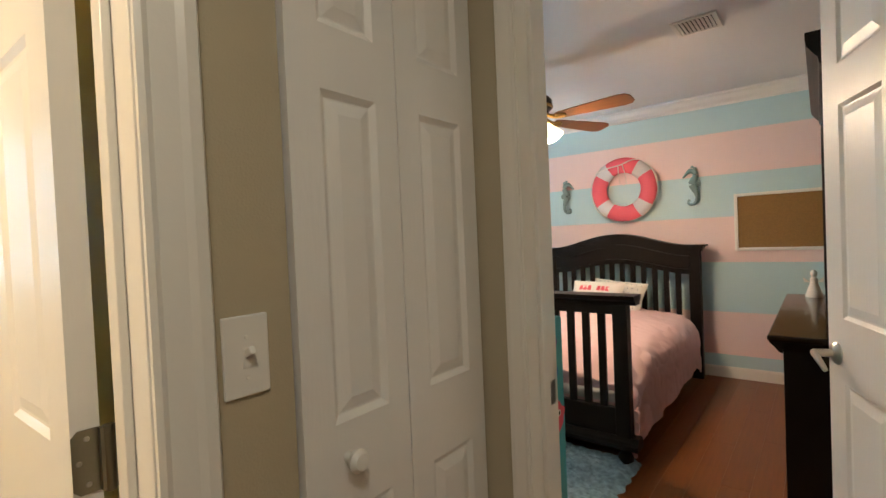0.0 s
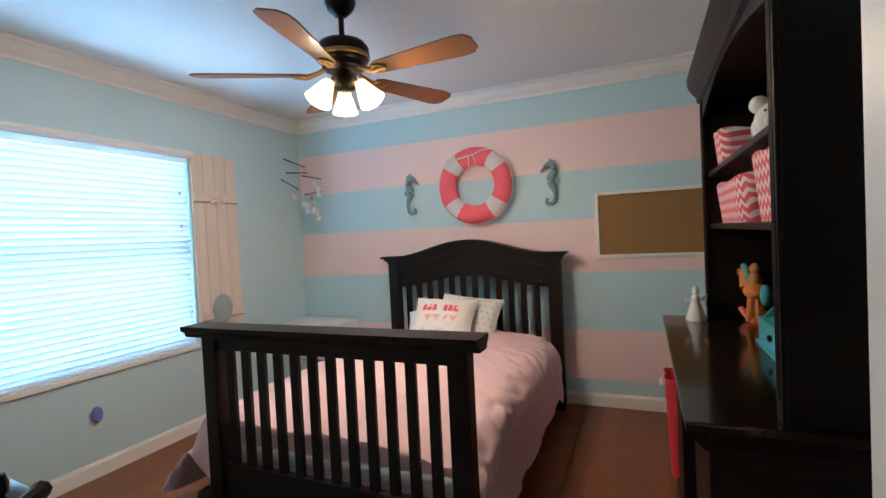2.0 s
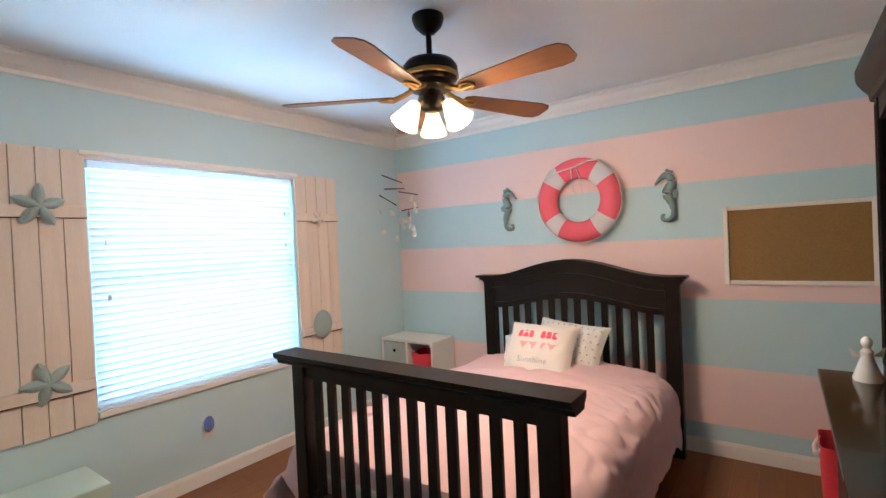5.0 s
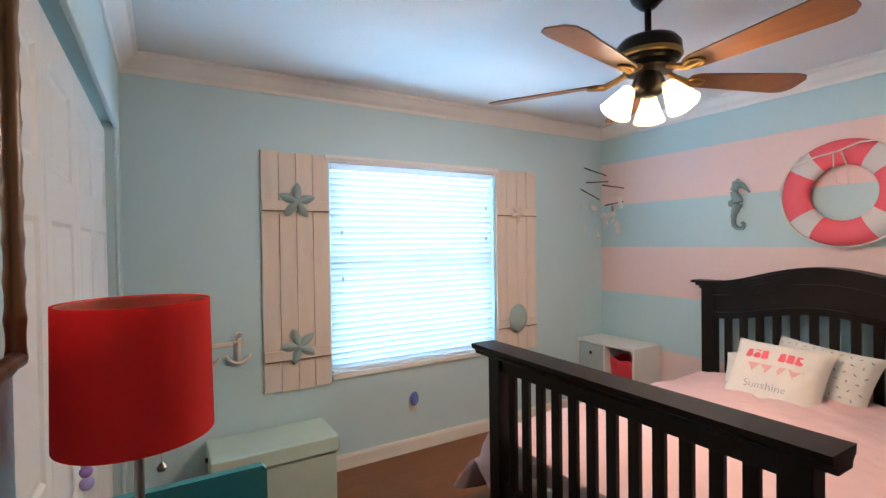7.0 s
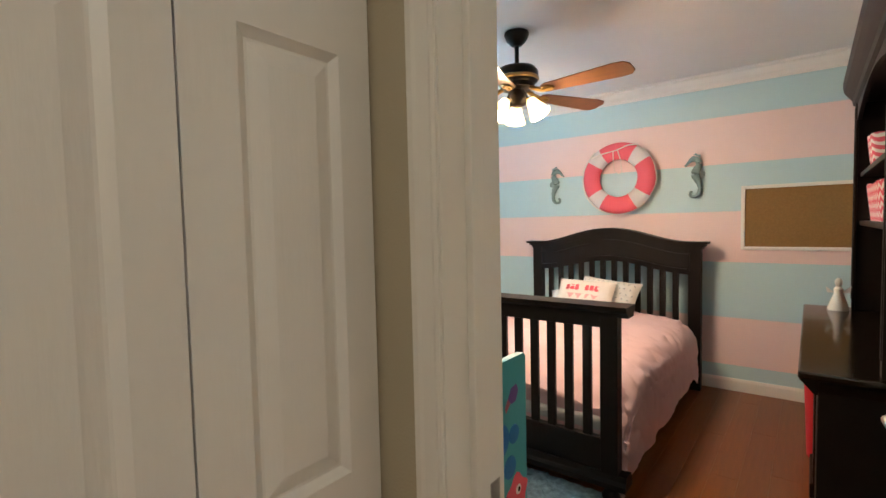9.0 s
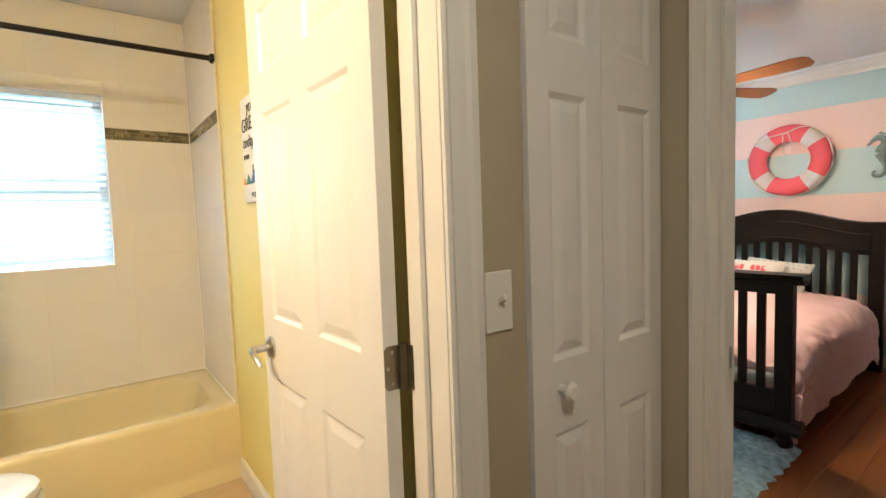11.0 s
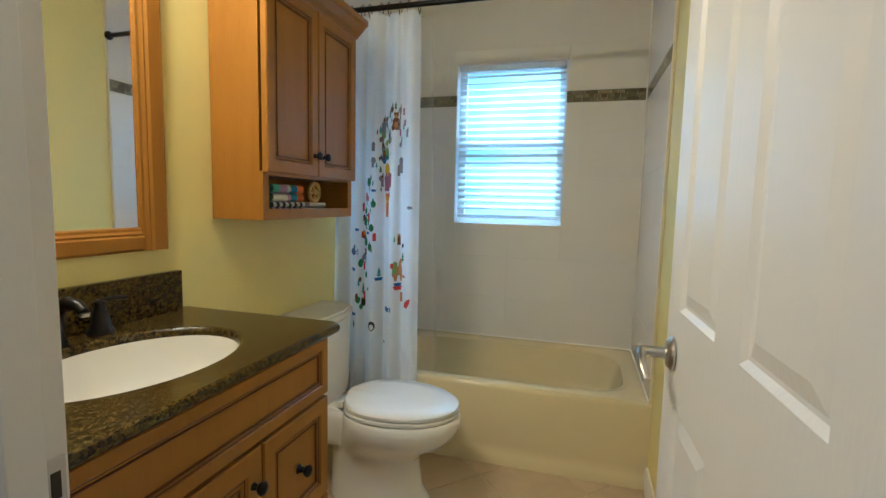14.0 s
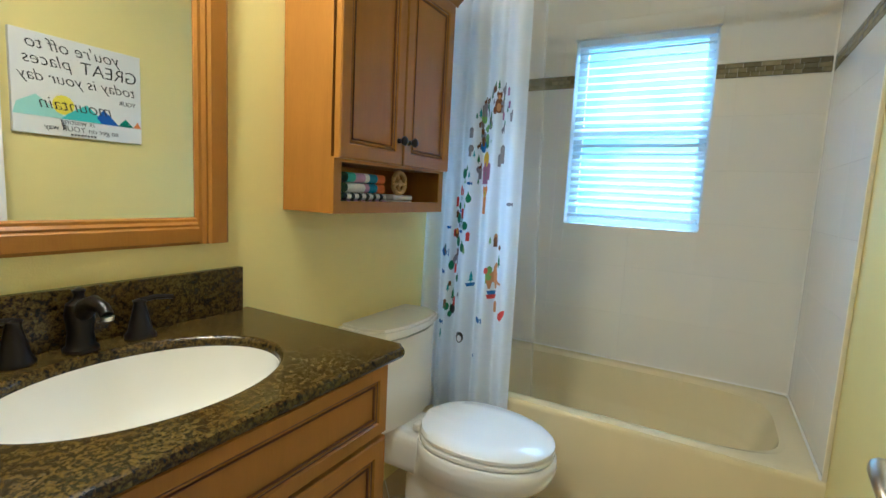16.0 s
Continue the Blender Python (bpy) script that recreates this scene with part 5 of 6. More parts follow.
part("spider", join(*[tube(spin([(0, 0, 1.245), (0.098 * math.cos(a), 0.098 * math.sin(a), 1.245)], L), 0.002, 6) for a in (0, 2.09, 4.19)]), "metal", lamp)
part("pull_chain", join(tube(spin([(0.035, 0.03, 1.22), (0.036, 0.03, 1.125)], L), 0.0012, 5), lathe([(0, 0), (0.006, 0.003), (0.007, 0.008), (0.003, 0.014), (0, 0.015)], 12, L @ pose(0.036, 0.03, 1.110))), "metal", lamp)

boom = thing("boombox", (-0.56, 1.74, 0.935), "glossy black rounded portable stereo", "stereo")
BX = pose(-0.565, 1.745, 1.005)


def boom_shape(u, v):
    a, b = 2 * math.pi * u, math.pi * (v - 0.5)
    f = lambda t: (1 if t > 0 else -1) * abs(t) ** 0.7
    return BX @ Vector((0.136 * f(math.cos(a)) * abs(math.cos(b)) ** 0.6, 0.110 * f(math.sin(a)) * abs(math.cos(b)) ** 0.6, 0.068 * f(math.sin(b))))


bb = surface(boom_shape, 48, 24, 0, True)
bmesh.ops.remove_doubles(bb, verts=list(bb.verts), dist=1e-4)
part("body", bb, "blackplastic", boom, smooth=True)
part("disc_lid", lathe([(0, 0.004), (0.060, 0.003), (0.066, 0), (0, -0.002)], 36, BX @ pose(-0.02, 0, 0.0665), 1.1, 0.9), mat("smoked_blue_plastic", (0.018, 0.026, 0.036), 0.08), boom, "smoky oval disc lid", True)
part("control_strip", tube([BX @ Vector((0.085 + 0.035 * math.sin(a), 0.09 * math.cos(a), 0.060 - 0.01 * math.sin(a))) for a in [math.radians(20 + 14 * i) for i in range(11)]], 0.010, 8), "blackplastic", boom, "dark control strip", True)
for u, v in ((0.075, 0.055), (0.112, 0.012)):
    part("knob", lathe([(0, 0), (0.010, 0), (0.011, 0.010), (0.008, 0.020), (0, 0.022)], 18, BX @ pose(u, v, 0.062)), "blackplastic", boom, smooth=True)
for k in range(5):
    part("button", lathe([(0, 0), (0.004, 0), (0.003, 0.003), (0, 0.003)], 10, BX @ pose(0.118 - 0.004 * k, -0.02 - 0.014 * k, 0.060)), "silver" if k % 2 else "blackplastic", boom)

salt = thing("salt_lamp", (-0.385, 1.69, 0.935), "orange rock salt lamp on a wooden base", "lamp")
part("base", lathe([(0, 0.935), (0.058, 0.935), (0.060, 0.95), (0.052, 0.958), (0, 0.958)], 24, pose(-0.385, 1.69, 0)), "maple", salt)


def rock(u, v):
    a, t = 2 * math.pi * u, v
    r = (0.066 * (1 - t ** 2.2) ** 0.5 + 0.004) * (1 + 0.18 * noise.noise(Vector((math.cos(a) * 1.6, math.sin(a) * 1.6, t * 3))))
    return Vector((-0.385 + r * math.cos(a), 1.69 + r * math.sin(a), 0.957 + 0.155 * t))


part("rock", surface(rock, 14, 7, 0, True), "salt", salt, "faceted glowing orange salt crystal")

# ---- bedroom: floor things ----
chest = thing("storage_chest", (-2.66, 2.26, 0), "mint green painted wooden storage chest, shut", "chest")
part("box", boxes((-2.825, -2.515, 1.945, 2.575, 0.0, 0.285), bev=0.003), "mint", chest)
part("lid", boxes((-2.832, -2.497, 1.935, 2.588, 0.287, 0.372), bev=0.008, seg=3), "mint", chest, "mint lid with worn edges")
# dark strip that paints the shade in the seam below the lid
part("lid_gap", boxes((-2.82, -2.513, 1.95, 2.577, 0.284, 0.288)), "darkgap", chest)
part("pull", lathe([(0, 0), (0.012, 0), (0.014, 0.012), (0, 0.016)], 14, pose(-2.66, 1.935, 0.33, 90, 0, 0)), "bronze", chest)

cub = thing("cube_shelf", (-2.545, 4.98, 0), "white laminate four-cube shelf with bins", "shelf")
for b in ((-2.832, -2.26, 4.812, 5.13, 0.590, 0.612), (-2.832, -2.26, 4.812, 5.13, 0.0, 0.03)):
    part("board", boxes(b, bev=0.001), "cubwhite", cub)
for x in (-2.832, -2.554, -2.278):
    part("upright", boxes((x, x + 0.018, 4.813, 5.129, 0.03, 0.590)), "cubwhite", cub)
part("shelf_board", boxes((-2.814, -2.278, 4.815, 5.129, 0.300, 0.318)), "cubwhite", cub)
part("back", boxes((-2.83, -2.262, 5.129, 5.134, 0.0, 0.60)), "cubwhite", cub)
for z in (0.031, 0.319):
    dr = part("drawer", boxes((-2.811, -2.557, 4.815, 5.11, z + 0.002, z + 0.262), bev=0.003), "grey", cub, "grey-green fabric drawer")
    part("grommet", lathe([(0, 0), (0.014, 0), (0.014, 0.003), (0, 0.003)], 16, pose(-2.684, 4.8145, z + 0.19, 90, 0, 0)), "blackplastic", dr)


def bin_(name, x0, x1, y0, y1, z0, z1, label, material="red"):
    def f(u, v):
        a = 2 * math.pi * u
        k = 0.86 + 0.14 * v
        c, s = math.cos(a), math.sin(a)
        d = (abs(c) ** 6 + abs(s) ** 6) ** (-1 / 6)
        return Vector(((x0 + x1) / 2 + (x1 - x0) / 2 * k * c * d, (y0 + y1) / 2 + (y1 - y0) / 2 * k * s * d, z0 + (z1 - z0) * v + 0.006 * math.sin(5 * a) * v))

    e = thing(name, ((x0 + x1) / 2, (y0 + y1) / 2, z0), label, "bin")
    part("wall", surface(f, 48, 8, 0.004, True), material, e, smooth=True)
    part("bottom", boxes((x0 + (x1 - x0) * 0.10, x1 - (x1 - x0) * 0.10, y0 + (y1 - y0) * 0.10, y1 - (y1 - y0) * 0.10, z0, z0 + 0.004)), material, e)
    return e


rb = bin_("fabric_bin", -2.525, -2.295, 4.83, 5.08, 0.319, 0.50, "red fabric bin in the cube shelf")
part("handle", tube([(-2.45, 4.835, 0.47), (-2.43, 4.815, 0.44), (-2.39, 4.815, 0.44), (-2.37, 4.835, 0.47)], 0.006, 6), "red", rb)
bin_("fabric_bin", -2.525, -2.295, 4.83, 5.08, 0.031, 0.23, "red fabric bin low in the cube shelf")
bag = bin_("tote_bag", 0.215, 0.50, 4.16, 4.44, 0.0, 0.52, "red fabric tote bag beside the desk")
part("handle", tube([(0.222, 4.22, 0.50), (0.20, 4.24, 0.47), (0.20, 4.34, 0.47), (0.222, 4.38, 0.50)], 0.007, 6), "rope", bag)


def shag(u, v):
    x, y = -1.97 + 1.56 * u, 2.26 + 0.92 * v
    n = noise.noise(Vector((x * 22, y * 22, 0))) + 0.6 * noise.noise(Vector((x * 55, y * 55, 3)))
    edge = min(1.0, min(u, 1 - u) * 40, min(v, 1 - v) * 26)
    return Vector((x + 0.02 * noise.noise(Vector((y * 20, u * 9, 7))), y + 0.02 * noise.noise(Vector((x * 20, v * 9, 9))), 0.003 + max(0.0, 0.022 + 0.016 * n) * edge))


rug = tagged(part("rug", surface(shag, 230, 140), "rug", smooth=True), "blue-grey shag rug on the wooden floor", "rug")

# ---- bedroom: on the desk and in the hutch ----
tagged(part("figurine", join(lathe([(0, 0), (0.042, 0), (0.044, 0.008), (0.030, 0.05), (0.018, 0.085), (0.020, 0.105), (0.010, 0.118), (0.016, 0.130), (0.017, 0.145), (0.008, 0.158), (0, 0.160)], 20, pose(0.35, 3.985, 0.868)), prism([(0.335, 0.955), (0.30, 0.985), (0.305, 0.955)], "y", 3.97, 3.978), prism([(0.365, 0.955), (0.40, 0.99), (0.395, 0.955)], "y", 3.99, 3.998)), "china", smooth=True), "small white angel figurine on the desk", "figurine")
M["zig"] = mat("coral_zigzag_canvas", (0.75, 0.2, 0.25), 0.8)
t = M["zig"].node_tree
co, sp = t.nodes.new("ShaderNodeNewGeometry"), t.nodes.new("ShaderNodeSeparateXYZ")
t.links.new(co.outputs["Position"], sp.inputs[0])
pp, ad, md, gt = (t.nodes.new("ShaderNodeMath") for k in range(4))
pp.operation, pp.inputs[1].default_value = "PINGPONG", 0.022
t.links.new(sp.outputs["Y"], pp.inputs[0])
ad.operation = "ADD"
t.links.new(pp.outputs[0], ad.inputs[0])
t.links.new(sp.outputs["Z"], ad.inputs[1])
md.operation, md.inputs[1].default_value = "PINGPONG", 0.018
t.links.new(ad.outputs[0], md.inputs[0])
gt.operation, gt.inputs[1].default_value = "GREATER_THAN", 0.010
t.links.new(md.outputs[0], gt.inputs[0])
mc = t.nodes.new("ShaderNodeMix")
mc.data_type = "RGBA"
mc.inputs[6].default_value, mc.inputs[7].default_value = (0.70, 0.10, 0.14, 1), (0.78, 0.66, 0.60, 1)
t.links.new(gt.outputs[0], mc.inputs[0])
t.links.new(mc.outputs[2], t.nodes["Principled BSDF"].inputs["Base Color"])
bin_("storage_basket", 0.44, 0.66, 3.80, 4.00, 1.545, 1.700, "coral and white woven basket on the upper shelf", "zig")
bin_("storage_basket", 0.435, 0.66, 3.36, 3.98, 1.31, 1.47, "wide coral zigzag canvas basket on the lower shelf", "zig")
bin_("storage_basket", 0.435, 0.68, 2.86, 3.22, 1.31, 1.50, "tall coral zigzag canvas basket on the lower shelf", "zig")
pig = lambda c, r: lathe([(0, -1)] + [(math.sin(math.pi * i / 12), -math.cos(math.pi * i / 12)) for i in range(1, 12)] + [(0, 1)], 24, Matrix.Translation(c) @ Matrix.Diagonal((*r, 1)))
pb = thing("piggy_bank", (0.57, 3.42, 1.545), "white ceramic piggy bank on the upper shelf", "piggy bank")
PG = pose(0.560, 3.42, 1.545, 0, 0, -16) @ Matrix.Scale(0.86, 4)


def pigball(c, rad, tilt=0):
    out = pig((0, 0, 0), rad)
    out.transform(PG @ pose(*c, 0, tilt, 0))
    return out


part("body", join(pigball((0, 0.03, 0.092), (0.092, 0.120, 0.078)), pigball((0, -0.055, 0.108), (0.074, 0.062, 0.070))), "china", pb, smooth=True)
sn = part("snout", lathe([(0, 0), (0.030, 0), (0.029, 0.016), (0.025, 0.021), (0, 0.022)], 22, PG @ pose(0, -0.106, 0.098, 90, 0, 0), 1.15, 0.85), "china", pb, smooth=True)
for sg in (-1, 1):
    part("ear", join(pigball((sg * 0.056, -0.030, 0.176), (0.034, 0.012, 0.036), sg * 24), pigball((sg * 0.056, -0.038, 0.174), (0.023, 0.008, 0.025), sg * 24)), "china", pb, smooth=True)
    part("eye", pigball((sg * 0.030, -0.103, 0.137), (0.0055, 0.004, 0.0065)), "blackplastic", pb, smooth=True)
    part("nostril", pigball((sg * 0.011, -0.128, 0.098), (0.004, 0.002, 0.006)), "darkgap", sn)
    for dy in (-0.05, 0.08):
        part("foot", lathe([(0, 0), (0.020, 0), (0.026, 0.04), (0, 0.05)], 14, PG @ pose(sg * 0.048, dy, 0)), "china", pb, smooth=True)
M["toyorange"] = mat("orange_toy_wood", (0.62, 0.20, 0.03), 0.45, var=0.2)
M["toyred"] = mat("red_orange_toy_paint", (0.72, 0.15, 0.05), 0.45, var=0.1)
M["toybrown"] = mat("tan_toy_wood", (0.48, 0.22, 0.06), 0.5, var=0.2)
rh = thing("rocking_horse", (0.575, 3.93, 0.868), "orange and blue wooden rocking horse toy on the desk", "toy")
for y in (3.90, 3.965):
    part("rocker", tube([(0.575 - 0.085 * math.sin(a) * 0.6, y + 0.09 * math.sin(a) * 0.9, 0.998 - 0.122 * math.cos(a)) for a in [math.radians(-52 + 13 * i) for i in range(9)]], 0.011, 8), "toyred", rh, "red-orange rocker")
for k, (dx, dy) in enumerate(((-0.03, -0.04), (0.0, -0.045), (0.0, 0.045), (0.03, 0.04))):
    part("leg", tube([(0.575 + dx * 1.2, 3.932 + dy * 1.1, 0.885), (0.575 + dx * 0.6, 3.932 + dy * 0.6, 0.99)], [0.010, 0.016], 8), "toyorange", rh)
part("body", pig((0.575, 3.932, 1.01), (0.045, 0.072, 0.036)), "toyorange", rh, smooth=True)
part("head", join(tube([(0.555, 3.985, 1.02), (0.550, 4.005, 1.065), (0.548, 4.012, 1.095)], [0.030, 0.022, 0.020], 10), pig((0.540, 4.030, 1.085), (0.017, 0.034, 0.019))), "toyorange", rh, smooth=True)
part("mane", tube([(0.56, 3.97, 1.04), (0.556, 3.99, 1.10), (0.548, 4.02, 1.115)], 0.012, 8), "turq", rh, "turquoise mane", True)
part("tail", pig((0.60, 3.865, 1.00), (0.022, 0.026, 0.045)), "turq", rh, "turquoise tail", True)
part("rider", join(pig((0.575, 3.925, 1.055), (0.026, 0.026, 0.045)), pig((0.575, 3.925, 1.106), (0.021, 0.021, 0.026))), "toybrown", rh, smooth=True)
tb = thing("trinket_box", (0.62, 3.38, 0.868), "turquoise wooden trinket chest with a drawer", "box")
part("body", boxes((0.515, 0.76, 3.18, 3.56, 0.880, 0.965), bev=0.002), "turq", tb)
part("plinth", boxes((0.505, 0.765, 3.17, 3.57, 0.868, 0.880), bev=0.002), "turq", tb)
part("curved_side", prism([(0.53, 0.965), (0.56, 1.00), (0.62, 1.015), (0.70, 1.05), (0.755, 1.055), (0.755, 0.965)], "y", 3.545, 3.558), "turq", tb)
part("pull", lathe([(0, 0), (0.010, 0), (0.012, 0.010), (0, 0.014)], 14, pose(0.5145, 3.37, 0.925, 0, -90, 0)), "bronze", tb, "dark metal pull")

# ---- hall ----
sw = thing("light_switch", (-0.278, 0.835, 1.145), "white toggle light switch plate on the beige wall", "light switch")
part("plate", boxes((-0.2778, -0.2715, 0.793, 0.864, 1.086, 1.205), bev=0.0025), "white", sw)
part("slot", boxes((-0.2716, -0.2708, 0.8220, 0.8350, 1.128, 1.158)), "grout", sw)
part("toggle", boxes((0, 0.020, -0.0045, 0.0045, -0.006, 0.006), bev=0.002, m=pose(-0.272, 0.8285, 1.147, 0, -28, 0)), "white", sw)
for z in (1.113, 1.173):
    part("screw", lathe([(0, 0), (0.0032, 0), (0.0025, 0.0012), (0, 0.0012)], 10, pose(-0.2715, 0.8285, z, 0, 90, 0)), "grout", sw)

# ---- bathroom ----
counter = thing("countertop", (-0.78, -0.46, 0.84), "polished brown granite vanity top with backsplash", "countertop")
SC, SRX, SRY = (-0.785, -0.452), 0.236, 0.176
POLY = [(-1.202, -0.728), (-1.202, -0.212), (-1.178, -0.186), (-0.388, -0.186), (-0.388, -0.728)]


def ray_to_poly(a):
    d = Vector((math.cos(a), math.sin(a)))
    best = 9
    for p, q_ in zip(POLY, POLY[1:] + POLY[:1]):
        e_ = (q_[0] - p[0], q_[1] - p[1])
        den = d.x * e_[1] - d.y * e_[0]
        if abs(den) > 1e-9:
            w = ((p[0] - SC[0]) * e_[1] - (p[1] - SC[1]) * e_[0]) / den
            s = ((p[0] - SC[0]) * d.y - (p[1] - SC[1]) * d.x) / den
            if w > 0 and -1e-6 <= s <= 1 + 1e-6:
                best = min(best, w)
    return best


angs = sorted([2 * math.pi * i / 96 for i in range(96)] + [math.atan2(p[1] - SC[1], p[0] - SC[0]) % (2 * math.pi) for p in POLY])
out = bmesh.new()
prof = [("e", 1.03, 0.868), ("e", 1.0, 0.873), ("e", 1.0, 0.883), ("e", 1.025, 0.891), ("e", 1.05, 0.893), ("e", 1.06, 0.893), ("e", 1.10, 0.893), ("p", -0.030, 0.893), ("p", -0.012, 0.893), ("p", -0.010, 0.893), ("p", -0.003, 0.8905), ("p", 0.0, 0.884), ("p", -0.001, 0.877), ("p", -0.005, 0.871), ("p", -0.012, 0.868)]
rows_ = []
for kind, k, z in prof:
    row = []
    for a in angs:
        d = Vector((math.cos(a), math.sin(a)))
        r = 1 / math.sqrt((d.x / SRX) ** 2 + (d.y / SRY) ** 2) * k if kind == "e" else ray_to_poly(a) + k
        row.append(out.verts.new((SC[0] + d.x * r, SC[1] + d.y * r, z)))
    rows_.append(row)
for A, B_ in zip(rows_, rows_[1:]):
    for i in range(len(angs)):
        j = (i + 1) % len(angs)
        out.faces.new((A[i], A[j], B_[j], B_[i]))
bmesh.ops.recalc_face_normals(out, faces=list(out.faces))
part("slab", out, "granite", counter, smooth=True)
part("backsplash", boxes((-1.168, -0.388, -0.729, -0.708, 0.8932, 1.009), bev=0.002), "granite", counter)
sink = thing("sink", (SC[0], SC[1], 0.70), "white oval undermount sink", "sink")
part("bowl", lathe([(1.015, 0.872), (0.998, 0.8725), (0.985, 0.84), (0.96, 0.81), (0.90, 0.765), (0.72, 0.725), (0.40, 0.702), (0.10, 0.698), (0.10, 0.690), (0.42, 0.694), (0.75, 0.716), (0.95, 0.760), (1.00, 0.81), (1.012, 0.84), (1.015, 0.872)], 56, pose(SC[0], SC[1], 0), SRX, SRY, False), "china", sink, smooth=True)
part("drain", lathe([(0, 0), (0.020, 0), (0.018, 0.004), (0, 0.004)], 20, pose(SC[0], SC[1], 0.699)), "bronze", sink)
fau = thing("faucet", (-0.775, -0.672, 0.893), "oil-rubbed bronze widespread faucet", "faucet")
part("spout", join(lathe([(0, 0.893), (0.030, 0.893), (0.030, 0.899), (0.024, 0.905), (0.021, 0.93), (0.025, 0.965), (0.022, 0.985), (0.010, 0.995), (0.008, 1.004), (0.012, 1.012), (0, 1.018)], 22, pose(-0.775, -0.672, 0)), tube([(-0.775, -0.668, 0.960), (-0.776, -0.645, 0.985), (-0.777, -0.620, 0.994), (-0.778, -0.592, 0.990), (-0.779, -0.578, 0.978)], [0.018, 0.017, 0.015, 0.012, 0.011], 12)), "bronze", fau, smooth=True)
part("spout_tip", lathe([(0, 0), (0.010, 0), (0.011, 0.008), (0, 0.010)], 14, pose(-0.779, -0.577, 0.968)), "metal", fau, "worn bright spout tip", True)
for x, sgn in ((-0.885, -1), (-0.675, 1)):
    part("tap", join(lathe([(0, 0.893), (0.030, 0.893), (0.030, 0.899), (0.024, 0.907), (0.013, 0.955), (0.011, 0.965), (0.014, 0.972), (0, 0.978)], 22, pose(x, -0.672, 0)), tube([(x, -0.672, 0.972), (x + sgn * 0.03, -0.668, 0.976), (x + sgn * 0.065, -0.662, 0.972)], [0.006, 0.006, 0.005], 8)), "bronze", fau, "bronze lever tap", True)

bmir = thing("vanity_mirror", (-0.76, -0.725, 1.08), "wall mirror in a wide honey maple frame", "mirror")
part("glass", boxes((-1.05, -0.47, -0.7285, -0.722, 1.115, 1.96)), "mirror", bmir, "silvered mirror glass")
FR = [(0.0, 0.0), (0.0, 0.018), (0.010, 0.026), (0.050, 0.026), (0.056, 0.020), (0.062, 0.022), (0.070, 0.016), (0.078, 0.016), (0.083, 0.010), (0.083, 0.0)]
for nm, poly, ax, a0, a1 in (("frame_bar", [(-1.125 + u, -0.7285 + d) for u, d in FR], "z", 1.078, 2.035), ("frame_bar", [(-0.395 - u, -0.7285 + d) for u, d in FR], "z", 1.078, 2.035)):
    part(nm, prism(poly, ax, a0, a1), "maple", bmir)
for z, s in ((1.078, 1), (2.035, -1)):
    part("frame_bar", prism([(-0.7285 + d * 0.99, z + s * u * 0.78) for u, d in FR], "x", -1.0425, -0.4775), "maple", bmir)

cab = thing("wall_cabinet", (-1.67, -0.64, 1.16), "honey maple wall cabinet with two doors and an open shelf", "cabinet")
CX0, CX1 = -1.912, -1.318
for x in (CX0, CX1 - 0.016):
    part("side", boxes((x, x + 0.016, -0.728, -0.545, 1.160, 1.93), bev=0.001), "maple", cab)
part("bottom", boxes((CX0 + 0.016, CX1 - 0.016, -0.728, -0.546, 1.160, 1.178)), "maple", cab)
for b in ((CX0, CX1, 1.160, 1.195), (CX0, CX1, 1.303, 1.315), (CX0, CX0 + 0.03, 1.195, 1.303), (CX1 - 0.03, CX1, 1.195, 1.303), (CX0, CX1, 1.88, 1.93)):
    part("frame_rail", boxes((b[0], b[1], -0.545, -0.533, b[2], b[3])), "maple", cab)
part("shelf", boxes((CX0 + 0.016, CX1 - 0.016, -0.728, -0.546, 1.305, 1.317)), "maple", cab)
part("top", boxes((CX0 + 0.016, CX1 - 0.016, -0.728, -0.546, 1.912, 1.93)), "maple", cab)
part("back", boxes((CX0 + 0.016, CX1 - 0.016, -0.7285, -0.722, 1.178, 1.912)), "maple", cab)


def VF(x, z):
    return pose(x, -0.515, z, 0, 0, 180)


maple_front("door", cab, CX1 + 0.002, 0.296, 1.312, 0.595, (0.270, 0.075), 0.85)
maple_front("door", cab, CX1 - 0.298, 0.296, 1.312, 0.595, (0.028, 0.075), 0.85)
CC = [(0.0, 0.0), (0.006, 0.010), (0.020, 0.022), (0.040, 0.045), (0.052, 0.052), (0.052, 0.072), (0.0, 0.072)]
part("cornice", prism([(-0.533 + a, 1.918 + b) for a, b in CC] + [(-0.728, 1.99), (-0.728, 1.93), (-0.545, 1.93)], "x", CX0 - 0.05, CX1 + 0.05), "maple", cab)
CLOTH = {k: mat("towel_" + k, c, 0.95, var=0.25, scale=40, bump=0.6, bscale=350) for k, c in {"pine": (0.012, 0.045, 0.03), "aqua": (0.10, 0.42, 0.34), "lilac": (0.48, 0.28, 0.46), "blue": (0.03, 0.22, 0.40), "orange": (0.75, 0.20, 0.05), "white": (0.72, 0.72, 0.70), "navy": (0.012, 0.028, 0.05)}.items()}


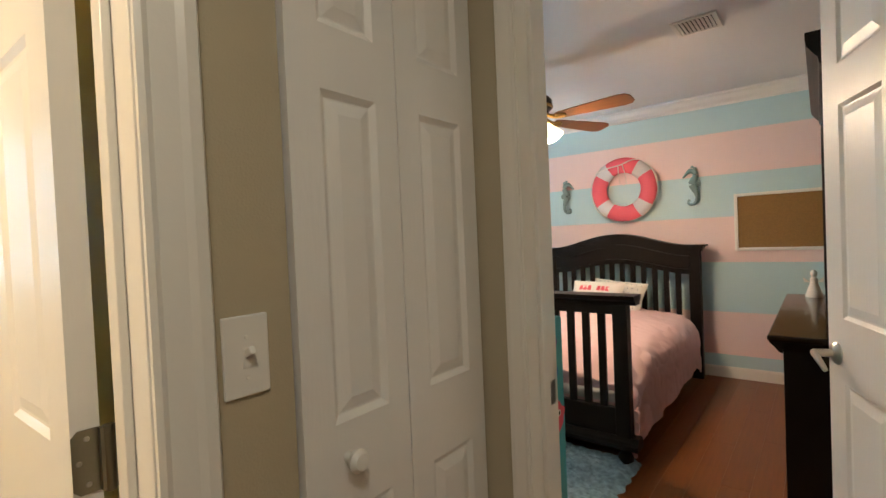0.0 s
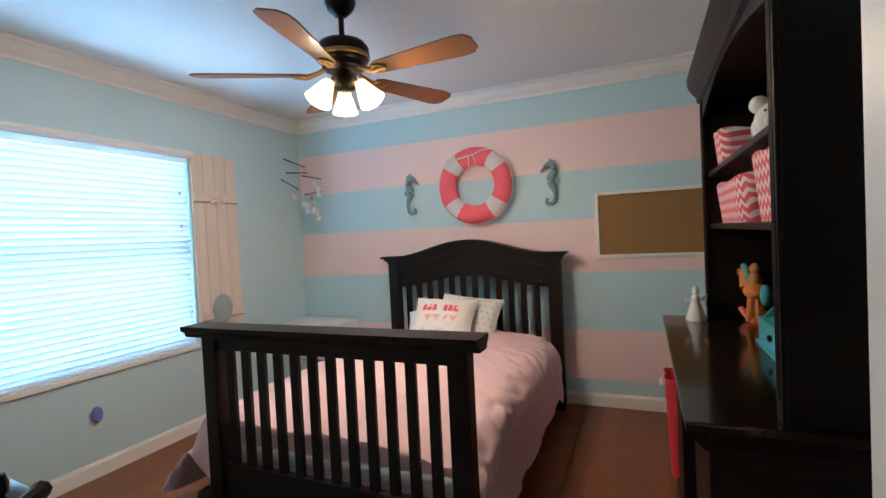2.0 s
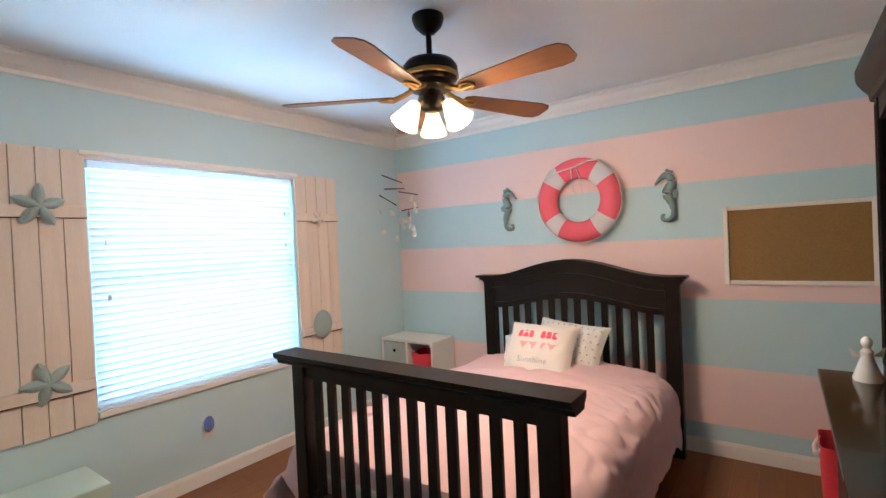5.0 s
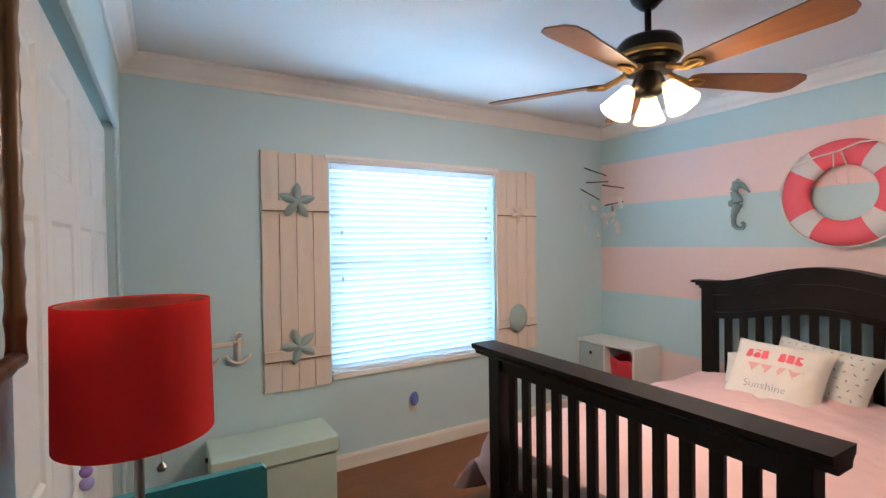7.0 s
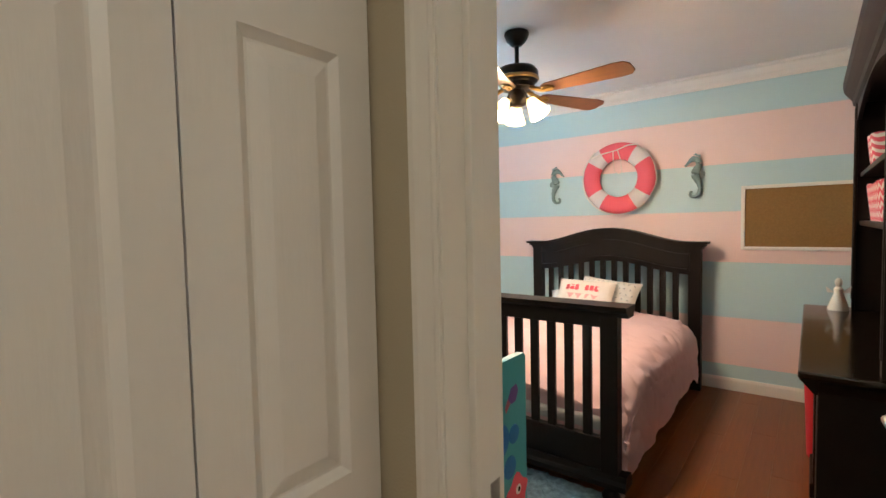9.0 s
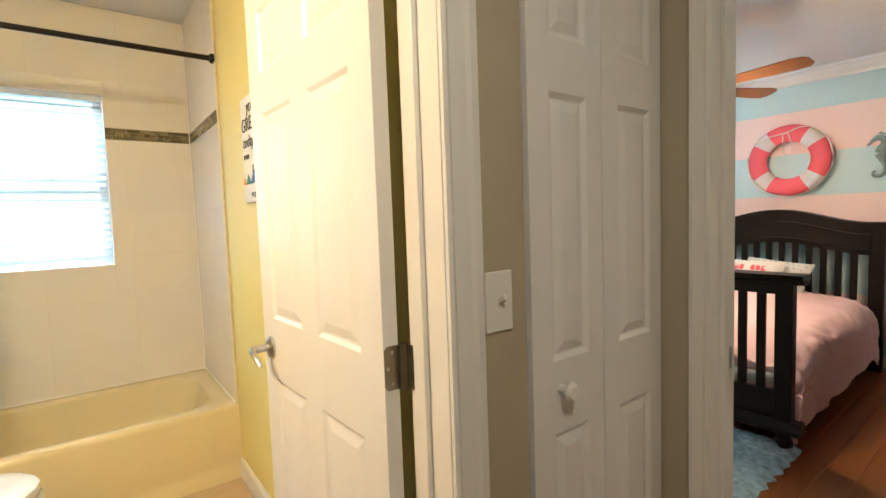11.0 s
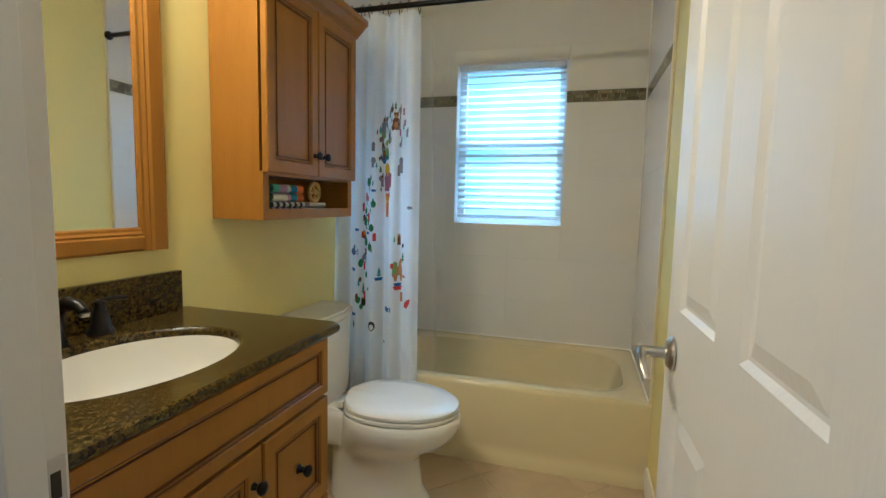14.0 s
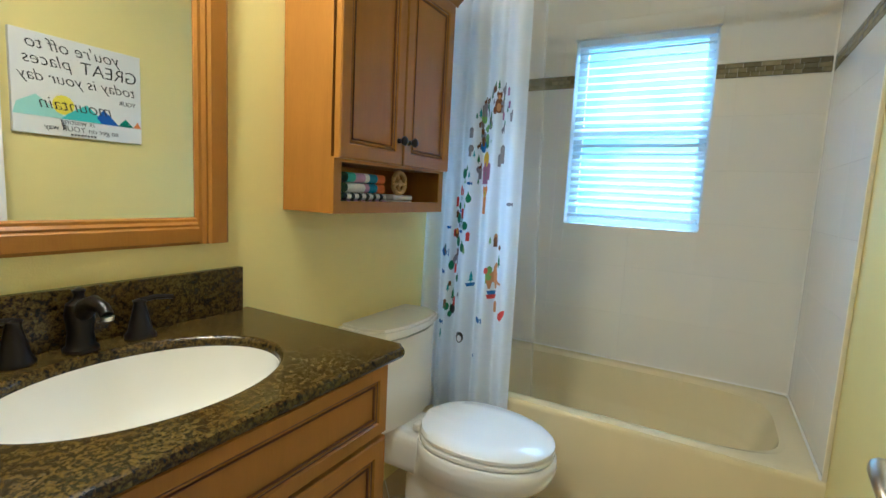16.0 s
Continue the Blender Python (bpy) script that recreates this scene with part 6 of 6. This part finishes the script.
def folded(name, x0, z0, h, deep, runs, label):
    """A folded towel: pads of terry side by side, each rounded at the front fold; runs are (width, colour)."""
    tw = thing(name, (x0 - 0.1, -0.63, z0), label, "towel", "towels on the cabinet shelf")
    x = x0
    for w, key in runs:
        for lay in range(2):
            lo, hi = z0 + h * lay / 2, z0 + h * (lay + 1) / 2 - 0.001
            c, rr = (lo + hi) / 2, (hi - lo) / 2
            poly = [(-0.71, lo), (-0.71, hi)] + [(-0.562 - deep + rr * math.sin(a), c + rr * math.cos(a)) for a in [i * math.pi / 8 for i in range(9)]]
            part("fold", prism(poly, "x", x - w, x), CLOTH[key if lay or key == "navy" else {"white": "lilac", "lilac": "white", "aqua": "white"}.get(key, key)], tw, smooth=True)
        x -= w
    return tw


folded("towel", -1.352, 1.179, 0.040, 0.0, [(0.030, "pine")] + [(0.016, "navy"), (0.018, "white")] * 6, "navy and white folded hand towel")
folded("towel", -1.345, 1.2195, 0.060, 0.010, [(0.060, "pine"), (0.035, "aqua"), (0.045, "lilac"), (0.020, "white"), (0.040, "blue"), (0.040, "orange")], "teal, lilac, blue and coral patterned folded towel")
for k in range(2):
    wc = tagged(part("washcloth", boxes((-1.775, -1.655, -0.70, -0.575, 1.179 + 0.020 * k, 1.197 + 0.020 * k), bev=0.006, seg=3), "mattress", smooth=True), "folded white washcloth on the cabinet shelf", "washcloth", "washcloths on the shelf")
lf = thing("loofah", (-1.70, -0.60, 1.219), "round tan loofah slice leaning on the shelf", "loofah")
part("slice", tube([(-1.70 + 0.036 * math.sin(a), -0.585, 1.258 + 0.036 * math.cos(a)) for a in [i * math.pi / 12 for i in range(24)]], 0.008, 8, True), mat("loofah_tan", (0.62, 0.44, 0.18), 0.9, var=0.3, scale=60, bump=0.8), lf, smooth=True)
part("web", join(*[tube([(-1.70, -0.585, 1.258), (-1.70 + 0.034 * math.sin(a), -0.585, 1.258 + 0.034 * math.cos(a))], 0.006, 6) for a in (0.3, 1.8, 3.2, 4.6)], lathe([(0, 0), (0.012, 0), (0.012, 0.014), (0, 0.014)], 14, pose(-1.70, -0.578, 1.258, 90, 0, 0))), bpy.data.materials["loofah_tan"], lf)

# shower rod, curtain and liner
rod = thing("shower_rod", (-2.17, 0, 2.13), "dark bronze shower curtain rod", "curtain rod")
part("tube", tube([(-2.17, -0.722, 2.13), (-2.17, 0.0, 2.13), (-2.17, 0.750, 2.13)], 0.0125, 16), "bronze", rod, smooth=True)
for y, a in ((-0.7295, -90), (0.7455, 90)):
    part("end_cap", lathe([(0, 0), (0.024, 0), (0.024, 0.012), (0.018, 0.02), (0, 0.02)], 20, pose(-2.17, y if y < 0 else 0.7530, 2.13, a if y < 0 else 90, 0, 0)), "bronze", rod, smooth=True)


def cur(s, z):
    """Point of the curtain cloth: s from the wall end to its free edge."""
    t_ = (2.095 - z) / 1.83
    y = -0.715 + (0.40 + 0.03 * t_) * s + 0.006 * math.sin(2 * math.pi * 4.6 * s)
    amp = 0.015 + 0.013 * t_
    x = -2.155 + 0.055 * t_ + amp * math.sin(2 * math.pi * 4.6 * s + 0.6) + 0.012 * math.sin(17 * s + 2.5 * t_)
    return Vector((x, y, z))


curtain = thing("shower_curtain", (-2.13, -0.52, 0.26), "white shower curtain printed with colourful animals and trees", "shower curtain")
part("cloth", surface(lambda u, v: cur(u, 2.095 - 1.83 * v), 150, 50), "curtain", curtain, smooth=True)
for k in range(9):
    p = cur(0.02 + 0.12 * k, 2.095)
    part("hook", tube([(p.x, p.y, 2.085), (-2.150, p.y, 2.11), (-2.148, p.y, 2.135), (-2.165, p.y, 2.150), (-2.188, p.y, 2.140), (-2.185, p.y, 2.112), (p.x - 0.004, p.y, 2.083)], 0.002, 6), "bronze", curtain, "thin dark hook")
lin = thing("shower_liner", (-2.225, -0.48, 0.49), "clear vinyl shower liner hanging inside the tub", "shower liner")


def liner(u, v):
    return Vector((-2.225 + 0.012 * math.sin(2 * math.pi * 7 * u) - 0.02 * v, -0.71 + (0.43 + 0.05 * v) * u, 2.09 - 1.79 * v))


part("sheet", surface(liner, 90, 16), "liner", lin, smooth=True)
part("top_hem", tube([liner(k / 60, 0.0) for k in range(61)], 0.003, 6), "liner", lin, "folded vinyl hem", True)
part("side_hem", tube([liner(1.0, k / 12) for k in range(13)], 0.004, 6), "liner", lin, "folded vinyl hem", True)
PAL = {"green": (0.03, 0.20, 0.08), "lime": (0.22, 0.40, 0.10), "brown": (0.16, 0.06, 0.02), "grey": (0.25, 0.24, 0.28), "blue": (0.03, 0.14, 0.42), "orange": (0.75, 0.28, 0.04), "red": (0.60, 0.05, 0.04), "yellow": (0.80, 0.55, 0.02), "teal": (0.05, 0.33, 0.36), "tan": (0.50, 0.25, 0.10), "mauve": (0.36, 0.16, 0.30), "black": (0.02, 0.02, 0.02), "white": (0.8, 0.8, 0.8)}
INK = {k: mat("print_" + k, c, 0.75, var=0.1, bump=0) for k, c in PAL.items()}


def printed(poly, s, z, colour, size):
    """A printed shape that follows the cloth; poly is in units of its size."""
    size *= 1.2
    out = bmesh.new()
    c = out.verts.new(cur(s, z) + Vector((0.0035, 0, 0)))
    vs = [out.verts.new(cur(s + u * size / 0.75, z + v * size) + Vector((0.0035, 0, 0))) for u, v in poly]
    for i in range(len(vs)):
        out.faces.new((c, vs[i], vs[(i + 1) % len(vs)]))
    bmesh.ops.recalc_face_normals(out, faces=list(out.faces))
    return part("print", out, INK[colour], curtain)


DISC = [(math.cos(i * math.pi / 7), math.sin(i * math.pi / 7)) for i in range(14)]
TREE = [(-0.1, -1), (0.1, -1), (0.1, -0.6), (0.55, -0.6), (0.2, -0.1), (0.42, -0.1), (0.0, 1), (-0.42, -0.1), (-0.2, -0.1), (-0.55, -0.6), (-0.1, -0.6)]
HOUSE = [(-0.7, -1), (0.7, -1), (0.7, 0.2), (0.9, 0.2), (0, 1), (-0.9, 0.2), (-0.7, 0.2)]
SLAB = [(-0.5, -1), (0.5, -1), (0.55, 0.7), (0.1, 1), (-0.5, 0.7)]
FISH = [(-1, 0), (-0.5, 0.4), (0.3, 0.35), (0.6, 0.0), (1, 0.4), (1, -0.4), (0.6, -0.05), (0.2, -0.4), (-0.5, -0.35)]
BOAT = [(-1, 0), (1, 0), (0.7, -0.5), (-0.7, -0.5)]
BEAST = [(-0.6, -1), (-0.35, -1), (-0.3, -0.5), (0.2, -0.5), (0.25, -1), (0.5, -1), (0.55, 0.0), (0.4, 0.5), (0.6, 0.8), (0.3, 1), (0.0, 0.7), (-0.1, 0.3), (-0.55, 0.1), (-0.9, -0.3)]
LEAF = [(-0.8, -0.6), (0, -0.8), (0.8, 0.2), (0.9, 0.9), (0.1, 0.7), (-0.7, 0.1)]
TAIL = [(-0.1, 0.1), (0.5, -0.4), (0.95, -0.35), (1.0, -0.2), (0.5, -0.2), (0.1, 0.3)]
EARS = [(-1.0, 0.55), (-0.75, 1.15), (-0.4, 0.85), (0.4, 0.85), (0.75, 1.15), (1.0, 0.55), (0.6, -0.3), (-0.6, -0.3)]
rp = random.Random(11)
CLUSTERS = (
    # along the cloth, height from and to, how many, which shapes and colours
    (0.66, 1.54, 1.68, 14, ((TREE, "green"), (TREE, "green"), (TREE, "grey"), (DISC, "brown"))),
    (0.82, 1.50, 1.67, 13, ((BEAST, "grey"), (TREE, "green"), (SLAB, "grey"), (SLAB, "mauve"))),
    (0.60, 1.44, 1.56, 12, ((TREE, "green"), (HOUSE, "brown"), (DISC, "lime"), (DISC, "grey"))),
    (0.52, 1.28, 1.62, 20, ((TREE, "green"), (TREE, "teal"), (SLAB, "grey"), (DISC, "grey"), (BEAST, "brown"))),
    (0.42, 0.98, 1.34, 18, ((TREE, "lime"), (DISC, "green"), (TREE, "green"), (SLAB, "red"), (FISH, "blue"))),
    (0.36, 0.70, 1.25, 18, ((DISC, "green"), (TREE, "green"), (SLAB, "red"), (BEAST, "grey"), (HOUSE, "brown"))),
    (0.25, 0.60, 1.10, 10, ((TREE, "teal"), (FISH, "blue"), (DISC, "green"), (SLAB, "brown"))),
)
for s0, z0, z1, n, kinds in CLUSTERS:
    for k in range(n):
        shape, col = kinds[k % len(kinds)]
        printed(shape, s0 + rp.uniform(-0.06, 0.06), z0 + (z1 - z0) * (k + rp.random()) / n, col, rp.uniform(0.010, 0.019))
for k in range(10):
    printed(TREE, rp.uniform(0.58, 0.70), rp.uniform(1.44, 1.52), "lime", 0.007)


def printed_top(poly, s, z, colour, size):
    """A second print laid over one that is already there."""
    o = printed(poly, s, z, colour, size)
    o.data.transform(Matrix.Translation((0.0012, 0, 0)))


# bear, lion, kangaroo in its boat, penguin, whale, boats and houses
for shape, s, z, col, size in ((DISC, 0.73, 1.590, "brown", 0.026), (EARS, 0.73, 1.622, "brown", 0.018), (HOUSE, 0.62, 1.325, "mauve", 0.040), (DISC, 0.62, 1.378, "yellow", 0.027), (SLAB, 0.66, 1.33, "mauve", 0.030), (DISC, 0.57, 1.43, "blue", 0.020), (DISC, 0.62, 1.445, "green", 0.018), (SLAB, 0.80, 1.40, "grey", 0.032), (SLAB, 0.77, 1.375, "grey", 0.022), (SLAB, 0.63, 1.195, "orange", 0.034), (EARS, 0.63, 1.238, "orange", 0.026), (HOUSE, 0.78, 1.045, "brown", 0.018), (DISC, 0.78, 1.062, "tan", 0.013), (DISC, 0.83, 1.02, "brown", 0.009), (TREE, 0.73, 1.05, "lime", 0.014), (BEAST, 0.78, 0.905, "tan", 0.046), (TAIL, 0.80, 0.885, "tan", 0.040), (TREE, 0.83, 0.965, "green", 0.022), (SLAB, 0.735, 0.91, "lime", 0.030), (DISC, 0.71, 0.925, "red", 0.011), (BOAT, 0.77, 0.826, "red", 0.030), (BOAT, 0.77, 0.842, "blue", 0.028), (SLAB, 0.81, 0.775, "tan", 0.020), (LEAF, 0.88, 0.745, "red", 0.024), (FISH, 0.66, 0.715, "blue", 0.026), (FISH, 0.90, 1.20, "grey", 0.016), (BOAT, 0.52, 0.86, "blue", 0.024), (TREE, 0.52, 0.885, "teal", 0.022), (FISH, 0.22, 0.98, "blue", 0.036), (DISC, 0.46, 0.625, "black", 0.020), (FISH, 0.60, 0.545, "blue", 0.012), (SLAB, 0.33, 1.20, "red", 0.018), (DISC, 0.37, 1.13, "green", 0.020), (DISC, 0.35, 1.065, "brown", 0.018), (BEAST, 0.36, 0.965, "grey", 0.030), (TREE, 0.34, 0.80, "green", 0.024), (DISC, 0.35, 0.735, "black", 0.018)):
    printed(shape, s, z, col, size)
for shape, s, z, col, size in ((DISC, 0.73, 1.582, "tan", 0.014), (DISC, 0.73, 1.622, "tan", 0.008), (DISC, 0.63, 1.236, "yellow", 0.014), (SLAB, 0.63, 1.185, "tan", 0.014), (SLAB, 0.62, 1.31, "grey", 0.016), (DISC, 0.46, 0.620, "white", 0.012), (DISC, 0.63, 1.240, "black", 0.004), (DISC, 0.35, 1.075, "orange", 0.011)):
    printed_top(shape, s, z, col, size)

# canvas sign on the bathroom wall
sign = thing("wall_sign", (-1.44, 0.75, 1.40), "white canvas wall sign with black lettering and coloured mountains", "wall sign")
part("canvas", boxes((-1.700, -1.190, 0.740, 0.7625, 1.400, 1.822), bev=0.002), mat("white_canvas", (0.80, 0.80, 0.77), 0.7, var=0.03, bump=0.2, bscale=300), sign)
SG = pose(-1.445, 0.7385, 1.40, 90, 0, 0)
for poly, col, d in (([(0.06, 0.075), (0.255, 0.075), (0.24, 0.125), (0.175, 0.165), (0.12, 0.125)], (0.40, 0.72, 0.66), 0.0008), ([(0.075 + 0.042 * c, 0.135 + 0.042 * s) for c, s in DISC], (0.85, 0.75, 0.03), 0.0011), ([(-0.10, 0.075), (0.085, 0.075), (0.06, 0.10), (-0.015, 0.15), (-0.06, 0.11)], (0.14, 0.58, 0.56), 0.0014), ([(-0.15, 0.075), (-0.075, 0.075), (-0.055, 0.10), (-0.085, 0.142)], (0.02, 0.10, 0.45), 0.0017), ([(-0.215, 0.075), (-0.145, 0.075), (-0.18, 0.112)], (0.01, 0.18, 0.12), 0.0017), ([(-0.252, 0.075), (-0.215, 0.075), (-0.235, 0.105)], (0.85, 0.28, 0.06), 0.0017)):
    part("mountain", flat(poly, SG @ pose(0, 0, 0), d), mat("sign_paint_%d" % int(d * 1e4 + poly[0][0] * 100), col, 0.6), sign)
M["signink"] = mat("black_sign_ink", (0.02, 0.02, 0.02), 0.6)
for txt, z, size, x, sh in (("you're off to", 0.355, 0.072, 0.02, 0.25), ("GREAT", 0.285, 0.078, -0.115, 0.0), ("places", 0.290, 0.072, 0.125, 0.25), ("today is your day", 0.222, 0.066, 0.0, 0.25), ("YOUR", 0.175, 0.028, -0.19, 0.0), ("mountain", 0.112, 0.075, 0.02, 0.25), ("is waiting", 0.054, 0.036, 0.02, 0.25), ("so get on YOUR way", 0.024, 0.034, 0.0, 0.15)):
    lettering("lettering", txt, size, SG @ pose(x, z, 0.0015), "signink", sign, 0.0008, "CENTER", sh)
for k in range(8):
    part("small_print", flat([(-0.05 + 0.013 * k, 0.006), (-0.041 + 0.013 * k, 0.006), (-0.041 + 0.013 * k, 0.014), (-0.05 + 0.013 * k, 0.014)], SG, 0.001), "signink", sign)

# ---- pieces: planks, tiles and mosaic ----


def clone(first, name, parent, place):
    o = new(name, first.data)
    o.parent, o.matrix_parent_inverse = parent, parent_inverse(parent)
    o.matrix_basis = Matrix.Translation(place)
    return o


def piece(name, bm, material, parent, place):
    o = part(name, bm, material, parent)
    o.matrix_basis = Matrix.Translation(place)
    return o


def planks(parent, x0, x1, y0, y1, w, length):
    n = math.ceil((x1 - x0) / w)
    for i in range(n):
        y = y0 - (i * 0.437 % 1) * length
        while y < y1:
            a, b = max(y, y0), min(y + length, y1)
            xa, xb = x0 + i * w, min(x1, x0 + (i + 1) * w)
            if b - a > 0.01:
                piece("plank", boxes((0, xb - xa - 0.0008, 0, b - a - 0.0008, -0.008, 0), bev=0.0004, seg=1), "floorwood", parent, (xa, a, 0))
            y += length


planks(floor, -2.85, 0.80, 1.475, 5.15, 0.128, 1.215)
planks(floor_hall, -0.325, 1.15, -1.6, 1.475, 0.128, 1.215)


def diamond_floor(parent, x0, x1, y0, y1, s):
    h = s / math.sqrt(2)
    nx, ny = int((x1 - x0) / h) + 3, int((y1 - y0) / h) + 3
    for i in range(-1, nx):
        for j in range(-1, ny):
            if (i + j) % 2 == 0:
                cx, cy = x0 + 0.11 + i * h, y0 + 0.08 + j * h
                k = h - 0.0028
                pts = [(cx + k, cy), (cx, cy + k), (cx - k, cy), (cx, cy - k)]
                for ax, lim, sgn in ((0, x0, 1), (0, x1, -1), (1, y0, 1), (1, y1, -1)):
                    res = []
                    for a, b in zip(pts, pts[1:] + pts[:1]):
                        da, db = sgn * (a[ax] - lim), sgn * (b[ax] - lim)
                        if da >= 0:
                            res.append(a)
                        if da * db < 0:
                            w = da / (da - db)
                            res.append((a[0] + (b[0] - a[0]) * w, a[1] + (b[1] - a[1]) * w))
                    pts = res
                    if len(pts) < 3:
                        break
                if len(pts) >= 3:
                    piece("tile", prism([(a - cx, b - cy) for a, b in pts], "z", -0.003, 0.0015), "floortile", parent, (cx, cy, 0.003))


diamond_floor(floor_bath, -2.15, -0.30, -0.73, 0.755, 0.33)
GW, GH, Z0 = 0.405, 0.252, 0.394


def wall_tiles(parent, axis, at, sign, a0, a1, z0, z1, holes=()):
    n = math.ceil((a1 - a0) / GW) + 1
    rects = []
    i0 = math.floor(a0 / GW)
    for i in range(i0, i0 + n + 1):
        for j in range(0, 10):
            ca, cb, cz, cd = max(a0, i * GW), min(a1, (i + 1) * GW), max(z0, Z0 + j * GH), min(z1, Z0 + (j + 1) * GH)
            if cb - ca > 0.01 and cd - cz > 0.01:
                rects.append((ca, cb, cz, cd))
    for h in holes:
        nxt = []
        for a, b, c, d in rects:
            if b <= h[0] or a >= h[1] or d <= h[2] or c >= h[3]:
                nxt.append((a, b, c, d))
                continue
            for r in ((a, min(b, h[0]), c, d), (max(a, h[1]), b, c, d), (max(a, h[0]), min(b, h[1]), c, h[2]), (max(a, h[0]), min(b, h[1]), h[3], d)):
                if r[1] - r[0] > 0.008 and r[3] - r[2] > 0.008:
                    nxt.append(r)
        rects = nxt
    for a, b, c, d in rects:
        g = 0.00015
        if axis == "x":
            bm2 = boxes((0, sign * 0.009, g, b - a - g, g, d - c - g), bev=0.0004, seg=1)
            piece("tile", bm2, "tile", parent, (at, a, c))
        else:
            bm2 = boxes((g, b - a - g, 0, sign * 0.009, g, d - c - g), bev=0.0004, seg=1)
            piece("tile", bm2, "tile", parent, (a, at, c))


west_w, north_w, south_w = (bpy.data.objects[n] for n in ("wall_bath_west", "wall_bath_north", "wall_bath_south"))
HOLE = [(-0.342, 0.318, 1.105, 2.085)]
for zz0, zz1 in ((0.394, 1.824), (1.892, 2.555)):
    wall_tiles(west_w, "x", -2.9545, 1, -0.728, 0.752, zz0, zz1, HOLE)
    wall_tiles(north_w, "y", 0.7625, -1, -2.945, -2.165, zz0, zz1)
    wall_tiles(south_w, "y", -0.7295, 1, -2.945, -2.165, zz0, zz1)
tagged(part("trim_tile_edge", boxes((-2.165, -2.153, 0.750, 0.7628, 0.392, 2.555), bev=0.003), mat("tile_edge_trim", (0.70, 0.62, 0.42), 0.4)), "cream edge trim of the tiled tub wall", "trim", kind="structure")
M["caulk"] = mat("white_caulk", (0.80, 0.77, 0.70), 0.5)
for nm, poly, ax, a0, a1 in (("trim_caulk_corner", [(-2.946, 0.754), (-2.939, 0.754), (-2.946, 0.747)], "z", 0.392, 2.555), ("trim_caulk_west", [(-2.946, 0.390), (-2.938, 0.390), (-2.946, 0.399)], "y", -0.72, 0.753), ("trim_caulk_north", [(0.754, 0.390), (0.754, 0.399), (0.746, 0.390)], "x", -2.945, -2.166)):
    tagged(part(nm, prism(poly, ax, a0, a1), "caulk"), "white caulk line round the tub wall", "trim", kind="structure")
RM = random.Random(5)
for axis, at, sign, a0, a1, parent in (("x", -2.9545, 1, -0.728, -0.343, west_w), ("x", -2.9545, 1, 0.319, 0.752, west_w), ("y", 0.7625, -1, -2.945, -2.165, north_w)):
    for row in range(3):
        a = a0
        while a < a1 - 0.004:
            ln = min(RM.choice((0.035, 0.05, 0.07)), a1 - a)
            z = 1.8265 + row * 0.0215
            bm2 = boxes((0, sign * 0.0092, 0.0006, ln - 0.0006, 0.0006, 0.0205), bev=0.0008, seg=1) if axis == "x" else boxes((0.0006, ln - 0.0006, 0, sign * 0.0092, 0.0006, 0.0205), bev=0.0008, seg=1)
            piece("mosaic_stick", bm2, "mosaic", parent, (at, a, z) if axis == "x" else (a, at, z))
            a += ln
